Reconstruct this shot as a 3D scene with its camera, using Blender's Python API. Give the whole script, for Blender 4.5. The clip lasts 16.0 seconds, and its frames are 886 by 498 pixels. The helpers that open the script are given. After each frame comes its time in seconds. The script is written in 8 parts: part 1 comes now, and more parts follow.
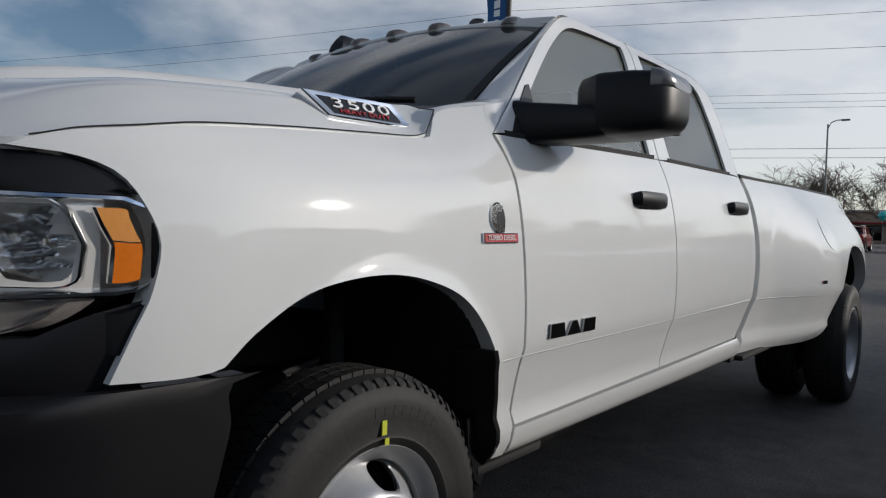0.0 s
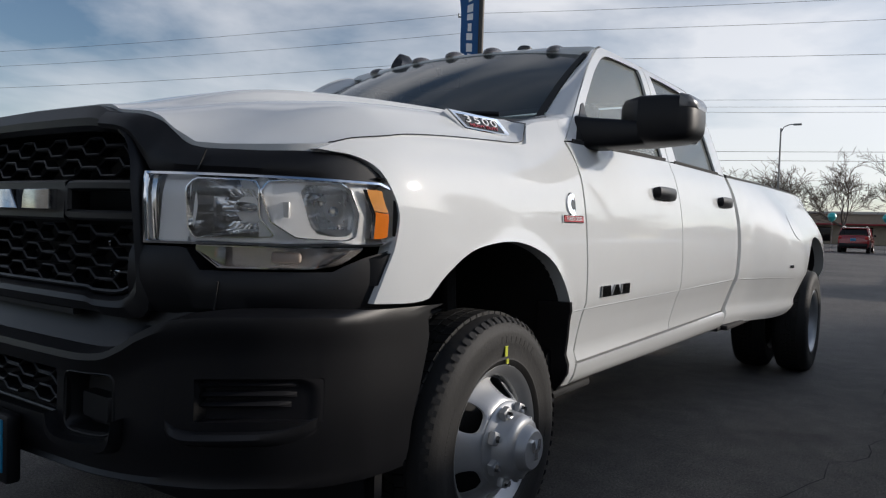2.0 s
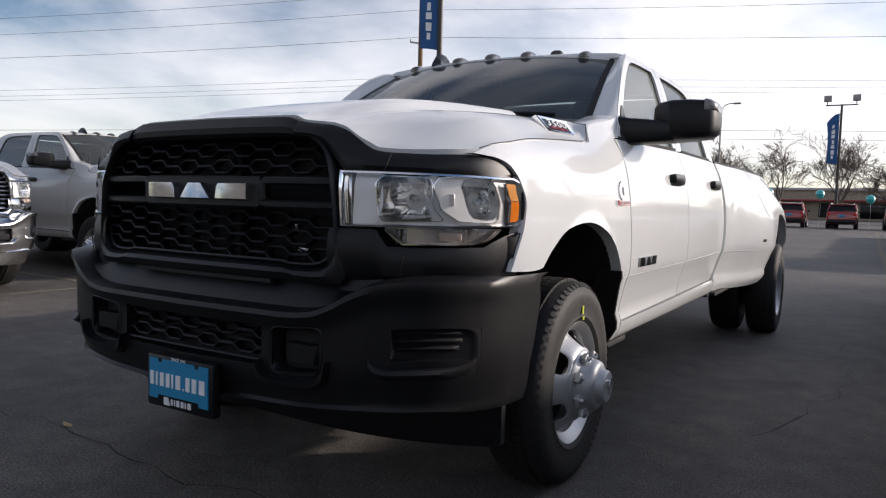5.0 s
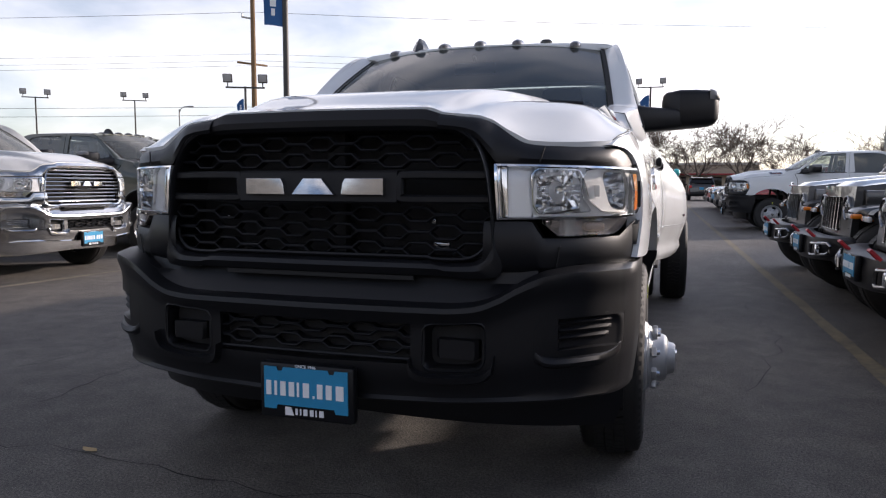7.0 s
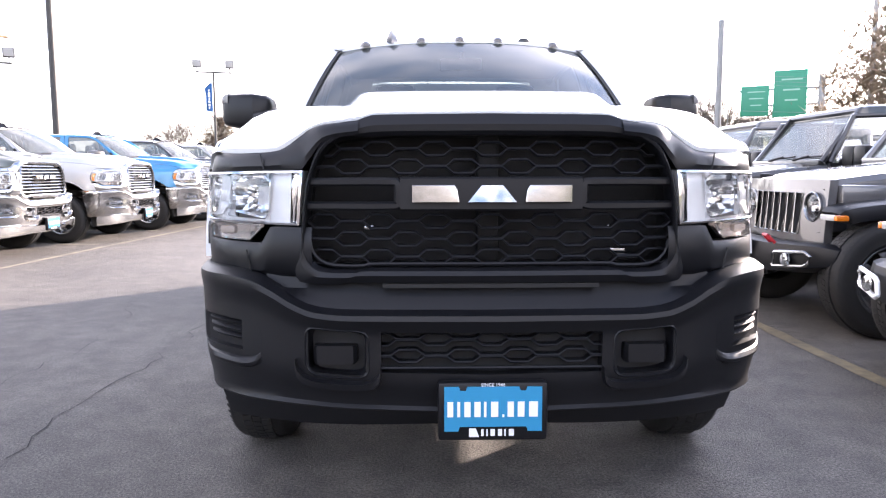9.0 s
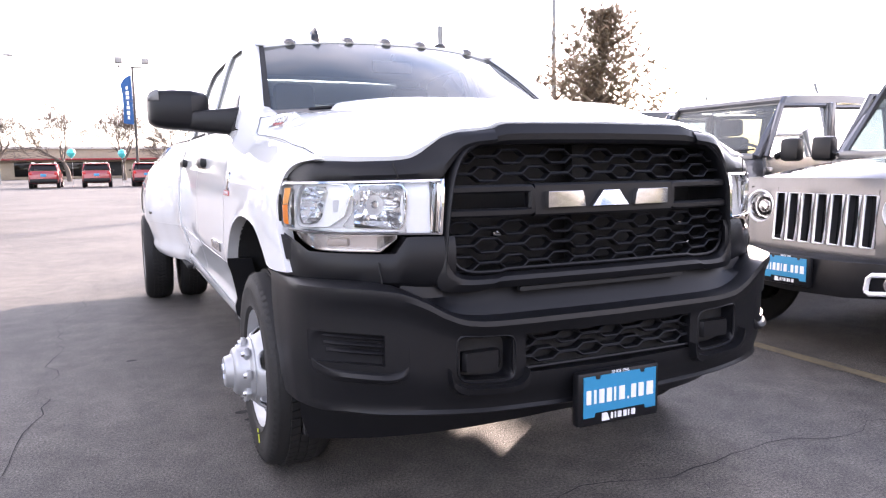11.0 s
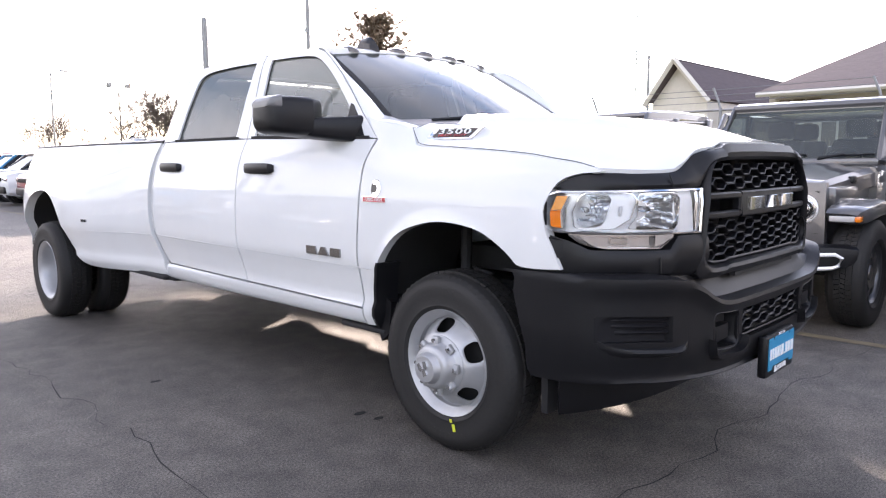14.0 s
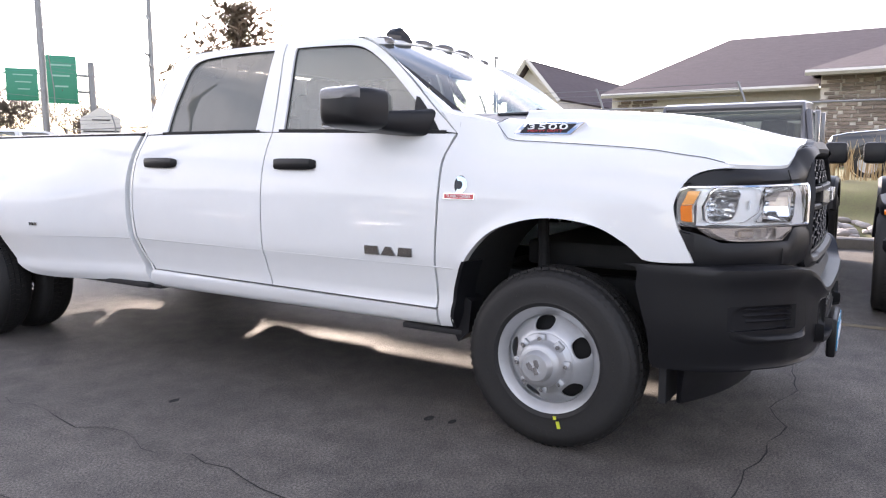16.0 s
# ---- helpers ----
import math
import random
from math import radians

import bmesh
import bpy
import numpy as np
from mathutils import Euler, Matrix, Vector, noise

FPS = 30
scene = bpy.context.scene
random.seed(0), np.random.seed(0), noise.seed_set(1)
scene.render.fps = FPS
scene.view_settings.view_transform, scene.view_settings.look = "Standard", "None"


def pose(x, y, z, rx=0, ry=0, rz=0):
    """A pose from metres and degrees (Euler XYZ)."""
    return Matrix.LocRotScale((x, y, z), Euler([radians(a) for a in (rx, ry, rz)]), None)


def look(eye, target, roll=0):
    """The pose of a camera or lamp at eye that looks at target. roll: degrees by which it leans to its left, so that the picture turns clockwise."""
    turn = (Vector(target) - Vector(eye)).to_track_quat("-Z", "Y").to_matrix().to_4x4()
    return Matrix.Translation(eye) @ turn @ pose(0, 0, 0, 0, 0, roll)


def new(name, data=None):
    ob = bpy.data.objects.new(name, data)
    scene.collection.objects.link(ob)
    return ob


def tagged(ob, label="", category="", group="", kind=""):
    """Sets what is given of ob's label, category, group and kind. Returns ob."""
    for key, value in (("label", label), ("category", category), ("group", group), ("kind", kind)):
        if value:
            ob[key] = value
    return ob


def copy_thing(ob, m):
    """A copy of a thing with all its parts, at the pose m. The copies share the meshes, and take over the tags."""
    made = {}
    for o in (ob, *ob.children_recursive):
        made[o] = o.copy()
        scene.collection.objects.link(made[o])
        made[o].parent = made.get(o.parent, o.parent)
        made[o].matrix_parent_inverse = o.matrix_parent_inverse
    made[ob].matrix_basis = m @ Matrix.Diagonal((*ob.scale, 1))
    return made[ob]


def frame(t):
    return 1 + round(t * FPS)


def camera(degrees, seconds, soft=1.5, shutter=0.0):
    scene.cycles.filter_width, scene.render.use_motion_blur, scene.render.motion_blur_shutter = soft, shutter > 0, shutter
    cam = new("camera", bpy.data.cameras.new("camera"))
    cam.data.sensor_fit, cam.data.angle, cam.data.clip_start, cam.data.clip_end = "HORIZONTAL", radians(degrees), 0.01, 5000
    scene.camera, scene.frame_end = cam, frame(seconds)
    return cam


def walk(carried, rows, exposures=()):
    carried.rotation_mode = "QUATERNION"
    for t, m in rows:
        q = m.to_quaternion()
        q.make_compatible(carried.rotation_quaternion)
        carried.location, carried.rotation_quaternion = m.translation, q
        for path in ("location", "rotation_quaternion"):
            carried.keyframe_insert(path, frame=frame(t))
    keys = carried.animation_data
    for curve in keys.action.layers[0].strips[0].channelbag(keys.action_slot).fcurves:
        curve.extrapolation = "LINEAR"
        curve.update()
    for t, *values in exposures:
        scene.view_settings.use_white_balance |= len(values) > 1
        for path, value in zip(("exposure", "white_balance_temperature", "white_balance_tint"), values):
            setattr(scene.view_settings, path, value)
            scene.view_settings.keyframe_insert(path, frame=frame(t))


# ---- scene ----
cam = camera(64.2, 16.0, 1.2)
PATH = [
    (0, (2.055, -1.116, 1.126), (0.809, 0.447, 1.053), 1.5),
    (0.5, (2.066, -1.297, 1.099), (0.837, 0.28, 1.035), 1.5),
    (1, (2.088, -1.471, 1.085), (0.868, 0.113, 1.023), 1.6),
    (1.5, (2.091, -1.663, 1.075), (0.897, -0.06, 1.002), 1.7),
    (2, (2.094, -1.873, 1.061), (0.935, -0.244, 0.989), 1.8),
    (2.5, (2.088, -2.04, 1.058), (0.979, -0.378, 0.979), 1.8),
    (3, (2.078, -2.195, 1.05), (1.004, -0.51, 0.96), 1.8),
    (3.5, (2.084, -2.335, 1.049), (1.022, -0.643, 0.95), 1.7),
    (4, (2.063, -2.421, 1.063), (1.012, -0.723, 0.951), 1.6),
    (4.5, (2.024, -2.492, 1.068), (0.98, -0.79, 0.947), 1.6),
    (4.7, (1.994, -2.528, 1.072), (0.953, -0.825, 0.943), 1.6),
    (6.8, (1.182, -2.982, 1.084), (0.511, -1.105, 0.918), 0.2),
    (7, (1.057, -3.004, 1.101), (0.465, -1.103, 0.918), 0.2),
    (7.5, (0.737, -3.007, 1.107), (0.299, -1.066, 0.903), -0.0),
    (8, (0.426, -3.026, 1.128), (0.128, -1.06, 0.912), -0.1),
    (8.5, (0.122, -3.07, 1.154), (-0.031, -1.09, 0.919), -0.2),
    (9, (-0.195, -3.098, 1.158), (-0.15, -1.11, 0.94), -0.1),
    (9.2, (-0.285, -3.094, 1.157), (-0.183, -1.108, 0.941), 0.1),
    (11.3, (-1.658, -2.813, 1.21), (-0.744, -1.05, 0.973), -0.7),
    (11.5, (-1.78, -2.776, 1.214), (-0.818, -1.038, 0.978), -0.6),
    (12, (-2.076, -2.683, 1.234), (-0.983, -1.025, 0.996), -0.5),
    (12.5, (-2.366, -2.585, 1.247), (-1.16, -1.008, 1.007), -0.5),
    (13, (-2.655, -2.449, 1.243), (-1.369, -0.936, 1.003), -0.4),
    (13.5, (-2.911, -2.274, 1.253), (-1.556, -0.823, 1.01), -0.3),
    (14, (-3.149, -2.08, 1.265), (-1.723, -0.699, 1.019), -0.3),
    (14.5, (-3.369, -1.888, 1.28), (-1.863, -0.596, 1.032), -0.2),
    (15, (-3.563, -1.682, 1.286), (-1.999, -0.461, 1.035), -0.2),
    (15.5, (-3.697, -1.448, 1.281), (-2.072, -0.309, 1.029), -0.1),
    (16, (-3.759, -1.167, 1.266), (-2.067, -0.132, 1.008), -0.1),
]
EXPOSURE = [(0.0, -0.35, 6700, 11), (2.0, -0.1, 6750, 12), (3.5, 0.1, 6900, 15), (5.5, 0.4, 7000, 18), (7.0, 0.7, 7000, 20), (8.0, 1.4, 7100, 22), (8.5, 1.8, 7100, 22), (9.0, 2.75, 7100, 23), (11.5, 2.65, 7400, 27), (13.0, 2.40, 7400, 24), (15.0, 2.30, 7450, 22), (16.0, 2.25, 7450, 22)]
walk(cam, [(t, look(eye, target, roll)) for t, eye, target, roll in PATH], EXPOSURE)

# ---- light ----
SUN_AZ = radians(42.5)      # from +x towards +y
SUN_EL = radians(17.8)
world = bpy.data.worlds.new("sky")
scene.world = world
world.use_nodes = True
wn, wl = world.node_tree.nodes, world.node_tree.links
wn.clear()
w_out = wn.new("ShaderNodeOutputWorld")
w_bg = wn.new("ShaderNodeBackground")
w_sky = wn.new("ShaderNodeTexSky")
w_sky.sky_type = "NISHITA"
w_sky.sun_disc = False
w_sky.sun_elevation = SUN_EL
w_sky.sun_rotation = radians(90) - SUN_AZ
w_sky.air_density, w_sky.dust_density, w_sky.ozone_density = 1.0, 0.5, 3.0
w_co = wn.new("ShaderNodeTexCoord")
w_map = wn.new("ShaderNodeMapping")
w_map.inputs["Scale"].default_value = (1.0, 1.0, 3.2)
w_map.inputs["Rotation"].default_value = (0.10, 0.12, 0.02)
w_n1 = wn.new("ShaderNodeTexNoise")
w_n1.inputs["Scale"].default_value, w_n1.inputs["Detail"].default_value, w_n1.inputs["Roughness"].default_value = 1.7, 8, 0.52
w_n1.inputs["Distortion"].default_value = 0.35
w_ramp = wn.new("ShaderNodeValToRGB")
w_ramp.color_ramp.elements[0].position, w_ramp.color_ramp.elements[1].position = 0.39, 0.64
w_n2 = wn.new("ShaderNodeTexNoise")
w_n2.inputs["Scale"].default_value, w_n2.inputs["Detail"].default_value = 2.6, 6
w_cloud = wn.new("ShaderNodeMix")
w_cloud.data_type = "RGBA"
w_cloud.inputs["A"].default_value = (6.5, 6.75, 7.1, 1)
w_cloud.inputs["B"].default_value = (7.9, 8.0, 8.2, 1)
w_lit = wn.new("ShaderNodeMix")
w_lit.data_type, w_lit.blend_type = "RGBA", "ADD"
w_lit.inputs["Factor"].default_value = 0.35
w_mix = wn.new("ShaderNodeMix")
w_mix.data_type = "RGBA"
wl.new(w_co.outputs["Generated"], w_map.inputs["Vector"])
wl.new(w_map.outputs["Vector"], w_n1.inputs["Vector"])
wl.new(w_map.outputs["Vector"], w_n2.inputs["Vector"])
wl.new(w_n1.outputs["Fac"], w_ramp.inputs["Fac"])
wl.new(w_n2.outputs["Fac"], w_cloud.inputs["Factor"])
wl.new(w_cloud.outputs["Result"], w_lit.inputs["A"])
wl.new(w_sky.outputs["Color"], w_lit.inputs["B"])
# the cloud sheet thins out overhead, where clear blue shows
w_sep = wn.new("ShaderNodeSeparateXYZ")
w_high = wn.new("ShaderNodeMapRange")
w_high.interpolation_type = "SMOOTHSTEP"
w_high.inputs["From Min"].default_value, w_high.inputs["From Max"].default_value = 0.48, 0.95
w_high.inputs["To Min"].default_value, w_high.inputs["To Max"].default_value = 1.0, 0.30
w_cover = wn.new("ShaderNodeMath")
w_cover.operation = "MULTIPLY"
wl.new(w_co.outputs["Generated"], w_sep.inputs["Vector"])
wl.new(w_sep.outputs["Z"], w_high.inputs["Value"])
wl.new(w_ramp.outputs["Color"], w_cover.inputs[0])
wl.new(w_high.outputs["Result"], w_cover.inputs[1])
wl.new(w_cover.outputs[0], w_mix.inputs["Factor"])
wl.new(w_sky.outputs["Color"], w_mix.inputs["A"])
wl.new(w_lit.outputs["Result"], w_mix.inputs["B"])
# thin cloud scatters the sun forwards: brighter towards it, duller away from it
w_dot = wn.new("ShaderNodeVectorMath")
w_dot.operation = "DOT_PRODUCT"
w_dot.inputs[1].default_value = (math.cos(SUN_EL) * math.cos(SUN_AZ), math.cos(SUN_EL) * math.sin(SUN_AZ), math.sin(SUN_EL))
w_wide = wn.new("ShaderNodeMapRange")
w_wide.inputs["From Min"].default_value, w_wide.inputs["From Max"].default_value = -1.0, 1.0
w_wide.inputs["To Min"].default_value, w_wide.inputs["To Max"].default_value = 0.86, 0.90
w_pos = wn.new("ShaderNodeMath")
w_pos.operation = "MAXIMUM"
w_pos.inputs[1].default_value = 0.0
w_pow = wn.new("ShaderNodeMath")
w_pow.operation = "POWER"
w_pow.inputs[1].default_value = 9.0
w_sum = wn.new("ShaderNodeMath")
w_sum.operation = "MULTIPLY_ADD"
w_sum.inputs[1].default_value = 1.6
w_gain = wn.new("ShaderNodeVectorMath")
w_gain.operation = "SCALE"
wl.new(w_co.outputs["Generated"], w_dot.inputs[0])
wl.new(w_dot.outputs["Value"], w_wide.inputs["Value"])
wl.new(w_dot.outputs["Value"], w_pos.inputs[0])
wl.new(w_pos.outputs[0], w_pow.inputs[0])
wl.new(w_pow.outputs[0], w_sum.inputs[0])
wl.new(w_wide.outputs["Result"], w_sum.inputs[2])
wl.new(w_mix.outputs["Result"], w_gain.inputs[0])
wl.new(w_sum.outputs[0], w_gain.inputs["Scale"])
wl.new(w_gain.outputs["Vector"], w_bg.inputs["Color"])
w_bg.inputs["Strength"].default_value = 0.115
wl.new(w_bg.outputs["Background"], w_out.inputs["Surface"])

sun = new("sun", bpy.data.lights.new("sun", "SUN"))
sun.data.energy, sun.data.angle, sun.data.color = 2.8, radians(1.6), (1.0, 0.94, 0.86)
sun.matrix_world = look((0, 0, 0), (-math.cos(SUN_EL) * math.cos(SUN_AZ), -math.cos(SUN_EL) * math.sin(SUN_AZ), -math.sin(SUN_EL)))


# ---- materials ----
def material(name, base, rough=0.5, metal=0.0, grain=0.0, scale=40.0, bump=0.0, coat=0.0, tint=None, stretch=(1, 1, 1), spec=0.5, jitter=0.0, rough_var=0.0, mottle=1.5):
    """Principled material: fine grain and broad mottling of the base towards tint, with relief, in object space."""
    m = bpy.data.materials.new(name)
    m.use_nodes = True
    n, l = m.node_tree.nodes, m.node_tree.links
    p = n["Principled BSDF"]
    p.inputs["Base Color"].default_value = (*base, 1)
    p.inputs["Roughness"].default_value = rough
    p.inputs["Metallic"].default_value = metal
    p.inputs["Coat Weight"].default_value = coat
    p.inputs["Coat Roughness"].default_value = 0.03
    p.inputs["Specular IOR Level"].default_value = spec
    if grain or bump or jitter or rough_var:
        co = n.new("ShaderNodeTexCoord")
        mp = n.new("ShaderNodeMapping")
        mp.inputs["Scale"].default_value = stretch
        l.new(co.outputs["Object"], mp.inputs["Vector"])
        fine = n.new("ShaderNodeTexNoise")
        fine.inputs["Scale"].default_value, fine.inputs["Detail"].default_value, fine.inputs["Roughness"].default_value = scale, 6, 0.65
        broad = n.new("ShaderNodeTexNoise")
        broad.inputs["Scale"].default_value, broad.inputs["Detail"].default_value = mottle, 4
        for t in (fine, broad):
            l.new(mp.outputs["Vector"], t.inputs["Vector"])
        if grain:
            add = n.new("ShaderNodeMath")
            add.operation = "MULTIPLY_ADD"
            add.inputs[1].default_value = 0.55
            l.new(fine.outputs["Fac"], add.inputs[0])
            half = n.new("ShaderNodeMath")
            half.operation = "MULTIPLY"
            half.inputs[1].default_value = 0.45
            l.new(broad.outputs["Fac"], half.inputs[0])
            l.new(half.outputs[0], add.inputs[2])
            ramp = n.new("ShaderNodeValToRGB")
            e = ramp.color_ramp.elements
            e[0].position, e[1].position = 0.32, 0.68
            other = tint if tint else tuple(c * (1 - grain) for c in base)
            e[0].color, e[1].color = (*other, 1), (*base, 1)
            l.new(add.outputs[0], ramp.inputs["Fac"])
            l.new(ramp.outputs["Color"], p.inputs["Base Color"])
            if jitter:
                info = n.new("ShaderNodeObjectInfo")
                hsv = n.new("ShaderNodeHueSaturation")
                mr = n.new("ShaderNodeMapRange")
                mr.inputs["To Min"].default_value, mr.inputs["To Max"].default_value = 1 - jitter, 1 + jitter
                l.new(info.outputs["Random"], mr.inputs["Value"])
                l.new(mr.outputs["Result"], hsv.inputs["Value"])
                l.new(ramp.outputs["Color"], hsv.inputs["Color"])
                l.new(hsv.outputs["Color"], p.inputs["Base Color"])
        if rough_var:
            mr = n.new("ShaderNodeMapRange")
            mr.inputs["To Min"].default_value, mr.inputs["To Max"].default_value = max(0.02, rough - rough_var), min(1, rough + rough_var)
            l.new(broad.outputs["Fac"], mr.inputs["Value"])
            l.new(mr.outputs["Result"], p.inputs["Roughness"])
        if bump:
            b = n.new("ShaderNodeBump")
            b.inputs["Strength"].default_value, b.inputs["Distance"].default_value = min(1, bump), 0.004
            l.new(fine.outputs["Fac"], b.inputs["Height"])
            l.new(b.outputs["Normal"], p.inputs["Normal"])
    return m


def glass(name, tint, gloss=0.02, ior=1.5, veil=0.0):
    m = bpy.data.materials.new(name)
    m.use_nodes = True
    n, l = m.node_tree.nodes, m.node_tree.links
    n.clear()
    out, mix = n.new("ShaderNodeOutputMaterial"), n.new("ShaderNodeMixShader")
    tr, gl, fr = n.new("ShaderNodeBsdfTransparent"), n.new("ShaderNodeBsdfGlossy"), n.new("ShaderNodeFresnel")
    tr.inputs["Color"].default_value = (*tint, 1)
    gl.inputs["Roughness"].default_value = gloss
    fr.inputs["IOR"].default_value = ior
    l.new(fr.outputs[0], mix.inputs[0])
    l.new(tr.outputs[0], mix.inputs[1])
    l.new(gl.outputs[0], mix.inputs[2])
    if veil:
        # thin uneven pale veil, painting sky glare and haze onto the glass
        veil_coat, lay, noise, amount = n.new("ShaderNodeBsdfDiffuse"), n.new("ShaderNodeMixShader"), n.new("ShaderNodeTexNoise"), n.new("ShaderNodeMapRange")
        veil_coat.inputs["Color"].default_value = (0.58, 0.62, 0.58, 1)
        noise.inputs["Scale"].default_value, noise.inputs["Detail"].default_value = 3.0, 5
        amount.inputs["From Min"].default_value, amount.inputs["From Max"].default_value = 0.3, 0.7
        amount.inputs["To Min"].default_value, amount.inputs["To Max"].default_value = veil * 0.88, veil * 1.12
        co = n.new("ShaderNodeTexCoord")
        l.new(co.outputs["Object"], noise.inputs["Vector"])
        l.new(noise.outputs["Fac"], amount.inputs["Value"])
        l.new(amount.outputs["Result"], lay.inputs[0])
        l.new(mix.outputs[0], lay.inputs[1])
        l.new(veil_coat.outputs[0], lay.inputs[2])
        l.new(lay.outputs[0], out.inputs["Surface"])
    else:
        l.new(mix.outputs[0], out.inputs["Surface"])
    return m


from mathutils.bvhtree import BVHTree
WHITE = material("white_paint", (0.685, 0.700, 0.698), 0.55, coat=1.0, grain=0.03, scale=9, spec=0.12)
WHITE.node_tree.nodes["Principled BSDF"].inputs["Coat Roughness"].default_value = 0.04
SEAM = material("seam_shadow_rubber", (0.012, 0.012, 0.012), 0.8)
BLACK = material("black_moulded_plastic", (0.0070, 0.0073, 0.0090), 0.41, grain=0.25, scale=300, bump=0.05, rough_var=0.07, spec=0.30)
GRAINED = material("grained_black_plastic", (0.009, 0.009, 0.011), 0.62, grain=0.25, scale=300, bump=0.08, spec=0.2)
GLOSSBLACK = material("gloss_black_plastic", (0.012, 0.012, 0.013), 0.16, rough_var=0.04)
RUBBER = material("tyre_rubber", (0.0135, 0.013, 0.0128), 0.68, grain=0.4, scale=60, bump=0.25, rough_var=0.1)
CHROME = material("chrome", (0.86, 0.87, 0.88), 0.07, 1.0, rough_var=0.04)
BUMPERCHROME = material("weathered_bumper_chrome", (0.52, 0.525, 0.53), 0.14, 1.0, grain=0.12, scale=8, rough_var=0.06)
DARKCHROME = material("dark_chrome", (0.30, 0.305, 0.31), 0.18, 1.0, rough_var=0.06)
SATIN = material("silver_wheel_paint", (0.47, 0.48, 0.49), 0.46, 0.6, grain=0.12, scale=30, rough_var=0.08)
DARK = material("dark_underbody", (0.014, 0.014, 0.015), 0.8, grain=0.4, scale=12, bump=0.3)
CABIN = material("dark_grey_cabin_cloth", (0.020, 0.020, 0.021), 0.85, grain=0.3, scale=80, bump=0.2)
HEADLINER = material("light_grey_headliner", (0.42, 0.41, 0.39), 0.9, grain=0.1, scale=60)
AMBER = material("amber_lens", (0.80, 0.20, 0.015), 0.15, grain=0.2, scale=90, stretch=(1, 1, 3), coat=0.6)
RED = material("red_enamel", (0.45, 0.02, 0.03), 0.3, coat=0.5)
EMBLEM = material("emblem_chrome", (0.62, 0.625, 0.63), 0.16, 1.0, grain=0.5, scale=22, rough_var=0.08, stretch=(1, 1, 2))
REFLECT = material("lamp_reflector", (0.95, 0.955, 0.96), 0.08, 0.92, rough_var=0.03)
LAMPSATIN = material("lamp_satin_panel", (0.95, 0.952, 0.955), 0.32, 0.15, rough_var=0.06)
LAMPGREY = material("lamp_bezel_silver", (0.90, 0.905, 0.91), 0.28, 0.3)
YELLOW = material("yellow_paint_mark", (0.62, 0.66, 0.05), 0.6, grain=0.2, scale=80)
PLATE_BLUE = material("blue_dealer_plate", (0.008, 0.25, 0.46), 0.35, grain=0.05, scale=50)
INK = material("white_ink", (0.80, 0.81, 0.82), 0.45)
WINDSHIELD = glass("windscreen_glass", (0.34, 0.41, 0.40), 0.01, 1.62, 0.08)
SIDEGLASS = glass("side_glass", (0.80, 0.87, 0.84), 0.01, 1.8, 0.24)
TINTED = glass("tinted_rear_glass", (0.24, 0.24, 0.24), 0.01, 1.8, 0.15)
DARKTINT = glass("dark_rear_window_glass", (0.07, 0.07, 0.07), 0.01, 1.6)
CLEAR = glass("clear_lamp_lens", (0.93, 0.94, 0.95), 0.01, 1.6)
LOWLAMP = material("pale_amber_reflector", (0.78, 0.73, 0.70), 0.16, 0.75, rough_var=0.05)
PALEBULB = material("pale_amber_bulb", (0.62, 0.52, 0.45), 0.3)
# amber lens made paler to paint the glare on it
GLARE_AMBER = material("amber_lens_glare", (0.84, 0.36, 0.10), 0.12, coat=0.8, grain=0.2, scale=90)
SMOKE = material("smoked_roof_lens", (0.085, 0.075, 0.068), 0.10, coat=1.0)
MARKER = material("smoked_marker_lens", (0.13, 0.13, 0.135), 0.22, coat=0.3, rough_var=0.03)
MIRROR = material("mirror_glass", (0.80, 0.82, 0.83), 0.02, 1.0)


# ---- mesh tools ----
def part(name, bm, mat, parent=None, label="", sharp=0.6, fix=True):
    if fix:
        bmesh.ops.recalc_face_normals(bm, faces=bm.faces)
    for f in bm.faces:
        f.smooth = True
    for e in bm.edges:
        if len(e.link_faces) == 2 and e.calc_face_angle(0) > sharp:
            e.smooth = False
    me = bpy.data.meshes.new(name)
    bm.to_mesh(me)
    bm.free()
    me.materials.append(mat)
    ob = new(name, me)
    if parent is not None:
        ob.parent = parent
    if label:
        ob["label"] = label
    return ob


def empty(name, m=None):
    ob = new(name)
    ob.empty_display_size = 0.2
    if m is not None:
        ob.matrix_basis = m
    return ob


def spline(*pts):
    """A smooth monotone curve through (x, y) pairs."""
    xs, ys = np.array([p[0] for p in pts], float), np.array([p[1] for p in pts], float)
    h, d = np.diff(xs), np.diff(ys) / np.diff(xs)
    m = np.zeros(len(xs))
    m[0], m[-1] = d[0], d[-1]
    for i in range(1, len(xs) - 1):
        if d[i - 1] * d[i] > 0:
            w1, w2 = 2 * h[i] + h[i - 1], h[i] + 2 * h[i - 1]
            m[i] = (w1 + w2) / (w1 / d[i - 1] + w2 / d[i])

    def f(x):
        x = min(max(x, xs[0]), xs[-1])
        i = min(max(int(np.searchsorted(xs, x)) - 1, 0), len(h) - 1)
        t = (x - xs[i]) / h[i]
        return float((2 * t ** 3 - 3 * t * t + 1) * ys[i] + (t ** 3 - 2 * t * t + t) * h[i] * m[i] + (3 * t * t - 2 * t ** 3) * ys[i + 1] + (t ** 3 - t * t) * h[i] * m[i + 1])
    return f


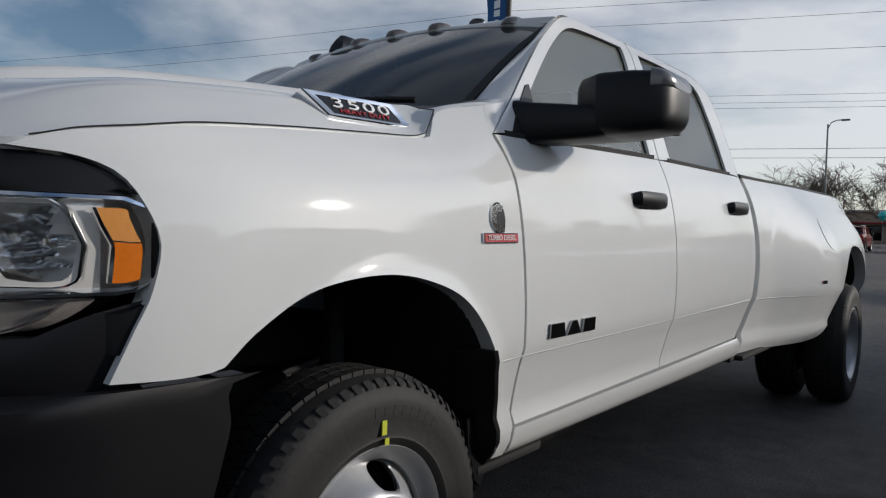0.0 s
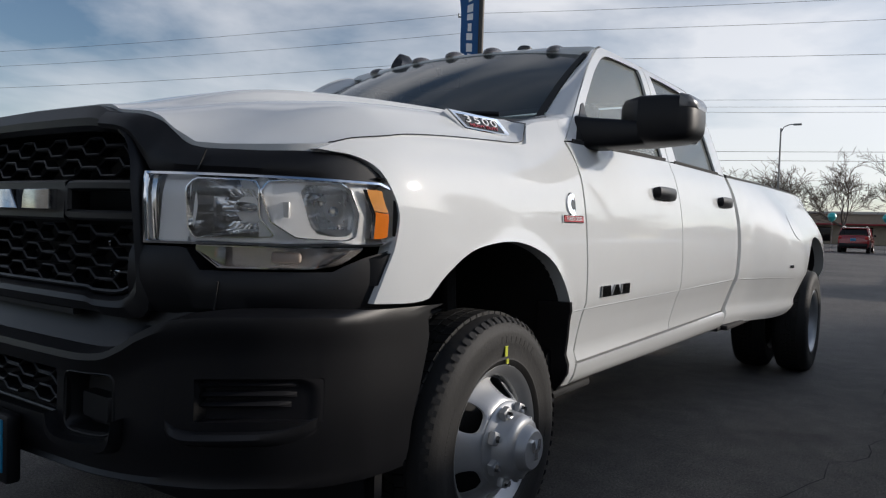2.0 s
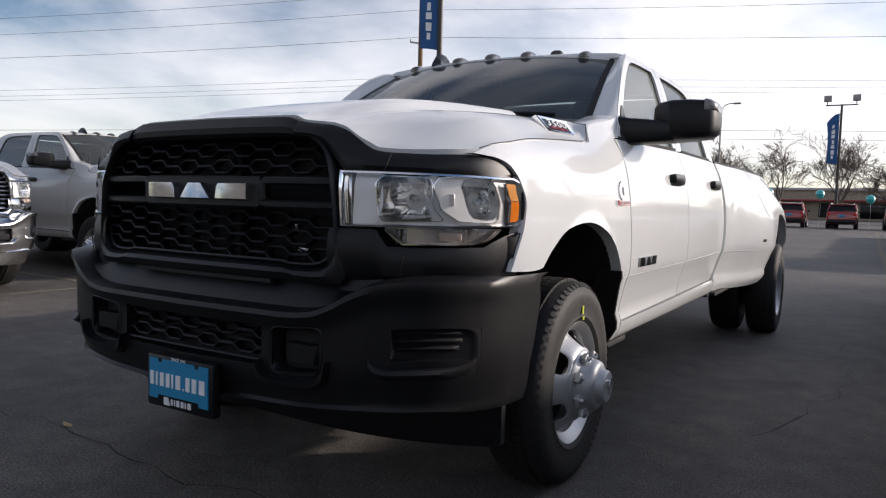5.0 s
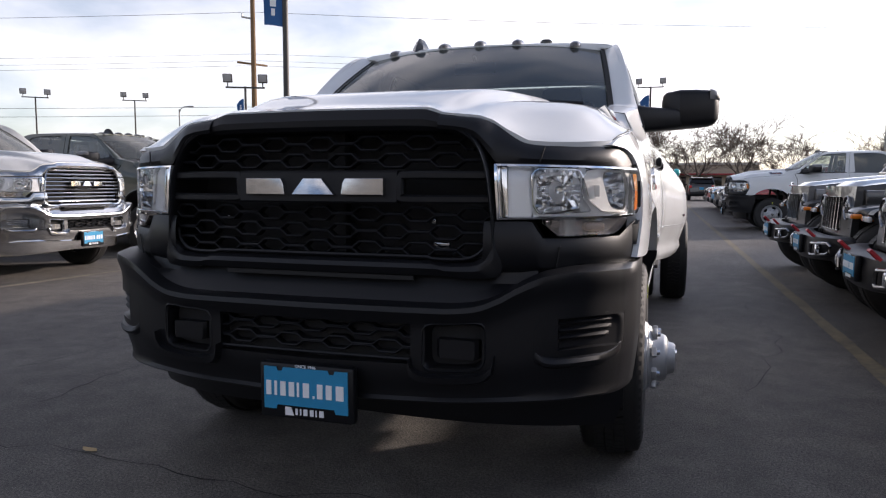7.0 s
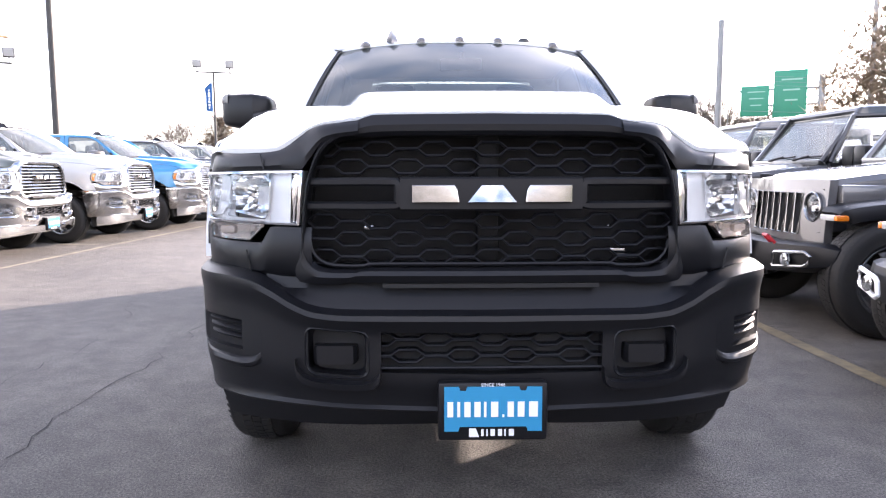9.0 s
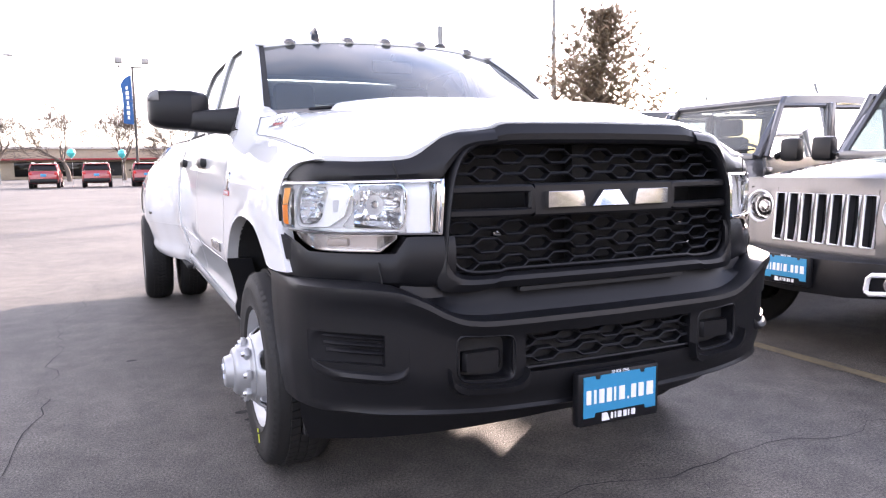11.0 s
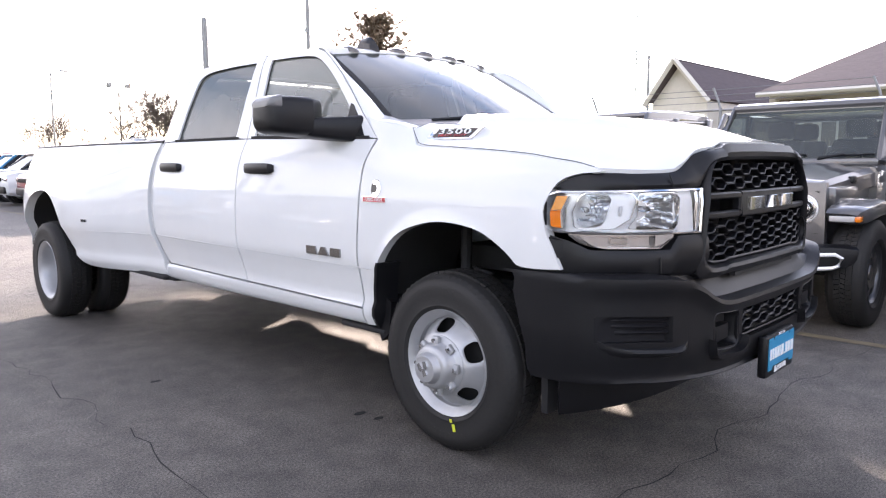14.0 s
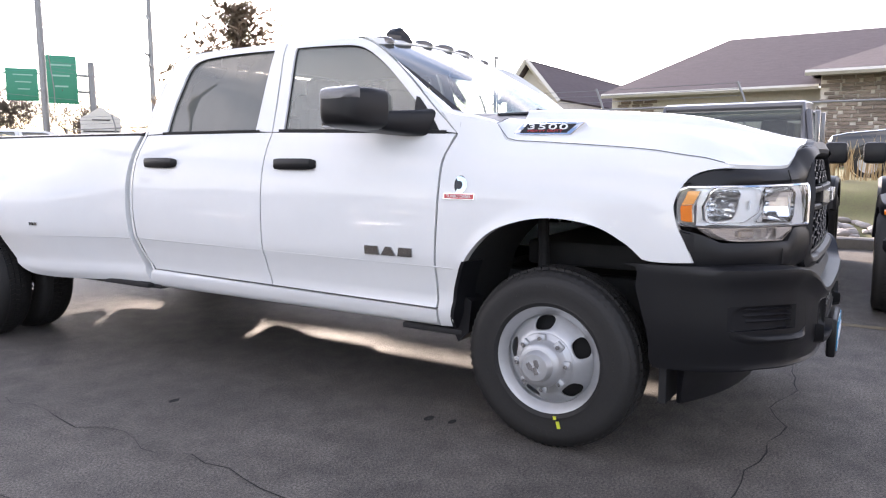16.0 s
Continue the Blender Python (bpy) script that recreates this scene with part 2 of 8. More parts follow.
def smooth_line(pts, n, corners=()):
    """n + 1 points along a rounded polyline (Catmull-Rom), evenly spaced; corners: indices kept sharp."""
    pts = [Vector(p) for p in pts]
    dense = []
    for i in range(len(pts) - 1):
        a, b = pts[i], pts[i + 1]
        p = pts[i - 1] if i > 0 and i not in corners else a - (b - a)
        q = pts[i + 2] if i + 2 < len(pts) and i + 1 not in corners else b + (b - a)
        for k in range(12):
            t = k / 12
            dense.append(0.5 * ((2 * a) + (b - p) * t + (2 * p - 5 * a + 4 * b - q) * t * t + (3 * a - p - 3 * b + q) * t ** 3))
    dense.append(pts[-1])
    return even(dense, n)


def even(pts, n):
    pts = [Vector(p) for p in pts]
    s = [0.0]
    for a, b in zip(pts, pts[1:]):
        s.append(s[-1] + (b - a).length)
    out, j = [], 0
    for i in range(n + 1):
        want = s[-1] * i / n
        while j < len(s) - 2 and s[j + 1] < want:
            j += 1
        t = (want - s[j]) / max(1e-9, s[j + 1] - s[j])
        out.append(pts[j].lerp(pts[j + 1], min(1, max(0, t))))
    return out


def grid(bm, rows, close=False):
    """Quads over rows of points; close joins each row's end to its start."""
    vs = [[bm.verts.new(p) for p in r] for r in rows]
    n = len(vs[0])
    for a, b in zip(vs, vs[1:]):
        for i in range(n if close else n - 1):
            j = (i + 1) % n
            try:
                bm.faces.new((a[i], a[j], b[j], b[i]))
            except ValueError:
                pass
    return vs


def cap(bm, ring):
    try:
        bm.faces.new(ring)
    except ValueError:
        pass


def loft(bm, rings, ends=True):
    vs = grid(bm, rings, True)
    if ends:
        cap(bm, vs[0])
        cap(bm, list(reversed(vs[-1])))
    return vs


def coons(top, bottom, left, right):
    """A grid of 2D points between four edges: top and bottom run the same way, left and right from top to bottom."""
    n, m = len(top) - 1, len(left) - 1
    rows = []
    for j in range(m + 1):
        v = j / m
        row = []
        for i in range(n + 1):
            u = i / n
            a = top[i] * (1 - v) + bottom[i] * v
            b = left[j] * (1 - u) + right[j] * u
            c = top[0] * (1 - u) * (1 - v) + top[n] * u * (1 - v) + bottom[0] * (1 - u) * v + bottom[n] * u * v
            row.append(a + b - c)
        rows.append(row)
    return rows


def lip(bm, shift):
    """Folds the free edges of a skin inwards by the vector shift(v), which gives it a visible thickness."""
    edges = [e for e in bm.edges if len(e.link_faces) == 1]
    made = {}
    for e in edges:
        for v in e.verts:
            if v not in made:
                made[v] = bm.verts.new(v.co + shift(v.co))
    for e in edges:
        a, b = e.verts
        try:
            bm.faces.new((a, b, made[b], made[a]))
        except ValueError:
            pass


def box(bm, c, size, bevel=0.0, m=None, seg=2):
    r = bmesh.ops.create_cube(bm, size=1.0)
    vs = r["verts"]
    for v in vs:
        v.co = Vector((v.co.x * size[0], v.co.y * size[1], v.co.z * size[2]))
    if bevel:
        es = list({e for v in vs for e in v.link_edges})
        res = bmesh.ops.bevel(bm, geom=es, offset=bevel, segments=seg, affect="EDGES", profile=0.5)
        vs = list({v for f in res["faces"] for v in f.verts} | {v for v in vs if v.is_valid})
    for v in vs:
        v.co = (m @ v.co if m is not None else v.co) + Vector(c)
    return vs


def rod(bm, a, b, r0, r1=None, n=10, ends=True):
    a, b = Vector(a), Vector(b)
    r1 = r0 if r1 is None else r1
    w = (b - a).normalized()
    u = w.orthogonal().normalized()
    v = w.cross(u)
    rings = [[c + (u * math.cos(k * 2 * math.pi / n) + v * math.sin(k * 2 * math.pi / n)) * r for k in range(n)] for c, r in ((a, r0), (b, r1))]
    loft(bm, rings, ends)


def tube(bm, pts, r, n=6, flat=1.0):
    """A round bar along points."""
    pts = [Vector(p) for p in pts]
    rings = []
    for i, p in enumerate(pts):
        w = (pts[min(i + 1, len(pts) - 1)] - pts[max(i - 1, 0)]).normalized()
        side = w.cross(Vector((0, 0, 1)))
        if side.length < 0.05:
            side = w.cross(Vector((0, 1, 0)))
        side.normalize()
        up = side.cross(w)
        rr = r[i] if isinstance(r, (list, tuple)) else r
        rings.append([p + (side * math.cos(k * 2 * math.pi / n) * flat + up * math.sin(k * 2 * math.pi / n)) * rr for k in range(n)])
    loft(bm, rings)


def revolve(bm, profile, n, centre=(0, 0, 0), axis="x", sign=1, skip=None):
    """Turns (radius, along) pairs about an axis. skip(i, k): leaves out the face between profile i, i + 1 and turn k."""
    rings = []
    for r, h in profile:
        ring = []
        for k in range(n):
            a = 2 * math.pi * k / n
            c, s = r * math.cos(a), r * math.sin(a)
            p = (sign * h, c, s) if axis == "x" else (c, sign * h, s) if axis == "y" else (c, s, sign * h)
            ring.append(bm.verts.new(Vector(p) + Vector(centre)))
        rings.append(ring)
    for i, (a, b) in enumerate(zip(rings, rings[1:])):
        for k in range(n):
            if skip and skip(i, k):
                continue
            j = (k + 1) % n
            bm.faces.new((a[k], a[j], b[j], b[k]))
    return rings


def prism(bm, outline, depth, place):
    """A flat outline (u, v) given thickness: place(u, v, d) puts it in the world, d from 0 (face) to depth (back)."""
    rings = [[place(u, v, d) for u, v in outline] for d in (0.0, depth)]
    loft(bm, rings)


def text_mesh(name, body, size, depth, m, mat, parent, label="", squash=1.0):
    cu = bpy.data.curves.new(name, "FONT")
    cu.body, cu.size, cu.extrude, cu.align_x, cu.align_y = body, size, depth, "CENTER", "CENTER"
    tmp = new(name, cu)
    me = bpy.data.meshes.new_from_object(tmp.evaluated_get(bpy.context.evaluated_depsgraph_get()))
    bpy.data.objects.remove(tmp)
    bpy.data.curves.remove(cu)
    me.transform(m @ Matrix.Diagonal((squash, 1, 1, 1)))
    me.materials.clear()
    me.materials.append(mat)
    ob = new(name, me)
    ob.parent = parent
    if label:
        ob["label"] = label
    return ob


# ---- the pickup ----
# Truck axes: front axle at y = 0, nose towards -y, x across (driver +x), wheels on z = 0.
SIDE = spline((0.44, 0.93), (0.47, 0.965), (0.50, 0.985), (0.56, 0.998), (0.585, 0.985), (0.66, 0.997), (0.75, 1.020), (0.775, 1.031), (0.90, 1.036), (1.05, 1.030), (1.20, 1.012),
              (1.32, 0.985), (1.40, 0.955), (1.50, 0.922), (1.70, 0.858), (1.84, 0.806), (1.88, 0.782), (1.92, 0.748))
TAPER = spline((-0.95, 0.34), (-0.80, 0.165), (-0.70, 0.098), (-0.60, 0.060), (-0.50, 0.038), (-0.35, 0.024), (-0.1, 0.017), (0.2, 0.014), (0.6, 0.008), (2.7, -0.012), (6, -0.012))
SHOULDER = spline((0.0, 0.0), (1.12, 0.0), (1.20, 0.006), (1.27, 0.028), (1.34, 0.080), (1.45, 0.145))
FLARE_Z = spline((0.40, 0.13), (0.50, 0.195), (0.80, 0.222), (1.00, 0.212), (1.12, 0.178), (1.24, 0.115), (1.34, 0.060), (1.42, 0.030), (1.5, 0.02))
FLARE_Y = spline((2.70, 0.0), (2.95, 0.10), (3.25, 0.46), (3.55, 0.83), (3.85, 0.99), (4.2, 1.0), (4.6, 1.0), (4.82, 0.97), (4.95, 0.86), (5.1, 0.62), (5.25, 0.38), (5.4, 0.24), (5.5, 0.2))


def half_width(y, z):
    w = SIDE(z) - TAPER(y)
    if y < 0.5:
        w -= SHOULDER(z) * min(1.0, (0.5 - y) / 0.35) * 0.75
        r = math.hypot(y - 0.02, (z - 0.56) * 1.0)
        w += 0.012 * math.exp(-((r - 0.438) / 0.035) ** 2) * (1 if z > 0.5 else 0)
    if y > 2.7:
        w += FLARE_Z(z) * FLARE_Y(y)
    return w


FRONT = spline((0.0, -0.985), (0.30, -0.980), (0.48, -0.965), (0.57, -0.948), (0.70, -0.898), (0.80, -0.832), (0.87, -0.764), (0.92, -0.692), (0.95, -0.622), (0.968, -0.555), (0.978, -0.49))
BUMPER = spline((0.0, -1.020), (0.40, -1.014), (0.62, -0.990), (0.77, -0.935), (0.87, -0.855), (0.94, -0.740), (0.978, -0.600), (0.990, -0.400))


SURROUND_TOP = spline((0.0, 1.337), (0.30, 1.334), (0.354, 1.333), (0.370, 1.330), (0.400, 1.3175), (0.420, 1.3145), (0.46, 1.311), (0.515, 1.305), (0.545, 1.296), (0.575, 1.280), (0.60, 1.261), (0.63, 1.240), (0.655, 1.229), (0.70, 1.223), (0.80, 1.221), (0.885, 1.220), (0.916, 1.216), (0.940, 1.204), (0.956, 1.186), (0.966, 1.164), (0.973, 1.135), (0.985, 1.08))
WING_Y = spline((0.86, -0.582), (0.90, -0.566), (0.946, -0.550), (0.99, -0.528), (1.042, -0.513), (1.081, -0.508), (1.121, -0.519), (1.172, -0.546), (1.200, -0.576), (1.217, -0.625))


def front_y(x, z):
    """The nose's face: leans back with height."""
    return FRONT(abs(x)) + max(0.0, z - 1.12) * 0.22


def by_arc(curve, n, x1, x0=0.0):
    """x values evenly spaced along a plan curve y = curve(x)."""
    pts = [Vector((x0 + (x1 - x0) * i / 200, curve(x0 + (x1 - x0) * i / 200))) for i in range(201)]
    return [p.x for p in even(pts, n)]


def side_skin(bm, s, top, bottom, left, right, n, inset=0.022):
    rows = coons(even(top, n) if len(top) != n + 1 else top, bottom, left, right)
    grid(bm, [[Vector((s * half_width(p.x, p.y), p.x, p.y)) for p in r] for r in rows])
    lip(bm, lambda v: Vector((-s * inset, 0, 0)))


def edge(pts, n, corners=()):
    return [Vector((p.x, p.y)) for p in smooth_line([(a, b, 0) for a, b in pts], n, corners)]


def wheel_mesh_tyre(w=0.235):
    bm = bmesh.new()
    h = w / 2
    revolve(bm, [(0.222, -h * 0.75), (0.25, -h * 0.92), (0.30, -h * 1.02), (0.345, -h * 1.0), (0.375, -h * 0.9), (0.388, -h * 0.74), (0.3905, 0), (0.388, h * 0.74), (0.375, h * 0.9), (0.345, h * 1.0),
                 (0.335, h * 1.018), (0.30, h * 1.02), (0.262, h * 0.965), (0.255, h * 0.985), (0.243, h * 0.94), (0.222, h * 0.75)], 72)
    return bm


def wheel_tread(r=0.400, w=0.235, n=70):
    bm = bmesh.new()
    h = w / 2
    for lane, (a, b) in enumerate(((-0.80, -0.48), (-0.45, -0.16), (-0.13, 0.13), (0.16, 0.45), (0.48, 0.80))):
        for k in range(n):
            off = 0.5 * (lane % 2)
            a0, a1 = 2 * math.pi * (k + off) / n, 2 * math.pi * (k + off + 0.88) / n
            skew = (0.25 if lane in (0, 2) else -0.25) * 2 * math.pi / n
            ro = r - (0.010 if lane in (0, 4) else 0.0)
            top = [(a * h, a0, ro - (0.008 if lane == 0 else 0)), (b * h, a0 + skew, ro - (0.008 if lane == 4 else 0)), (b * h, a1 + skew, ro - (0.008 if lane == 4 else 0)), (a * h, a1, ro - (0.008 if lane == 0 else 0))]
            f = [bm.verts.new((x, q * math.cos(t), q * math.sin(t))) for x, t, q in top]
            g = [bm.verts.new((x, (q - 0.014) * math.cos(t), (q - 0.014) * math.sin(t))) for x, t, q in top]
            bm.faces.new(f)
            for i in range(4):
                j = (i + 1) % 4
                bm.faces.new((f[i], g[i], g[j], f[j]))
    # shoulder lugs down the sidewall
    for sgn in (-1, 1):
        for k in range(n):
            a0, a1 = 2 * math.pi * k / n, 2 * math.pi * (k + 0.5) / n
            pts = [(0.80 * h * sgn, 0.388), (0.95 * h * sgn, 0.372)]
            q = [bm.verts.new((x + sgn * dx, rr * math.cos(a), rr * math.sin(a))) for (x, rr) in pts for a, dx in ((a0, 0.002), (a1, 0.002))]
            bm.faces.new((q[0], q[1], q[3], q[2]))
    return bm


def wheel_rim_front():
    """Rim with a domed disc that has five rounded windows; outer side towards +x."""
    bm = bmesh.new()
    revolve(bm, [(0.218, -0.09), (0.200, -0.08), (0.196, 0.02), (0.200, 0.075), (0.214, 0.088), (0.226, 0.100), (0.236, 0.106), (0.240, 0.100), (0.232, 0.090)], 60)
    f = spline((0.118, 0.131), (0.128, 0.130), (0.140, 0.122), (0.155, 0.104), (0.172, 0.080), (0.186, 0.062), (0.199, 0.052))
    for k in range(5):
        n = 48
        hole, cell = [], []
        for q in range(n):
            t = 2 * math.pi * (q + 0.5) / n
            c, d = math.cos(t), math.sin(t)
            hole.append((0.164 + 0.027 * math.copysign(abs(c) ** 0.75, c), 0.215 * math.copysign(abs(d) ** 0.75, d)))
            m = min((0.035 if c > 0 else 0.046) / max(abs(c) * 0.04, 1e-9), 0.5 / max(abs(d) * 0.5, 1e-9))
            cell.append((0.164 + 0.04 * c * m, 0.5 * d * m))
        rings = []
        for t in (0, 0.12, 0.35, 0.65, 1.0):
            ring = []
            for (r0, a0), (r1, a1) in zip(hole, cell):
                r, a = r0 + (r1 - r0) * t, (a0 + (a1 - a0) * t + k) * 2 * math.pi / 5
                ring.append(Vector((f(r) - (0.003 if t == 0 else 0), r * math.cos(a), r * math.sin(a))))
            rings.append(ring)
        grid(bm, rings, True)
    bmesh.ops.remove_doubles(bm, verts=bm.verts, dist=0.0004)
    lip(bm, lambda v: Vector((-0.008, 0, 0)))
    return bm


def wheel_hub():
    bm = bmesh.new()
    revolve(bm, [(0.128, 0.120), (0.130, 0.132), (0.124, 0.140), (0.108, 0.146), (0.104, 0.150), (0.096, 0.185), (0.090, 0.198), (0.080, 0.204), (0.070, 0.206), (0.066, 0.212), (0.062, 0.228), (0.056, 0.235), (0.0, 0.237)], 48)
    return bm


def wheel_rim_rear():
    """Outer rear rim: deep dish."""
    bm = bmesh.new()
    revolve(bm, [(0.232, 0.096), (0.240, 0.106), (0.236, 0.112), (0.226, 0.106), (0.214, 0.094), (0.204, 0.080), (0.198, 0.03), (0.190, -0.03), (0.178, -0.055), (0.160, -0.062)], 60)
    n = 100
    def hole(i, k):
        return 1 <= i <= 2 and abs(((k + 0.5) / n * 5) % 1.0 - 0.5) < 0.22
    revolve(bm, [(0.160, -0.062), (0.150, -0.066), (0.132, -0.076), (0.118, -0.084), (0.100, -0.088), (0.090, -0.03), (0.080, -0.015), (0.0, -0.012)], n, skip=hole)
    for k in range(8):
        a = 2 * math.pi * (k + 0.5) / 8
        rod(bm, (-0.088, 0.108 * math.cos(a), 0.108 * math.sin(a)), (-0.055, 0.108 * math.cos(a), 0.108 * math.sin(a)), 0.013, 0.011, 6)
    return bm


def wheels(truck, rim_mat, marks):
    tyre, tread, rim, hub, rear = (part(nm, b, mt) for nm, b, mt in (("tyre", wheel_mesh_tyre(), RUBBER), ("tread", wheel_tread(), RUBBER), ("rim", wheel_rim_front(), rim_mat), ("hub_cover", wheel_hub(), rim_mat), ("rim", wheel_rim_rear(), rim_mat)))
    for k in (tyre, tread, rim, hub, rear):
        scene.collection.objects.unlink(k)

    def use(src, name, parent):
        ob = new(name, src.data)
        ob.parent = parent
        return ob

    for s in (1, -1):
        for y, x, kind in ((0, 0.885, "front"), (4.29, 1.165, "outer"), (4.29, 0.865, "inner")):
            w = empty("wheel", pose(s * x, y, 0.392, 0 if s > 0 else 25, 0, 0 if s > 0 else 180))
            w.parent = truck
            use(tyre, "tyre", w)
            use(tread, "tread", w)
            if kind == "front":
                use(rim, "rim", w)
                use(hub, "hub_cover", w)
                b = bmesh.new()
                revolve(b, [(0.195, 0.0), (0.12, 0.02), (0.0, 0.02)], 24)
                part("brake_disc", b, DARK, w)
                for k in range(8):
                    b = bmesh.new()
                    a = 2 * math.pi * (k + 0.5) / 8
                    rod(b, (0.16, 0.112 * math.cos(a), 0.112 * math.sin(a)), (0.178, 0.112 * math.cos(a), 0.112 * math.sin(a)), 0.013, 0.010, 6)
                    part("wheel_nut", b, CHROME, w)
                    b = bmesh.new()
                    box(b, (0.155, 0.112 * math.cos(a), 0.112 * math.sin(a)), (0.022, 0.034, 0.040), 0.006, Matrix.Rotation(a, 3, "X"))
                    part("hub_boss", b, rim_mat, w)
                b = bmesh.new()
                u = 0.036
                for pts in (((-0.8, 0.8), (-0.3, 0.9), (-0.1, 0.3), (-0.4, -0.2), (-0.75, 0.1)), ((0.8, 0.8), (0.75, 0.1), (0.4, -0.2), (0.1, 0.3), (0.3, 0.9)), ((-0.25, 0.1), (0.25, 0.1), (0.3, -0.8), (-0.3, -0.8))):
                    prism(b, [(q * u, r * u) for q, r in pts], 0.006, lambda q, r, d: Vector((0.236 + d, q, r)))
                part("cap_emblem", b, CHROME, w)
                if marks:
                    a = radians(256 if s < 0 else 86)
                    for r0, r1, off in ((0.243, 0.258, 0.0), (0.266, 0.298, 0.04)):
                        p = [Vector((0.1215 if r0 > 0.28 else 0.1195, r * math.cos(a + t), r * math.sin(a + t))) for r, t in ((r0, -0.035 + off), (r0, 0.02 + off), (r1, 0.02 + off), (r1, -0.03 + off))]
                        bm_v = [[q + Vector((d, 0, 0)) for q in p] for d in (0.0, 0.003)]
                        b = bmesh.new()
                        loft(b, bm_v)
                        part("paint_mark", b, YELLOW, w)
                    for a0, nb, rr, hh in ((55, 8, 0.318, 0.022), (235, 8, 0.318, 0.022), (150, 12, 0.300, 0.010), (330, 12, 0.300, 0.010)):
                        for k in range(nb):
                            a = radians(a0 + k * 240 * hh)
                            c = Vector((0.1195, rr * math.cos(a), rr * math.sin(a)))
                            b = bmesh.new()
                            box(b, c, (0.0016, hh, hh * 0.6), 0, Matrix.Rotation(a, 3, "X"))
                            part("sidewall_bar", b, RUBBER, w, "raised black bar moulded in the sidewall")
            elif kind == "outer":
                use(rear, "rim", w)
    for k in (tyre, tread, rim, hub, rear):
        bpy.data.objects.remove(k)


HOOD_C = spline((-0.93, 1.335), (-0.86, 1.372), (-0.70, 1.420), (-0.40, 1.462), (0.0, 1.490), (0.45, 1.505))
HOOD_E = spline((-0.95, 1.202), (-0.70, 1.232), (-0.626, 1.256), (-0.542, 1.271), (-0.40, 1.291), (-0.20, 1.309), (0.06, 1.327), (0.225, 1.340), (0.262, 1.365), (0.30, 1.412), (0.36, 1.437), (0.47, 1.456))


def dome_edge(y):
    """Half width of the bonnet's raised middle, wider towards the scuttle."""
    return 0.362 + 0.165 * min(1.0, max(0.0, (y + 0.92) / 1.2))


def hood_section(y):
    """From the middle outwards to the shut line beside the wing."""
    zc, ze = HOOD_C(y), HOOD_E(y)
    xe = half_width(y, ze) - 0.012
    e = dome_edge(y)
    bulge = 0.018 + 0.036 * min(1.0, max(0.0, (y + 0.93) / 0.5))
    zs = zc - bulge
    hs = zs - ze
    f = xe / 0.93
    w = 0.88 * f - e - 0.075
    out = lambda k: e + 0.075 + w * k
    return [(0, zc), (0.14, zc), (0.26, zc - 0.002), (e - 0.04, zc - 0.004), (e - 0.010, zc - 0.007), (e + 0.006, zc - 0.012), (e + 0.020, zc - bulge * 0.45), (e + 0.036, zc - bulge * 0.78), (e + 0.052, zs - 0.002), (out(0), zs - 0.005),
            (out(0.10), zs - 0.02 * hs), (out(0.20), zs - 0.03 * hs), (out(0.30), zs - 0.045 * hs), (out(0.42), zs - 0.07 * hs), (out(0.58), zs - 0.12 * hs), (out(0.74), zs - 0.20 * hs), (out(0.86), zs - 0.38 * hs), (0.88 * f, zs - 0.74 * hs), (0.93 * f, ze)]


def bonnet_rows():
    """Rows of the bonnet's skin from the nose to the scuttle."""
    nose_y, back = front_y(0.886, 1.220) + 0.026, -0.425
    rows = []
    for r in range(41):
        yb = -0.925 + 1.232 * (r / 40) ** 1.10
        k = max(0.0, 1 - (yb + 0.925) / 0.50)
        ye = nose_y + (back - nose_y) * (1 - k) if k > 0 else yb
        ze = HOOD_E(ye) + 0.002
        xe = half_width(ye, ze) - 0.008
        sec = hood_section(yb)
        dome = dome_edge(yb) + 0.075
        row = []
        for x, z in [(-a, c) for a, c in reversed(sec[1:])] + sec:
            a, last = abs(x), sec[-1][0]
            xx = math.copysign(a if a <= dome else dome + (a - dome) * (xe - dome) / (last - dome), x)
            u = xx / xe
            t = z - sec[-1][1]
            zz = ze + t * (sec[0][1] - ze) / max(1e-6, sec[0][1] - sec[-1][1])
            kk = k ** 1.8
            st = SURROUND_TOP(abs(xx)) + 0.005
            zz = zz * (1 - kk) + (st + (ze - SURROUND_TOP(xe)) * abs(u) ** 8) * kk
            f = front_y(xx, st) + 0.026
            row.append(Vector((xx, f + (back - f) * (1 - k) if k > 0 else yb, zz)))
        rows.append(row)
    n, m = len(rows), len(rows[0])
    for _ in range(12):
        z = [[v.z for v in r] for r in rows]
        for i in range(1, n - 1):
            for j in range(1, m - 1):
                if abs(rows[i][j].x) > 0.80:
                    continue
                rows[i][j].z = 0.4 * z[i][j] + 0.29 * (z[i - 1][j] + z[i + 1][j]) + 0.01 * (z[i][j - 1] + z[i][j + 1])
    return rows


def windscreen_point(u, v):
    """u -1..1 across, v 0 at the cowl to 1 at the roof."""
    a = abs(u)
    base = Vector((0.818 * u, 0.34 + 0.19 * a ** 2.2, 1.475 - 0.02 * a ** 2))
    top = Vector((0.712 * u, 1.075 + 0.10 * a ** 2.2, 1.900 - 0.040 * a ** 2.5))
    p = base.lerp(top, v)
    p.z += 0.020 * math.sin(math.pi * v)
    return p


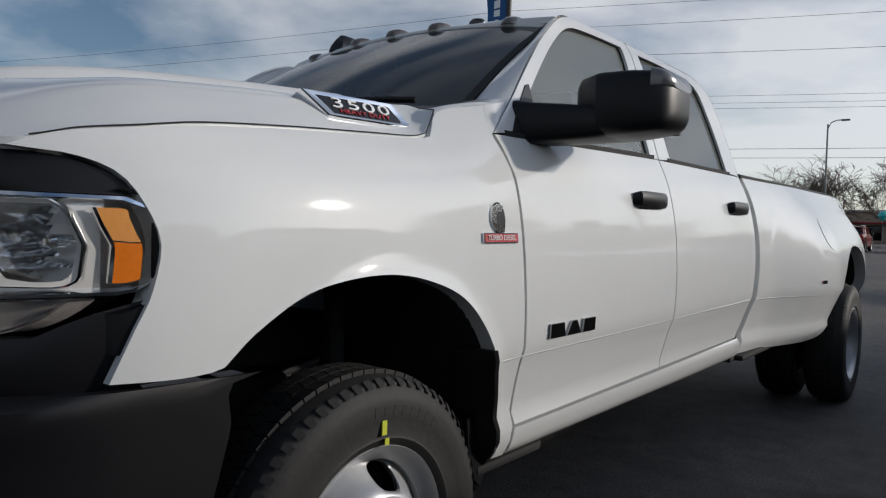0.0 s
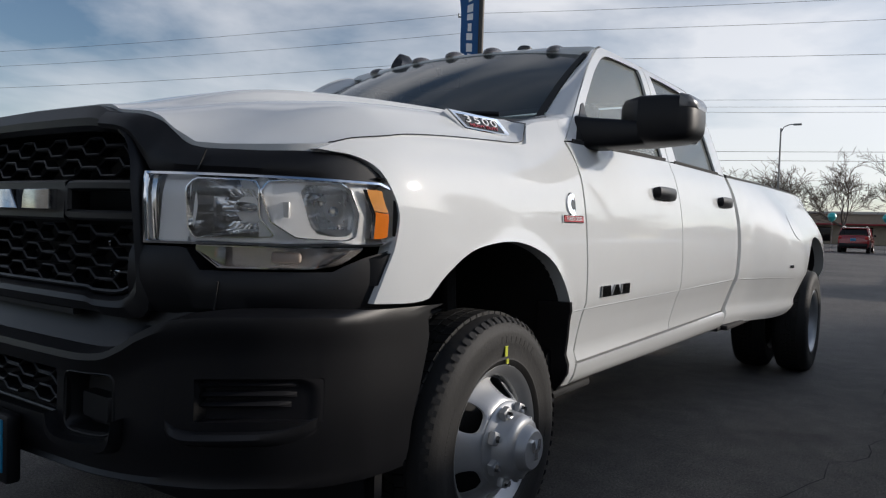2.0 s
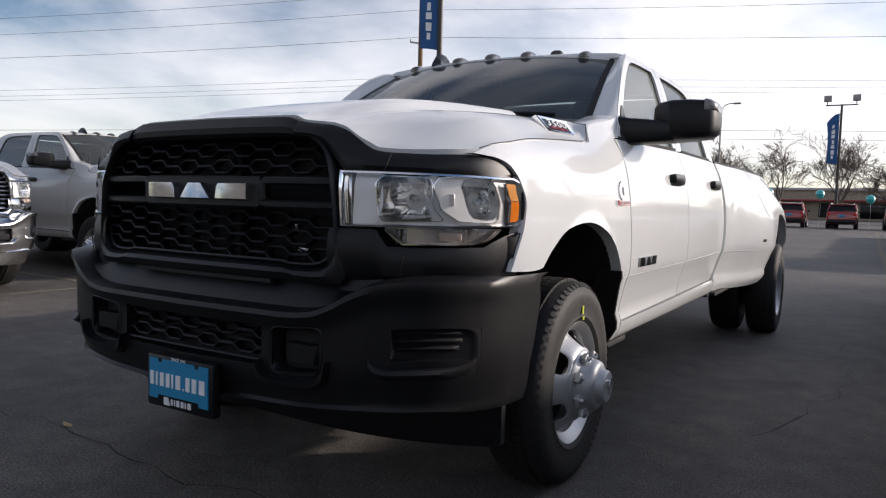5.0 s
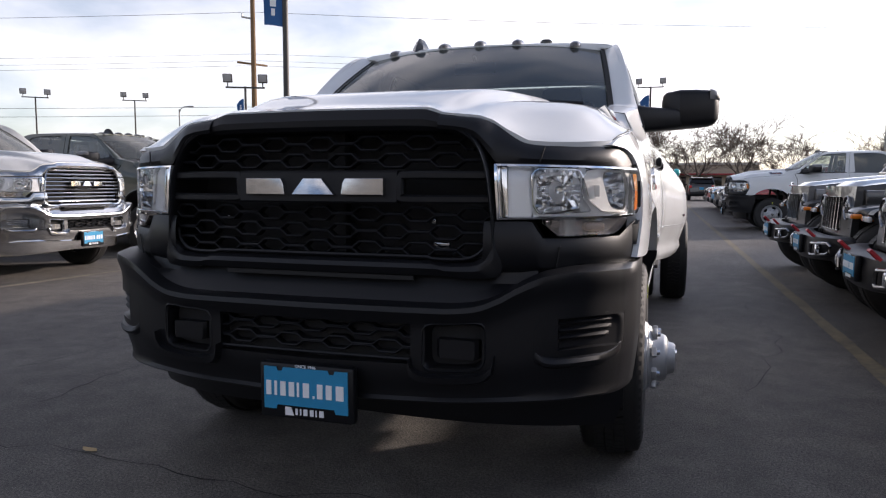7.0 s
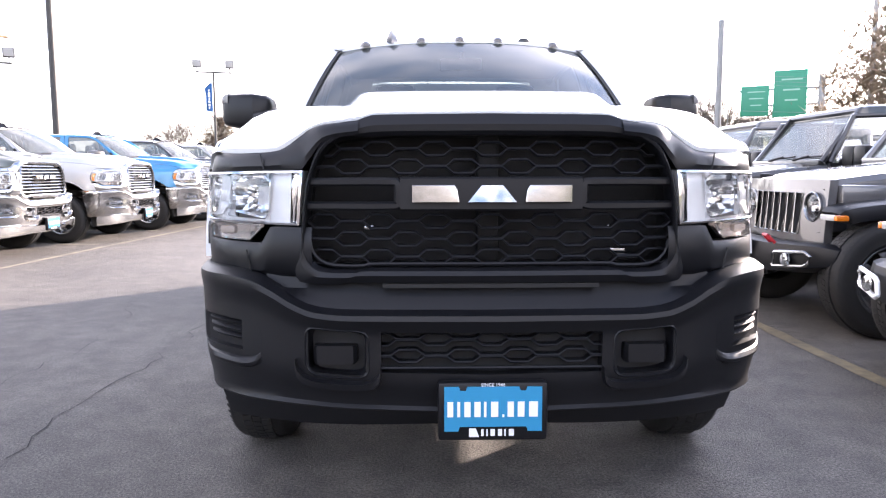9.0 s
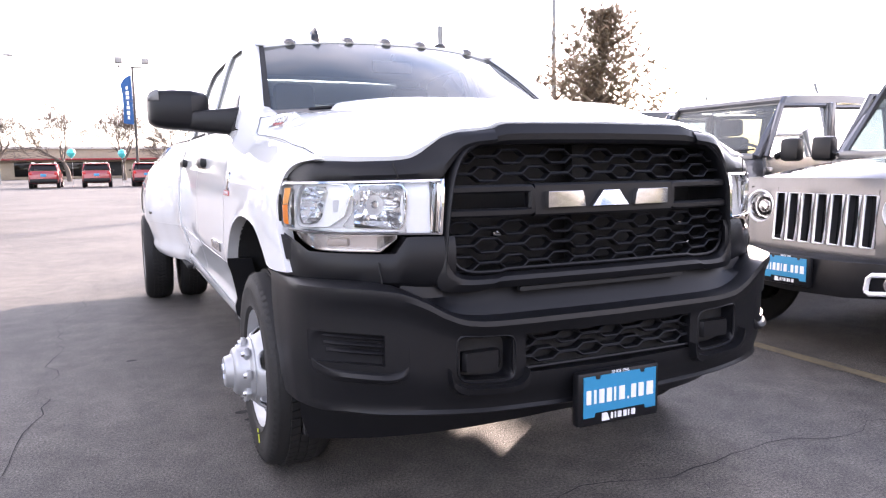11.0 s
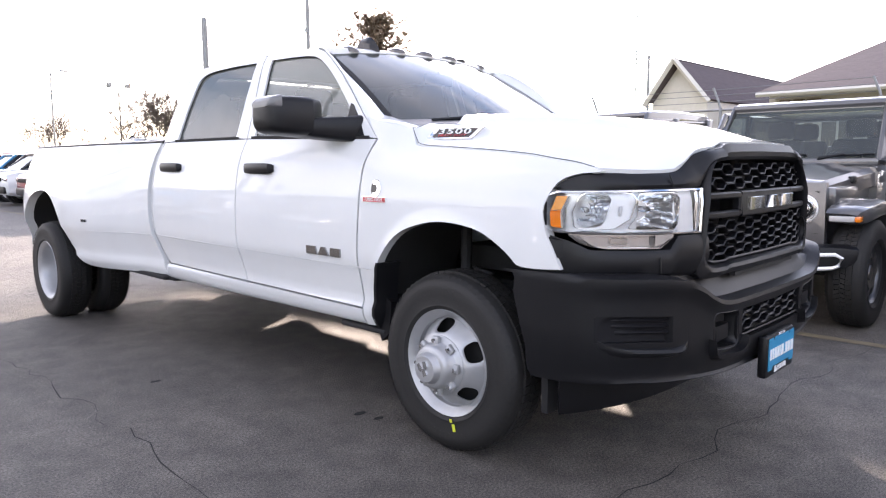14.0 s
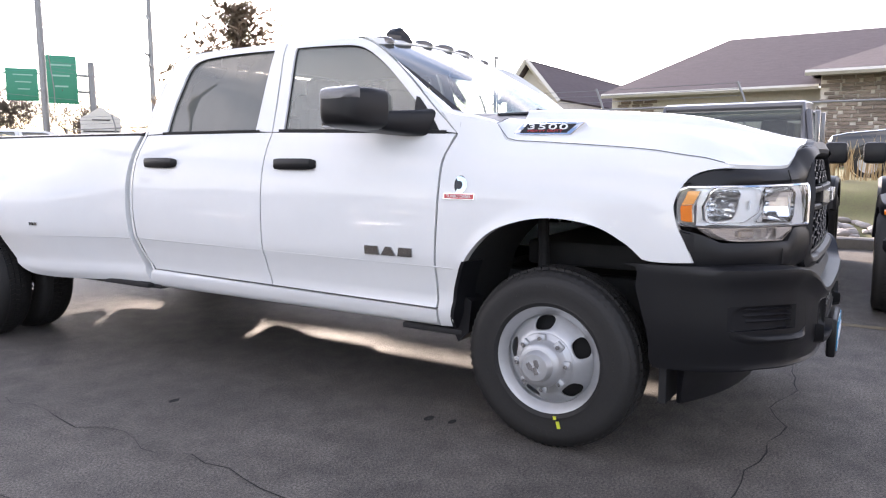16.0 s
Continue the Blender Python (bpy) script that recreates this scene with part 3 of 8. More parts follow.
DOOR_F = [(0.475, 1.372), (0.505, 1.30), (0.530, 1.23), (0.543, 0.97), (0.556, 0.70), (0.562, 0.562)]
DOOR_M = [(1.617, 1.398), (1.640, 1.25), (1.648, 1.10), (1.645, 0.85), (1.640, 0.69), (1.620, 0.575)]
DOOR_R = [(2.660, 1.400), (2.715, 1.25), (2.735, 1.08), (2.725, 0.88), (2.690, 0.70), (2.610, 0.585)]
BED_F = [(2.722, 1.400), (2.776, 1.25), (2.799, 1.08), (2.789, 0.88), (2.747, 0.68), (2.655, 0.495)]
ARCH = [(-0.587, 0.862), (-0.48, 0.858), (-0.405, 0.862), (-0.33, 0.925), (-0.20, 0.990), (-0.02, 1.013), (0.14, 0.990), (0.28, 0.930), (0.395, 0.800), (0.455, 0.650), (0.480, 0.475), (0.558, 0.470)]


def pickup_body(truck, paint):
    sides = (1, -1)
    # wings
    for s in sides:
        bm = bmesh.new()
        n, m = 56, 22
        top = edge([(-0.706, 1.226), (-0.640, 1.251), (-0.542, 1.267), (-0.40, 1.287), (-0.20, 1.305), (0.06, 1.323), (0.225, 1.336), (0.262, 1.362), (0.300, 1.408), (0.36, 1.430), (0.468, 1.452)], n)
        bottom = edge(ARCH, n, (2, 10))
        left = edge([(-0.706, 1.226), (-0.670, 1.222), (-0.625, 1.217), (-0.576, 1.200), (-0.546, 1.172), (-0.519, 1.121), (-0.508, 1.081), (-0.513, 1.042), (-0.528, 0.99), (-0.550, 0.946), (-0.587, 0.862)], m)
        right = edge([(0.468, 1.452), (0.469, 1.372), (0.500, 1.30), (0.524, 1.23), (0.537, 0.97), (0.551, 0.70), (0.558, 0.470)], m)
        side_skin(bm, s, top, bottom, left, right, n, 0.05)
        part("front_wing", bm, paint, truck)
        # doors below the glass
        for name, lead, trail, y0, y1 in (("front_door", DOOR_F, DOOR_M, 0.006, -0.004), ("rear_door", DOOR_M, DOOR_R, 0.004, -0.004)):
            bm = bmesh.new()
            n, m = 30, 26
            left = edge([(a + y0, b) for a, b in lead], m)
            right = edge([(a + y1, b) for a, b in trail], m)
            side_skin(bm, s, even([left[0], right[0]], n), even([left[-1], right[-1]], n), left, right, n)
            door = part(name, bm, paint, truck)
            # pull handle with a scooped cup behind it
            yh, zh = (1.42, 1.232) if name == "front_door" else (2.485, 1.236)
            xh = s * (half_width(yh, zh))
            bm = bmesh.new()
            h = 0.147
            prof = [(-h, -0.014, 0.000), (-h + 0.015, -0.026, 0.020), (-h * 0.6, -0.029, 0.030), (0, -0.029, 0.034), (h * 0.6, -0.029, 0.034), (h - 0.02, -0.027, 0.030), (h, -0.018, 0.004)]
            loft(bm, [[Vector((xh + s * (d * q), yh - a, zh + b * r)) for q, r in ((0.0, -0.9), (0.75, -1.0), (1.0, -0.5), (1.0, 0.5), (0.7, 1.0), (0.0, 0.95))] for a, b, d in prof])
            part("handle", bm, BLACK, door, "satin black pull handle")
            # upper frame round the glass
            if name == "front_door":
                outer = edge([(0.478, 1.376), (0.545, 1.435), (0.622, 1.50), (0.76, 1.625), (0.90, 1.742), (1.03, 1.828), (1.12, 1.868), (1.22, 1.883), (1.45, 1.893), (1.655, 1.894), (1.628, 1.65), (1.614, 1.402)], 64, (9,))
                inner = edge([(0.560, 1.385), (0.600, 1.412), (0.680, 1.485), (0.80, 1.600), (0.93, 1.712), (1.05, 1.795), (1.14, 1.832), (1.24, 1.845), (1.42, 1.853), (1.575, 1.855), (1.555, 1.63), (1.540, 1.402)], 64, (9,))
                mat = SIDEGLASS
            else:
                outer = edge([(1.624, 1.402), (1.638, 1.65), (1.664, 1.894), (1.95, 1.896), (2.25, 1.893), (2.44, 1.880), (2.545, 1.83), (2.600, 1.70), (2.640, 1.55), (2.660, 1.404)], 64, (2,))
                inner = edge([(1.745, 1.408), (1.738, 1.63), (1.728, 1.855), (1.95, 1.858), (2.17, 1.853), (2.32, 1.838), (2.395, 1.79), (2.440, 1.66), (2.470, 1.54), (2.485, 1.410)], 64, (2,))
                mat = TINTED
            bm = bmesh.new()
            rows = [[o.lerp(i, t) for o, i in zip(outer, inner)] for t in (0, 0.33, 0.66, 1)]
            grid(bm, [[Vector((s * (half_width(p.x, p.y)), p.x, p.y)) for p in r] for r in rows])
            lip(bm, lambda v: Vector((-s * 0.028, 0, 0)))
            part("door_frame", bm, paint, door)
            # rubber lip and pane
            bm = bmesh.new()
            c = sum(inner, Vector((0, 0))) / len(inner)
            seal = [i + (c - i).normalized() * 0.008 for i in inner]
            rows = [inner, seal]
            grid(bm, [[Vector((s * (half_width(p.x, p.y) - 0.012), p.x, p.y)) for p in r] for r in rows])
            lip(bm, lambda v: Vector((-s * 0.003, 0, 0)))
            part("window_seal", bm, SEAM, door)
            bm = bmesh.new()
            base = even([inner[0] + Vector((0, -0.03)), inner[-1] + Vector((0, -0.03))], len(inner) - 1)
            # fan from the belt line to the opening
            rows = [[b.lerp(i, t) for b, i in zip(base, inner)] for t in (0, 0.25, 0.5, 0.75, 1)]
            grid(bm, [[Vector((s * (half_width(p.x, p.y) - 0.016), p.x, p.y)) for p in r] for r in rows])
            part("pane", bm, mat, door)
            # belt moulding
            bm = bmesh.new()
            a, b = inner[0] + Vector((-0.03, 0.0)), inner[-1] + Vector((0.03, 0.0))
            ys = [a.x + (b.x - a.x) * k / 16 for k in range(17)]
            zz = [(lead[0][1] * (1 - k / 16) + trail[0][1] * k / 16) for k in range(17)]
            loft(bm, [[Vector((s * (half_width(y, z + 0.01) + d), y, z + q)) for d, q in ((-0.02, -0.004), (0.004, 0.0), (0.005, 0.016), (-0.02, 0.020))] for y, z in zip(ys, zz)])
            part("belt_moulding", bm, SEAM, door)
        # sail panel at the mirror
        bm = bmesh.new()
        prism(bm, [(0.572, 1.392), (0.722, 1.395), (0.727, 1.555), (0.706, 1.548), (0.622, 1.458)], 0.02, lambda u, v, d: Vector((s * (half_width(u, v) + 0.004 - d), u, v)))
        part("sail_panel", bm, BLACK, truck)
        # sill under the doors
        bm = bmesh.new()
        n = 40
        rows = []
        for q in range(9):
            v = q / 8
            row = []
            for i in range(n + 1):
                y = 0.568 + (2.630 - 0.568) * i / n
                zt = 0.552 + 0.026 * i / n
                z = zt + (0.462 - zt) * v
                y2 = y + (0.05 * v if i == n else 0)
                row.append(Vector((s * (SIDE(z) - TAPER(y) - (0.02 if v > 0.9 else 0)), y2, z)))
            rows.append(row)
        rows.append([Vector((s * 0.86, p.y, 0.455)) for p in rows[-1]])
        grid(bm, rows)
        lip(bm, lambda v: Vector((-s * 0.03, 0, 0)))
        part("sill", bm, paint, truck)
        # load bed side with the flared rear arch
        bm = bmesh.new()
        n, m = 72, 26
        top = edge([(2.722, 1.405), (3.6, 1.412), (4.6, 1.415), (5.33, 1.410)], n)
        bottom = edge([(2.655, 0.495), (3.10, 0.480), (3.56, 0.478), (3.74, 0.52), (3.86, 0.66), (3.97, 0.845), (4.10, 0.965), (4.24, 1.028), (4.40, 1.045), (4.56, 1.025), (4.71, 0.955), (4.83, 0.84), (4.92, 0.66), (4.97, 0.54), (5.15, 0.52), (5.33, 0.54)], n)
        left = edge(BED_F, m)
        right = edge([(5.33, 1.410), (5.36, 1.2), (5.36, 0.9), (5.33, 0.54)], m)
        side_skin(bm, s, top, bottom, left, right, n, 0.07)
        part("bed_side", bm, paint, truck)
        # black cap on the bed rail
        bm = bmesh.new()
        ys = [2.70 + 2.63 * k / 30 for k in range(31)]
        loft(bm, [[Vector((s * (half_width(y, 1.405) + d), y, 1.405 + q)) for d, q in ((0.001, -0.006), (0.002, 0.010), (-0.02, 0.018), (-0.09, 0.016), (-0.095, -0.03))] for y in ys])
        part("bed_rail_cap", bm, BLACK, truck)
        # crease drawn as a fine step on doors
        for y0, y1, z0, z1 in ((0.45, 2.70, 0.758, 0.772), (2.78, 3.86, 0.768, 0.752)):
            bm = bmesh.new()
            loft(bm, [[Vector((s * (half_width(y, z) + d), y, z + q)) for d, q in ((-0.004, 0.006), (0.0015, 0.003), (-0.004, -0.004))] for y, z in [(y0 + (y1 - y0) * k / 40, z0 + (z1 - z0) * k / 40) for k in range(41)]])
            part("side_crease", bm, paint, truck)
        # wheel arch liners
        bm = bmesh.new()
        a = edge(ARCH, 40, (2, 10))
        grid(bm, [[Vector((s * (half_width(p.x, p.y) - d), p.x + k * (0.02 - p.x) * 0.06, p.y + k * 0.02)) for p in a[4:]] for d, k in ((0.045, 0), (0.15, 1), (0.45, 1), (0.55, 0.5))])
        part("arch_liner", bm, DARK, truck)
        bm = bmesh.new()
        b = bottom[20:66]
        grid(bm, [[Vector((s * (half_width(p.x, p.y) - d), p.x, p.y + k)) for p in b] for d, k in ((0.06, 0), (0.25, 0.03), (0.60, 0.03), (0.72, 0.0))])
        part("arch_liner", bm, DARK, truck)
        # splash shield ahead of the front wheel
        bm = bmesh.new()
        loft(bm, [[Vector((s * x, y, z)) for x, y in ((0.50, -0.50), (0.72, -0.47), (0.915, -0.46), (0.915, -0.49), (0.72, -0.50), (0.50, -0.53))] for z in (0.265, 0.29, 0.62)])
        part("splash_shield", bm, DARK, truck)
        # black edge strip behind the front wheel and mud flap
        bm = bmesh.new()
        seq = edge([(0.395, 0.80), (0.44, 0.70), (0.462, 0.62), (0.485, 0.46)], 10)
        loft(bm, [[Vector((s * (half_width(p.x, p.y) + d), p.x + q, p.y)) for d, q in ((0.003, 0.008), (0.003, -0.010), (-0.10, -0.05), (-0.10, 0.0))] for p in seq])
        part("arch_edge", bm, BLACK, truck)
        bm = bmesh.new()
        pts = [(0.470, 0.64), (0.400, 0.60), (0.415, 0.45), (0.47, 0.40), (0.50, 0.46)]
        prism(bm, pts, 0.12, lambda u, v, d: Vector((s * (0.945 - d), u, v)))
        part("mud_flap", bm, BLACK, truck)
        # A pillar between screen and door
        bm = bmesh.new()
        out_e = edge([(0.472, 1.372), (0.541, 1.437), (0.617, 1.503), (0.755, 1.632), (0.896, 1.749), (1.025, 1.836), (1.115, 1.876), (1.20, 1.890)], 30)
        rows = []
        for i, p in enumerate(out_e):
            v = max(0.0, min(1.0, (i / 30 - 0.10) / 0.82))
            q = windscreen_point(s * 1.0, v)
            a = Vector((s * half_width(p.x, p.y), p.x, p.y))
            mid = a.lerp(q, 0.55) + Vector((s * 0.014, -0.006, 0.010))
            rows.append([a, a.lerp(mid, 0.5) + Vector((s * 0.006, 0, 0.004)), mid, q])
        grid(bm, rows)
        part("a_pillar", bm, paint, truck)
        # rear corner of the cab
        bm = bmesh.new()
        oe = edge([(1.664, 1.896), (2.25, 1.898), (2.44, 1.885), (2.549, 1.834), (2.604, 1.70), (2.644, 1.55), (2.664, 1.404), (2.720, 1.25), (2.740, 1.08), (2.730, 0.88), (2.695, 0.70), (2.615, 0.585), (2.60, 0.48)], 48)
        rows = []
        for p in oe:
            x = half_width(min(p.x, 2.7), p.y)
            k = min(1, max(0, (1.9 - p.y) / 0.35))
            rows.append([Vector((s * x, p.x, p.y)), Vector((s * (x - 0.006), p.x + 0.03 * k, p.y)), Vector((s * (x - 0.04), p.x + 0.05 * k, p.y)), Vector((s * (x - 0.20), p.x + 0.05 * k, p.y))])
        grid(bm, rows)
        part("cab_corner", bm, paint, truck)
    # roof
    bm = bmesh.new()
    rows = [[windscreen_point(-1 + k / 12, 1.0) + Vector((0, -0.002, 0.005)) for k in range(25)]]
    for i in range(21):
        y = 1.19 + (2.56 - 1.19) * i / 20
        crown = 0.028 + 0.012 * math.sin(math.pi * i / 20)
        zr = 1.893 + 0.008 * math.sin(math.pi * i / 20) - (0.05 * ((i - 16) / 4) ** 2 if i > 16 else 0)
        row = []
        for k in range(25):
            u = -1 + k / 12
            e = abs(u)
            row.append(Vector((0.780 * u, y - (0.085 * (1 - e ** 2.2) if i == 0 else 0.085 * (1 - e ** 2.2) * max(0, 1 - i / 6)), zr + crown * (1 - e ** 3) - (0.012 if e == 1 else 0) - (0.010, 0.003, 0.000)[i] * (1 - e ** 4) if i < 3 else zr + crown * (1 - e ** 3) - (0.012 if e == 1 else 0))))
        rows.append(row)
    grid(bm, rows)
    lip(bm, lambda v: Vector((0, 0, -0.012)))
    part("roof", bm, paint, truck)
    # back wall of the cab with its window
    bm = bmesh.new()
    rows = []
    for i in range(9):
        z = 0.5 + (1.85 - 0.5) * i / 8
        yb = 2.70 - max(0, z - 1.3) * 0.22
        row = [Vector((x * (SIDE(z) - 0.03), yb, z)) for x in (-1, -0.62, -0.3, 0, 0.3, 0.62, 1)]
        rows.append(row)
    vs = [[bm.verts.new(p) for p in r] for r in rows]
    for j in range(8):
        for i in range(6):
            if 5 <= j <= 6 and 1 <= i <= 4:
                continue
            bm.faces.new((vs[j][i], vs[j][i + 1], vs[j + 1][i + 1], vs[j + 1][i]))
    part("cab_back", bm, paint, truck)
    bm = bmesh.new()
    grid(bm, [[Vector((x, 2.70 - (z - 1.3) * 0.22 - 0.006, z)) for x in (-0.60, 0, 0.60)] for z in (1.335, 1.69)])
    part("rear_pane", bm, DARKTINT, truck)
    # windscreen
    bm = bmesh.new()
    grid(bm, [[windscreen_point(-1 + k / 12, j / 12) + Vector((0, 0, -0.003)) for k in range(25)] for j in range(13)])
    part("windscreen", bm, WINDSHIELD, truck)
    for s in sides:
        bm = bmesh.new()
        grid(bm, [[windscreen_point(s * u, j / 12) + Vector((0, -0.004, 0.004)) for u in (1.0, 0.985, 0.968)] for j in range(13)])
        part("windscreen_seal", bm, SEAM, truck)
    # cowl panel
    bm = bmesh.new()
    grid(bm, [[windscreen_point(-1 + k / 12, 0.03) + Vector((0, -d, -q)) for k in range(25)] for d, q in ((-0.01, 0.0), (0.06, 0.012), (0.14, 0.035), (0.22, 0.06))])
    part("cowl", bm, BLACK, truck)
    # wipers
    for x0, x1 in ((-0.62, -0.02), (0.06, 0.66)):
        bm = bmesh.new()
        pts = [windscreen_point((x0 + (x1 - x0) * k / 8) / 0.8, -0.01 + 0.045 * math.sin(k / 8 * 1.6)) + Vector((0, -0.018, 0.010)) for k in range(9)]
        tube(bm, pts, 0.010, 6)
        pts = [windscreen_point(x1 / 0.8, -0.05) + Vector((0, -0.05, 0.0)), windscreen_point((x1 * 0.7 + x0 * 0.3) / 0.8, -0.01) + Vector((0, -0.035, 0.02)), windscreen_point((x0 + x1) / 1.6, 0.025) + Vector((0, -0.025, 0.020))]
        tube(bm, pts, 0.013, 6)
        part("wiper", bm, BLACK, truck)
    # bonnet
    bm = bmesh.new()
    grid(bm, bonnet_rows())
    lip(bm, lambda v: Vector((0, 0.006, -0.022)))
    part("bonnet", bm, paint, truck)
    rows = bonnet_rows()
    for s in sides:
        k = -1 if s > 0 else 0
        bm = bmesh.new()
        side = [r[k] + Vector((s * 0.003, 0, 0.0015)) for r in rows[1:]]
        back = [rows[-1][q] + Vector((s * 0.001, 0.004, 0.0005)) for q in ((-2, -3, -4, -5) if s > 0 else (1, 2, 3, 4))]
        tube(bm, side + back, 0.0015, 5)
        part("bonnet_gap", bm, SEAM, truck)
    # scuttle corners that join wing, bonnet and pillar
    for s in sides:
        bm = bmesh.new()
        outer = edge([(0.298, 1.406), (0.36, 1.430), (0.468, 1.452), (0.53, 1.456), (0.575, 1.476)], 14)
        a, c = bonnet_rows()[-1][-2], windscreen_point(1.0, 0.07)
        rows = []
        for i, p in enumerate(outer):
            t = i / 14
            x = half_width(p.x, p.y)
            inn = Vector((a.x - 0.05, a.y + 0.012, a.z - 0.004)).lerp(c + Vector((-0.015, 0, 0.004)), t)
            o = Vector((x, p.x, p.y))
            m1 = o.lerp(inn, 0.35) + Vector((0.006, 0, 0.008))
            m2 = o.lerp(inn, 0.7) + Vector((0, 0, 0.006))
            rows.append([Vector((s * q.x, q.y, q.z)) for q in (o, o.lerp(m1, 0.4) + Vector((0.004, 0, 0.004)), m1, m2, inn, inn - Vector((0, 0, 0.04)))])
        grid(bm, rows)
        # skin of the wing up to the pillar
        rows = []
        for i in range(9):
            t = i / 8
            a, b = Vector((0.466, 1.368)).lerp(Vector((0.468, 1.452)), t), Vector((0.467, 1.369)).lerp(Vector((0.575, 1.476)), t)
            b.x -= 0.004 * t
            rows.append([Vector((s * (half_width(p.x, p.y) + 0.0005), p.x, p.y)) for p in [a.lerp(b, q / 5) for q in range(6)]])
        grid(bm, rows)
        part("scuttle_corner", bm, paint, truck)
    # load bed floor, front wall, tailgate, rear bumper
    bm = bmesh.new()
    box(bm, (0, 4.03, 0.86), (1.90, 2.58, 0.05), 0.01)
    box(bm, (0, 2.80, 1.12), (1.84, 0.05, 0.54), 0.01)
    for s in sides:
        box(bm, (s * 0.86, 4.02, 1.13), (0.05, 2.52, 0.5), 0.01)
    part("bed_liner", bm, DARK, truck)
    bm = bmesh.new()
    box(bm, (0, 5.34, 1.12), (1.80, 0.07, 0.56), 0.02)
    part("tailgate", bm, paint, truck)
    bm = bmesh.new()
    box(bm, (0, 5.44, 0.66), (2.0, 0.18, 0.22), 0.04)
    part("rear_bumper", bm, BLACK, truck)
    # cab floor, frame rails, axles
    bm = bmesh.new()
    box(bm, (0, 1.62, 0.55), (1.80, 2.1, 0.08), 0.01)
    box(bm, (0, -0.2, 0.80), (1.1, 1.0, 0.12), 0.02)
    part("floor_pan", bm, DARK, truck)
    bm = bmesh.new()
    for s in sides:
        box(bm, (s * 0.43, 2.2, 0.60), (0.09, 6.0, 0.18), 0.01)
    for y in (-0.6, 0.7, 1.9, 3.2, 5.0):
        box(bm, (0, y, 0.58), (0.86, 0.10, 0.12), 0.01)
    part("chassis_frame", bm, DARK, truck)
    for y, r in ((0.0, 0.055), (4.29, 0.075)):
        bm = bmesh.new()
        rod(bm, (-0.85, y, 0.392), (0.85, y, 0.392), r, r, 14)
        revolve(bm, [(0.0, -0.15), (0.13, -0.10), (0.17, 0), (0.13, 0.10), (0, 0.15)], 18, (0.05 if y > 1 else 0.28, y, 0.392), "y")
        part("axle", bm, DARK, truck)
    for s in sides:
        bm = bmesh.new()
        tube(bm, [(s * 0.70, 0.03 + 0.055 * math.cos(a), 0.48 + a * 0.0066) for a in [k * 0.5 for k in range(90)]], 0.010, 6)
        rod(bm, (s * 0.72, 0.13, 0.42), (s * 0.66, 0.17, 1.0), 0.030, 0.026, 10)
        part("spring", bm, DARK, truck)
    bm = bmesh.new()
    tube(bm, [(0.22, 0.8, 0.52), (0.24, 2.0, 0.52), (0.24, 3.1, 0.54), (0.26, 3.7, 0.56)], 0.045, 10)
    rod(bm, (0.23, 1.5, 0.53), (0.24, 2.2, 0.53), 0.09, 0.09, 16)
    part("exhaust", bm, DARK, truck)
    for s in sides:
        for c, size in (((s * 0.90, 0.62, 0.445), (0.10, 0.34, 0.03)), ((s * 0.93, 2.68, 0.47), (0.12, 0.20, 0.03)), ((s * 0.98, 3.1, 0.475), (0.10, 0.9, 0.03))):
            bm = bmesh.new()
            box(bm, c, size, 0.01)
            part("body_mount", bm, DARK, truck)


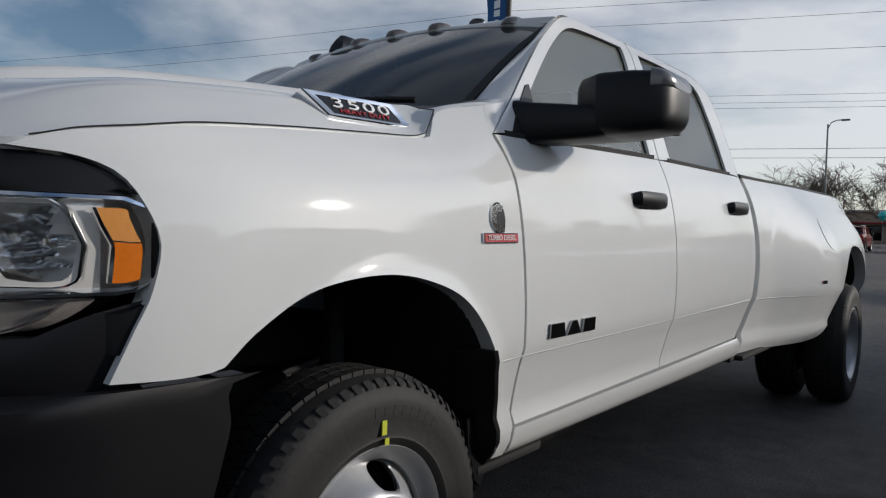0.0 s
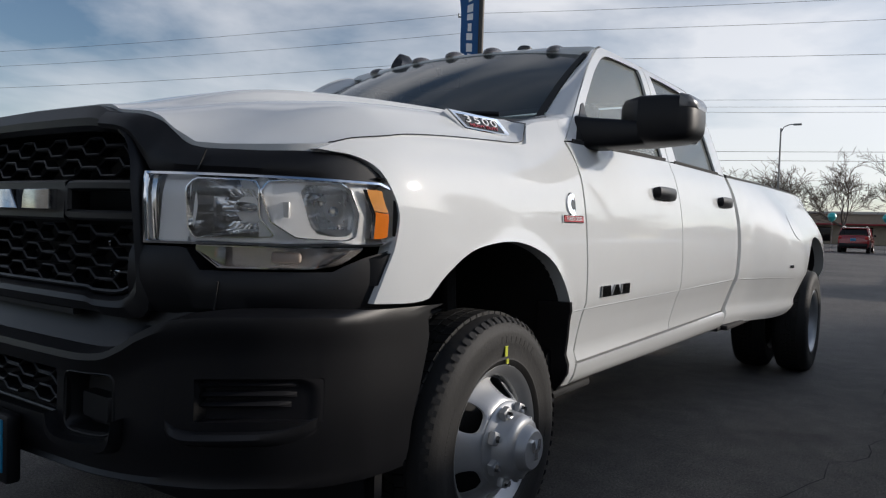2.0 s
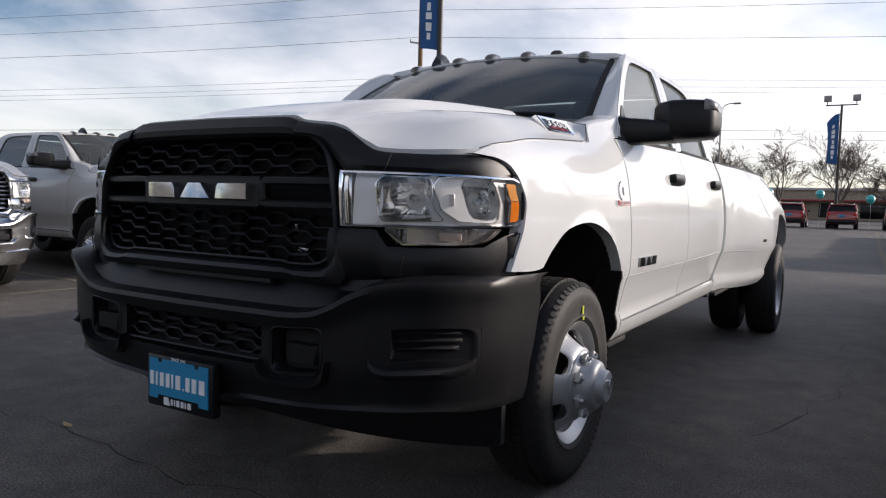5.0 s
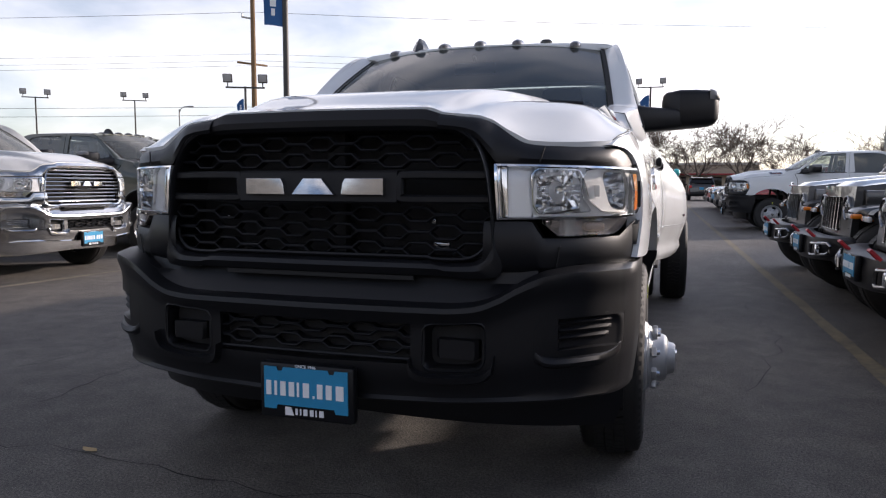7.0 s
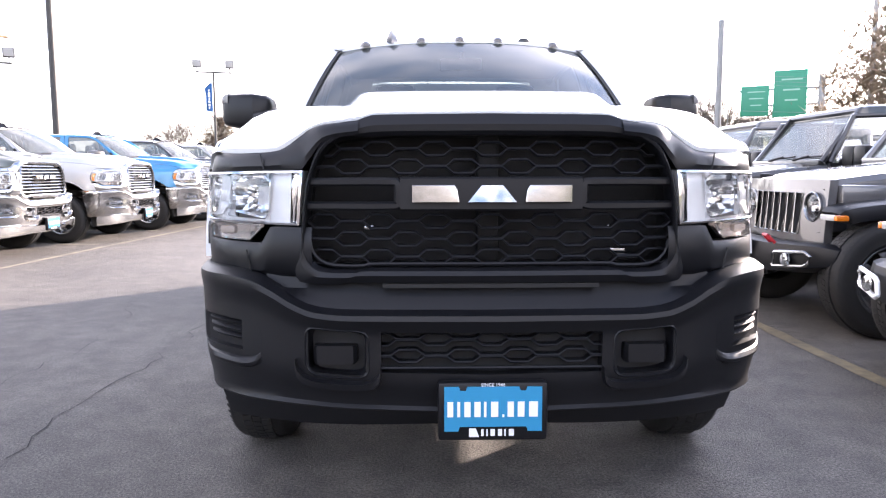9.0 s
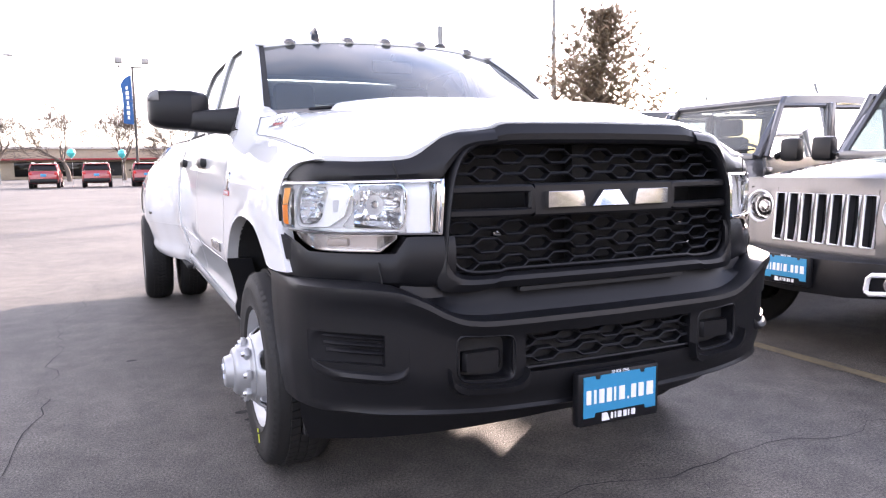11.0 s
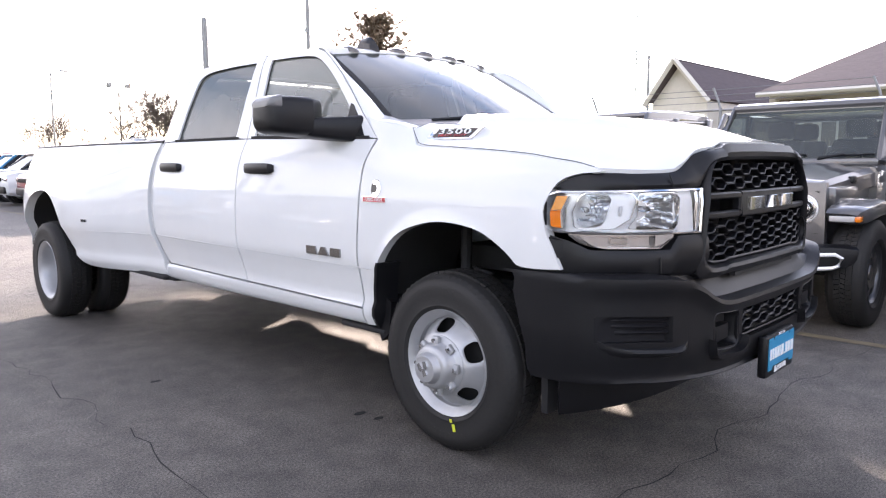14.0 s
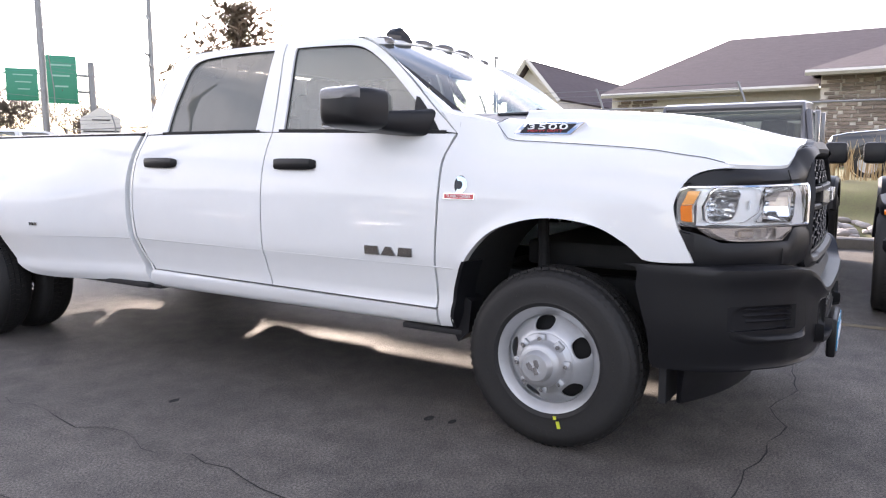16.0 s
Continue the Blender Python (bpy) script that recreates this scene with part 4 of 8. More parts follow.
def cab_inside(truck):
    bm = bmesh.new()
    loft(bm, [[Vector((x, y, z)) for y, z in ((0.42, 1.10), (0.45, 1.40), (0.62, 1.445), (0.86, 1.40), (0.98, 1.25), (0.92, 1.0))] for x in (-0.84, -0.4, 0.0, 0.4, 0.84)])
    box(bm, (0, 1.25, 0.90), (0.28, 0.8, 0.35), 0.04)
    part("dashboard", bm, CABIN, truck)
    bm = bmesh.new()
    revolve(bm, [(0.185 + 0.015 * math.cos(a), 0.015 * math.sin(a)) for a in [2 * math.pi * k / 10 for k in range(11)]], 28, (0, 0, 0), "y")
    box(bm, (0, 0, 0), (0.34, 0.02, 0.05), 0.008)
    box(bm, (0, -0.01, -0.06), (0.12, 0.03, 0.12), 0.01)
    bmesh.ops.transform(bm, matrix=pose(0.40, 1.06, 1.30, -25, 0, 0), verts=bm.verts)
    part("steering_wheel", bm, CABIN, truck)
    for s in (1, -1):
        for y, back in ((1.36, 1.62), (2.10, 2.46)):
            bm = bmesh.new()
            x = s * 0.40
            box(bm, (x, y, 0.98), (0.52, 0.50, 0.16), 0.05)
            loft(bm, [[Vector((x + q * w, y0 + t, z)) for q, t in ((-1, -0.04), (-0.85, -0.075), (0.85, -0.075), (1, -0.04), (0.9, 0.05), (-0.9, 0.05))] for z, w, y0 in ((0.98, 0.25, back - 0.06), (1.20, 0.26, back), (1.45, 0.24, back + 0.07), (1.54, 0.19, back + 0.10))])
            box(bm, (x, back + 0.11, 1.645), (0.27, 0.10, 0.18), 0.045)
            rod(bm, (x - 0.06, back + 0.10, 1.5), (x - 0.06, back + 0.11, 1.6), 0.008)
            rod(bm, (x + 0.06, back + 0.10, 1.5), (x + 0.06, back + 0.11, 1.6), 0.008)
            part("seat", bm, CABIN, truck)
    bm = bmesh.new()
    grid(bm, [[Vector((0.76 * u, y, 1.868 + 0.02 * (1 - u * u))) for u in (-1, -0.6, 0, 0.6, 1)] for y in (1.16, 1.6, 2.1, 2.55)])
    part("headliner", bm, HEADLINER, truck)
    bm = bmesh.new()
    box(bm, (0, 1.00, 1.76), (0.24, 0.03, 0.07), 0.012)
    rod(bm, (0, 0.98, 1.83), (0, 1.0, 1.79), 0.012)
    part("inside_mirror", bm, BLACK, truck)
    for s in (1, -1):
        bm = bmesh.new()
        box(bm, (s * 0.86, 1.10, 1.18), (0.06, 1.0, 0.40), 0.02)
        box(bm, (s * 0.87, 2.15, 1.18), (0.06, 0.9, 0.40), 0.02)
        part("door_trim", bm, CABIN, truck)


def tow_mirror(truck, s):
    """Wide towing mirror on a thick lower arm."""
    bm = bmesh.new()
    def ring(x, y0, y1, z0, z1, r=0.35):
        z0, z1 = 1.578 + (z0 - 1.606) * 1.14, 1.578 + (z1 - 1.606) * 1.14
        c = Vector((s * x, (y0 + y1) / 2, (z0 + z1) / 2))
        hy, hz = (y1 - y0) / 2, (z1 - z0) / 2
        pts = []
        for k in range(20):
            a = 2 * math.pi * k / 20
            q = lambda t: math.copysign(abs(t) ** r, t)
            pts.append(c + Vector((0, hy * q(math.cos(a)), hz * q(math.sin(a)))))
        return pts
    # arm, rising outwards into the head
    loft(bm, [ring(0.880, 0.592, 0.72, 1.408, 1.534, 0.6), ring(0.925, 0.602, 0.735, 1.412, 1.530, 0.5), ring(0.965, 0.63, 0.77, 1.418, 1.524), ring(1.03, 0.67, 0.84, 1.424, 1.522), ring(1.12, 0.735, 0.94, 1.436, 1.518), ring(1.20, 0.80, 0.96, 1.456, 1.50)])
    arm = part("mirror", bm, BLACK, truck, "black towing mirror on a thick arm")
    bm = bmesh.new()
    loft(bm, [ring(1.034, 0.80, 0.960, 1.470, 1.560, 0.5), ring(1.040, 0.778, 0.970, 1.456, 1.584, 0.4), ring(1.056, 0.762, 0.978, 1.446, 1.596), ring(1.12, 0.735, 0.985, 1.438, 1.604), ring(1.20, 0.758, 0.992, 1.444, 1.606), ring(1.255, 0.783, 0.995, 1.450, 1.604),
              ring(1.280, 0.797, 0.991, 1.456, 1.600), ring(1.296, 0.812, 0.985, 1.464, 1.592, 0.4), ring(1.306, 0.838, 0.976, 1.478, 1.578, 0.45), ring(1.311, 0.875, 0.962, 1.50, 1.556, 0.5)])
    part("head_shell", bm, BLACK, arm)
    bm = bmesh.new()
    loft(bm, [ring(1.262, 0.783, 0.99, 1.552, 1.6085), ring(1.284, 0.796, 0.988, 1.553, 1.604), ring(1.300, 0.810, 0.982, 1.556, 1.596, 0.4), ring(1.311, 0.838, 0.972, 1.558, 1.582, 0.5)])
    part("side_marker", bm, MARKER, arm, "smoked grey marker lamp at the outer corner")
    bm = bmesh.new()
    box(bm, (s * 1.165, 0.992, 1.480), (0.22, 0.012, 0.15), 0.004)
    part("mirror_glass", bm, MIRROR, arm)


def cab_lamps(truck):
    for x in (-0.548, -0.222, 0.0, 0.222, 0.548):
        y = 1.125 + 0.05 * (abs(x) / 0.55) ** 2
        z = 1.918 - 0.022 * (abs(x) / 0.55) ** 2
        bm = bmesh.new()
        rings = []
        for yy, w, h in ((-0.070, 0.006, 0.001), (-0.062, 0.020, 0.012), (-0.045, 0.030, 0.022), (-0.020, 0.036, 0.031), (0.010, 0.038, 0.036), (0.045, 0.036, 0.034), (0.072, 0.030, 0.026), (0.090, 0.020, 0.014), (0.096, 0.008, 0.004)):
            rings.append([Vector((x + w * math.cos(t), y + yy, z - 0.014 + (h + 0.006) * max(0.0, math.sin(t)) ** 0.8)) for t in [math.pi * q / 12 for q in range(13)]])
        loft(bm, rings)
        part("cab_marker_lamp", bm, SMOKE, truck, "smoked roof marker lamp")
    bm = bmesh.new()
    loft(bm, [[Vector((-0.395 + a * w, 1.20 + yy, z)) for yy, a in ((-ln, 0), (-ln * 0.6, -1), (ln * 0.7, -1), (ln, 0), (ln * 0.7, 1), (-ln * 0.6, 1))] for z, w, ln in ((1.895, 0.036, 0.115), (1.925, 0.032, 0.100), (1.960, 0.020, 0.070), (1.982, 0.010, 0.045), (1.986, 0.004, 0.030))])
    part("roof_aerial", bm, GLOSSBLACK, truck, "black shark-fin roof aerial")
    bm = bmesh.new()
    revolve(bm, [(0.036, 0.0), (0.036, 0.012), (0.026, 0.022), (0, 0.026)], 16, (0.38, 1.17, 1.912), "z")
    part("roof_dome", bm, GLOSSBLACK, truck)


OPENING = [(0.0, 1.268), (0.30, 1.266), (0.44, 1.256), (0.495, 1.232), (0.530, 1.180), (0.548, 1.12), (0.562, 1.0), (0.566, 0.925), (0.545, 0.885), (0.500, 0.864), (0.40, 0.862), (0.36, 0.868), (0.0, 0.868)]


BROW_LOW = spline((0.40, 1.268), (0.46, 1.262), (0.51, 1.246), (0.545, 1.205), (0.575, 1.165))


def grille(truck, trim, bar_mat, chrome_bars=False):
    """Face surround, mesh bars, centre bar and lettering block."""
    # upper surround: from the opening edge up to the bonnet line, full width
    bm = bmesh.new()
    op = smooth_line([(x, z, 0) for x, z in OPENING], 60, ())
    outer = []
    for p in op:
        x, z = p.x, p.y
        if z > 1.15:
            k = min(1, (z - 1.15) / 0.10)
            xo = x * 1.0 + 0.012 * (1 - k)
            outer.append((xo, SURROUND_TOP(xo) - 0.004 if k >= 1 else z + (SURROUND_TOP(xo) - z) * k * 0.5))
        elif z > 0.93:
            outer.append((x + 0.014, z))
        else:
            outer.append((x + 0.014 + 0.055 * min(1, (0.93 - z) / 0.06) * (1 if x > 0.45 else x / 0.45), z - 0.045 * min(1, (0.93 - z) / 0.06)))
    def ring(pts, dy):
        a = [Vector((x, front_y(x, z) + dy, z)) for x, z in pts]
        return a + [Vector((-v.x, v.y, v.z)) for v in reversed(a[1:-1])]
    inner = [(p.x, p.y) for p in op]
    mid = [((a[0] + b[0]) / 2, (a[1] + b[1]) / 2) for a, b in zip(inner, outer)]
    q1 = [(a[0] * 0.8 + b[0] * 0.2, a[1] * 0.8 + b[1] * 0.2) for a, b in zip(inner, outer)]
    loft(bm, [ring(inner, 0.075), ring(inner, 0.012), ring(q1, -0.006), ring(mid, -0.012), ring(outer, 0.0), ring(outer, 0.05)], False)
    surround = part("grille_surround", bm, trim, truck)
    # brow over each lamp, running to the wing
    for s in (1, -1):
        bm = bmesh.new()
        xs = [0.40 + (0.966 - 0.40) * k / 36 for k in range(37)]
        rows = []
        for x in xs:
            zt = SURROUND_TOP(x) - 0.004 + 0.004 * min(1.0, max(0.0, (x - 0.80) / 0.06))
            zb = 1.165 - (x - 0.575) * 0.02
            if x < 0.575:
                zb = BROW_LOW(x)
            zb = min(zb, zt - 0.006)
            y = front_y(x, 1.2)
            rows.append([Vector((s * min(x, half_width(y + dy + (zt - zb) * 0.3 * t, zb + (zt - zb) * t) - (0.012 if x > 0.87 else 0)), y + dy + (zt - zb) * 0.3 * t, zb + (zt - zb) * t)) for t, dy in ((0.0, 0.05), (0.0, 0.004), (0.25, -0.006), (0.6, -0.003), (0.9, 0.006), (1.0, 0.016))] + [Vector((s * (x - 0.035), y + 0.05 + (zt - zb) * 0.3, zt - 0.006))])
        grid(bm, rows)
        part("lamp_brow", bm, trim, truck)
        # shut line across the brow and the cheek
        for za, zb2, x in ((1.166, 1.214, 0.700), (0.842, 0.915, 0.752)):
            bm = bmesh.new()
            tube(bm, [(s * (x + 0.012 * k / 6), front_y(x, 1.2 if za > 1 else 1.0) - 0.0065 + (za + (zb2 - za) * k / 6 - za) * (0.3 if za > 1 else 0), za + (zb2 - za) * k / 6) for k in range(7)], 0.0025, 5)
            part("trim_joint", bm, SEAM, truck)
        # strip between lamp and wing
        bm = bmesh.new()
        rows = []
        for k in range(17):
            z = 0.905 + (1.168 - 0.905) * k / 16
            yw = WING_Y(z) + 0.012
            o = Vector((s * (half_width(yw, z) - 0.008), yw, z))
            x = 0.9735 if 0.98 < z < 1.165 else 0.960
            i = Vector((s * x, front_y(x, z) + 0.004, z))
            rows.append([o + Vector((-s * 0.02, 0.02, 0)), o, o.lerp(i, 0.5) + Vector((s * 0.004, -0.006, 0)), i, i + Vector((-s * 0.01, 0.03, 0))])
        grid(bm, rows)
        part("lamp_end_trim", bm, trim, truck)
        # cheek under each lamp
        bm = bmesh.new()
        rows = []
        for k in range(29):
            x = 0.545 + (0.971 - 0.545) * k / 28
            zt = 0.990 if x < 0.680 else max(0.938, 0.990 - (x - 0.680) * 1.6) if x < 0.72 else 0.938
            if x > 0.925:
                zt = 0.938 + (x - 0.925) * 1.1
            zb = 0.835
            y = front_y(x, 1.0)
            rows.append([Vector((s * x, y + dy, zb + (zt - zb) * t)) for t, dy in ((1.0, 0.06), (1.0, 0.006), (0.85, -0.004), (0.5, -0.008), (0.15, 0.0), (0.0, 0.02), (0.0, 0.10))])
        grid(bm, rows)
        part("lamp_cheek", bm, trim, truck)
    # dark radiator space behind
    bm = bmesh.new()
    loft(bm, [ring([(x * 1.02, z) for x, z in inner], 0.07), ring([(x * 1.02, z) for x, z in inner], 0.20)], False)
    grid(bm, [[Vector((x, -0.74, z)) for x in (-0.6, 0, 0.6)] for z in (0.83, 1.3)])
    box(bm, (0.0, -0.80, 1.07), (0.07, 0.05, 0.44), 0.01)
    part("radiator_shroud", bm, DARK, truck)
    if not chrome_bars:
        for x, z, w in ((0.445, 0.893, 0.024), (0.40, 0.912, 0.05), (-0.375, 0.985, 0.03), (0.375, 0.985, 0.014)):
            bm = bmesh.new()
            box(bm, (x, front_y(x, z) + 0.075, z), (w, 0.02, 0.016), 0.003)
            part("wiring_clip", bm, DARKCHROME, truck, "small silver clip behind the grille mesh")
    def inside(z):
        """Half width of the opening at a height."""
        best = 0.0
        for (x0, z0), (x1, z1) in zip(inner, inner[1:]):
            if min(z0, z1) <= z <= max(z0, z1):
                t = (z - z0) / (z1 - z0) if abs(z1 - z0) > 1e-6 else 0
                best = max(best, x0 + (x1 - x0) * t)
        return best if best else 0.5
    bm = bmesh.new()
    if chrome_bars:
        for k in range(9):
            z = 0.895 + 0.043 * k
            w = inside(z) - 0.004
            bm = bmesh.new()
            loft(bm, [[Vector((x, front_y(x, z) + 0.02 + dy, z + dz)) for dy, dz in ((0.0, -0.010), (-0.006, 0.0), (0.0, 0.010), (0.04, 0.008), (0.04, -0.008))] for x in [-w + 2 * w * i / 20 for i in range(21)]])
            part("grille_bar", bm, bar_mat, surround)
    else:
        period, amp = 0.170, 0.0085
        rows_z = [1.238, 1.216, 1.184, 1.162, 1.018, 0.996, 0.964, 0.942, 0.910, 0.888]
        for r, z0 in enumerate(rows_z):
            ph = 1 if r % 2 == 0 else -1
            shift = 0.0 if (r // 2) % 2 == 0 else 0.5
            w = inside(z0) - 0.004
            pts = []
            x = -w
            marks = [-w]
            k0 = int(-w / period) - 2
            for k in range(k0, -k0 + 1):
                for f in (0.0, 0.14, 0.46, 0.60):
                    q = (k + f - 0.30 + shift) * period
                    if -w < q < w:
                        marks.append(q)
            marks.append(w)
            def wave(q):
                f = (q / period + 0.30 - shift) % 1.0
                return f / 0.14 if f < 0.14 else 1.0 if f < 0.46 else 1 - (f - 0.46) / 0.14 if f < 0.60 else 0.0
            for q in sorted(marks):
                pts.append((q, z0 + ph * amp * (2 * wave(q) - 1) * 1.15))
            loft(bm, [[Vector((q, front_y(q, z) + 0.022 + dy, z + dz)) for dy, dz in ((0.0, -0.0035), (-0.003, 0.0), (0.0, 0.0035), (0.030, 0.0045), (0.030, -0.0045))] for q, z in pts])
        # frame that follows the opening's lower edge
        part("grille_mesh", bm, bar_mat, surround)
        bm = bmesh.new()
        sel = [p for p in inner if p[1] < 0.95]
        line = [Vector((x * 0.975, front_y(x, z) + 0.018, z + 0.010)) for x, z in sel]
        tube(bm, line + [Vector((-v.x, v.y, v.z)) for v in reversed(line[:-1])], 0.006, 6)
        part("mesh_edge", bm, bar_mat, surround)
        # centre bar: a long loop either side of the lettering
        for s in (1, -1):
            bm = bmesh.new()
            loop = [(0.555, 1.128), (0.30, 1.128), (0.283, 1.118), (0.280, 1.10), (0.280, 1.078), (0.285, 1.062), (0.30, 1.054), (0.560, 1.054)]
            pts = smooth_line([(a, b, 0) for a, b in loop], 36)
            rings = []
            for i, p in enumerate(pts):
                t = (pts[min(i + 1, 36)] - pts[max(i - 1, 0)]).normalized()
                nrm = Vector((-t.y, t.x))
                rings.append([Vector((s * (p.x + nrm.x * a), front_y(p.x, p.y) + 0.008 + dy, p.y + nrm.y * a)) for a, dy in ((-0.012, 0.03), (-0.012, 0.006), (-0.006, 0.0), (0.008, 0.0), (0.014, 0.008), (0.014, 0.03))])
            loft(bm, rings)
            part("centre_loop", bm, trim, surround)
        bm = bmesh.new()
        loft(bm, [[Vector((x, front_y(x, z) + dy, z)) for z, dy in ((1.040, 0.05), (1.040, 0.012), (1.046, 0.006), (1.136, 0.006), (1.142, 0.012), (1.142, 0.05))] for x in [-0.275 + 0.55 * i / 10 for i in range(11)]])
        part("emblem_panel", bm, BLACK, surround)
    emblem(surround)


def emblem(parent):
    """Maker's lettering kept as three plain chrome blocks."""
    z0, z1 = 1.066, 1.118
    shapes = ([(-0.240, z0), (-0.240, z1), (-0.112, z1), (-0.104, z1 - 0.014), (-0.098, z0)],
              [(-0.074, z0), (-0.032, z1), (0.032, z1), (0.074, z0)],
              [(0.098, z0), (0.104, z1 - 0.014), (0.112, z1), (0.240, z1), (0.240, z0)])
    for sh in shapes:
        bm = bmesh.new()
        cx = sum(p[0] for p in sh) / len(sh)
        cz = sum(p[1] for p in sh) / len(sh)
        rings = [[Vector((cx + (x - cx) * k, front_y(x, z) + d, cz + (z - cz) * k)) for x, z in sh] for k, d in ((1.0, 0.01), (1.0, -0.010), (0.985, -0.014), (0.93, -0.0155))]
        vs = grid(bm, rings, True)
        cap(bm, vs[-1])
        part("emblem_block", bm, EMBLEM, parent, "chrome emblem block")


def headlamp(truck, s):
    """Two-bowl headlamp behind a clear lens that wraps to the wing, with an amber side lamp and a lower lamp."""
    x0, x1 = 0.572, 0.9758
    def face(u, v, d=0.0):
        """u 0 inner to 1 outer along the face, v 0 bottom to 1 top."""
        x = XS(u)
        zt = 1.162 - 0.008 * u + (-0.02 * max(0, (u - 0.9) / 0.1))
        zb = 0.996 + 0.004 * u + 0.03 * max(0, (u - 0.9) / 0.1) ** 2
        z = zb + (zt - zb) * v
        xi = x + (0.012 * (1 - v) if u < 0.05 else 0)
        return Vector((s * (xi - d * 0.8 * min(1, max(0, (x - 0.7) / 0.2))), front_y(x, z) + d + 0.004, z))
    arc = by_arc(FRONT, 40, x1, x0)
    XS = lambda u: float(np.interp(u, [i / 40 for i in range(41)], arc))
    lamp = empty("headlamp")
    lamp.parent = truck
    bm = bmesh.new()
    grid(bm, [[face(i / 30, j / 8) for i in range(31)] for j in range(9)])
    part("lens", bm, CLEAR, lamp, "clear wraparound lens").visible_shadow = False
    # housing
    bm = bmesh.new()
    edge_pts = [(i / 30, 0.0) for i in range(31)] + [(1.0, j / 6) for j in range(1, 6)] + [(1 - i / 30, 1.0) for i in range(31)] + [(0.0, 1 - j / 6) for j in range(1, 6)]
    loft(bm, [[face(u, v, d) for u, v in edge_pts] for d in (0.002, 0.09)], False)
    grid(bm, [[face(i / 30, j / 6, 0.095) for i in range(31)] for j in range(7)])
    part("housing", bm, LAMPGREY, lamp)
    # bright frame
    bm = bmesh.new()
    def rim(a, b, d):
        return [face(min(max(u, a), 1 - a), min(max(v, b), 1 - b), d) for u, v in edge_pts]
    loft(bm, [rim(0, 0, -0.003), rim(0.012, 0.035, -0.005), rim(0.020, 0.06, 0.004), rim(0.022, 0.065, 0.03)], False)
    part("bezel", bm, CHROME, lamp)
    # bright strip down the inner end and the satin panel beside it
    bm = bmesh.new()
    grid(bm, [[face(0.024 + 0.010 * (1 - j / 4) + 0.034 * i / 3, 0.06 + 0.88 * j / 4, 0.022 - 0.016 * i / 3) for i in range(4)] for j in range(5)])
    part("end_strip", bm, CHROME, lamp)
    bm = bmesh.new()
    grid(bm, [[face(0.060 + 0.010 * (1 - j / 8) + (0.136 - 0.030 * (2 * j / 8 - 1) ** 2) * i / 6, 0.05 + 0.90 * j / 8, 0.004 + 0.006 * (i / 6) ** 1.6 + 0.018 * j / 8) for i in range(7)] for j in range(9)])
    part("inner_panel", bm, LAMPSATIN, lamp)
    # bowls of flat mirror facets: a plain one beside one in a satin frame with cut corners
    bowls = (([(0.180, 0.80), (0.205, 0.92), (0.42, 0.92), (0.440, 0.82), (0.445, 0.40), (0.50, 0.13), (0.215, 0.10), (0.190, 0.24)],
              [(0.180, 0.80), (0.205, 0.92), (0.42, 0.92), (0.440, 0.82), (0.445, 0.40), (0.50, 0.13), (0.215, 0.10), (0.190, 0.24)], (0.185, 0.485), 0.095),
             ([(0.585, 0.80), (0.60, 0.90), (0.735, 0.90), (0.765, 0.82), (0.795, 0.50), (0.785, 0.20), (0.760, 0.14), (0.66, 0.15), (0.625, 0.30)],
              [(0.452, 0.78), (0.470, 0.91), (0.52, 0.94), (0.735, 0.94), (0.775, 0.84), (0.812, 0.50), (0.802, 0.16), (0.770, 0.09), (0.58, 0.12), (0.490, 0.34)], (0.44, 0.845), 0.095))
    for poly, hoop, (ua, ub), deep in bowls:
        n = 48
        corners = [Vector((u, v)) for u, v in poly]
        cu, cv = sum(p.x for p in corners) / len(corners), sum(p.y for p in corners) / len(corners)
        v_lo, v_hi = min(p.y for p in corners), max(p.y for p in corners)
        bm = bmesh.new()
        rows = []
        for j in range(8):
            b = -1 + j / 3.5
            v = v_lo + (v_hi - v_lo) * min(max((b + 1) / 2, 0.004), 0.996)
            cross = [p.x + (q.x - p.x) * (v - p.y) / (q.y - p.y) for p, q in zip(corners, corners[1:] + corners[:1]) if (p.y - v) * (q.y - v) <= 0 and abs(q.y - p.y) > 1e-6]
            ul, ur = min(cross), max(cross)
            row = []
            for i in range(11):
                a = -1 + i / 5
                k = max(0.0, 1 - abs(a) ** 2.2) * max(0.0, 1 - abs(b) ** 2.2)
                row.append(face(ul + (ur - ul) * i / 10, v, 0.014 + deep * k ** 0.7))
            rows.append(row)
        grid(bm, rows)
        bowl = part("reflector_bowl", bm, REFLECT, lamp, sharp=0.04)
        hoop = [Vector((u, v)) for u, v in hoop]
        pts = even(hoop + [hoop[0]], n)[:-1]
        hu, hv = sum(p.x for p in pts) / n, sum(p.y for p in pts) / n
        big = lambda k: [(hu + (p.x - hu) * k, hv + (p.y - hv) * (1 + (k - 1) * 0.8)) for p in pts]
        # plate between the bowl's mouth and its frame
        inner = even(corners + [corners[0]], n)[:-1]
        bm = bmesh.new()
        if cu > 0.6:
            turn = lambda u, v: math.atan2(v - hv, (u - hu) * 2.2)
            near = [min(inner, key=lambda w: abs(math.remainder(turn(w.x, w.y) - turn(*r), 2 * math.pi))) for r in big(1.0)]
            grid(bm, [[face(p.x + (q[0] - p.x) * t, p.y + (q[1] - p.y) * t, 0.004 + 0.014 * (p.y + (q[1] - p.y) * t)) for p, q in zip(near, big(1.0))] for t in (0.0, 0.33, 0.66, 1.0)], True)
            part("bowl_apron", bm, LAMPSATIN, bowl)
            bm = bmesh.new()
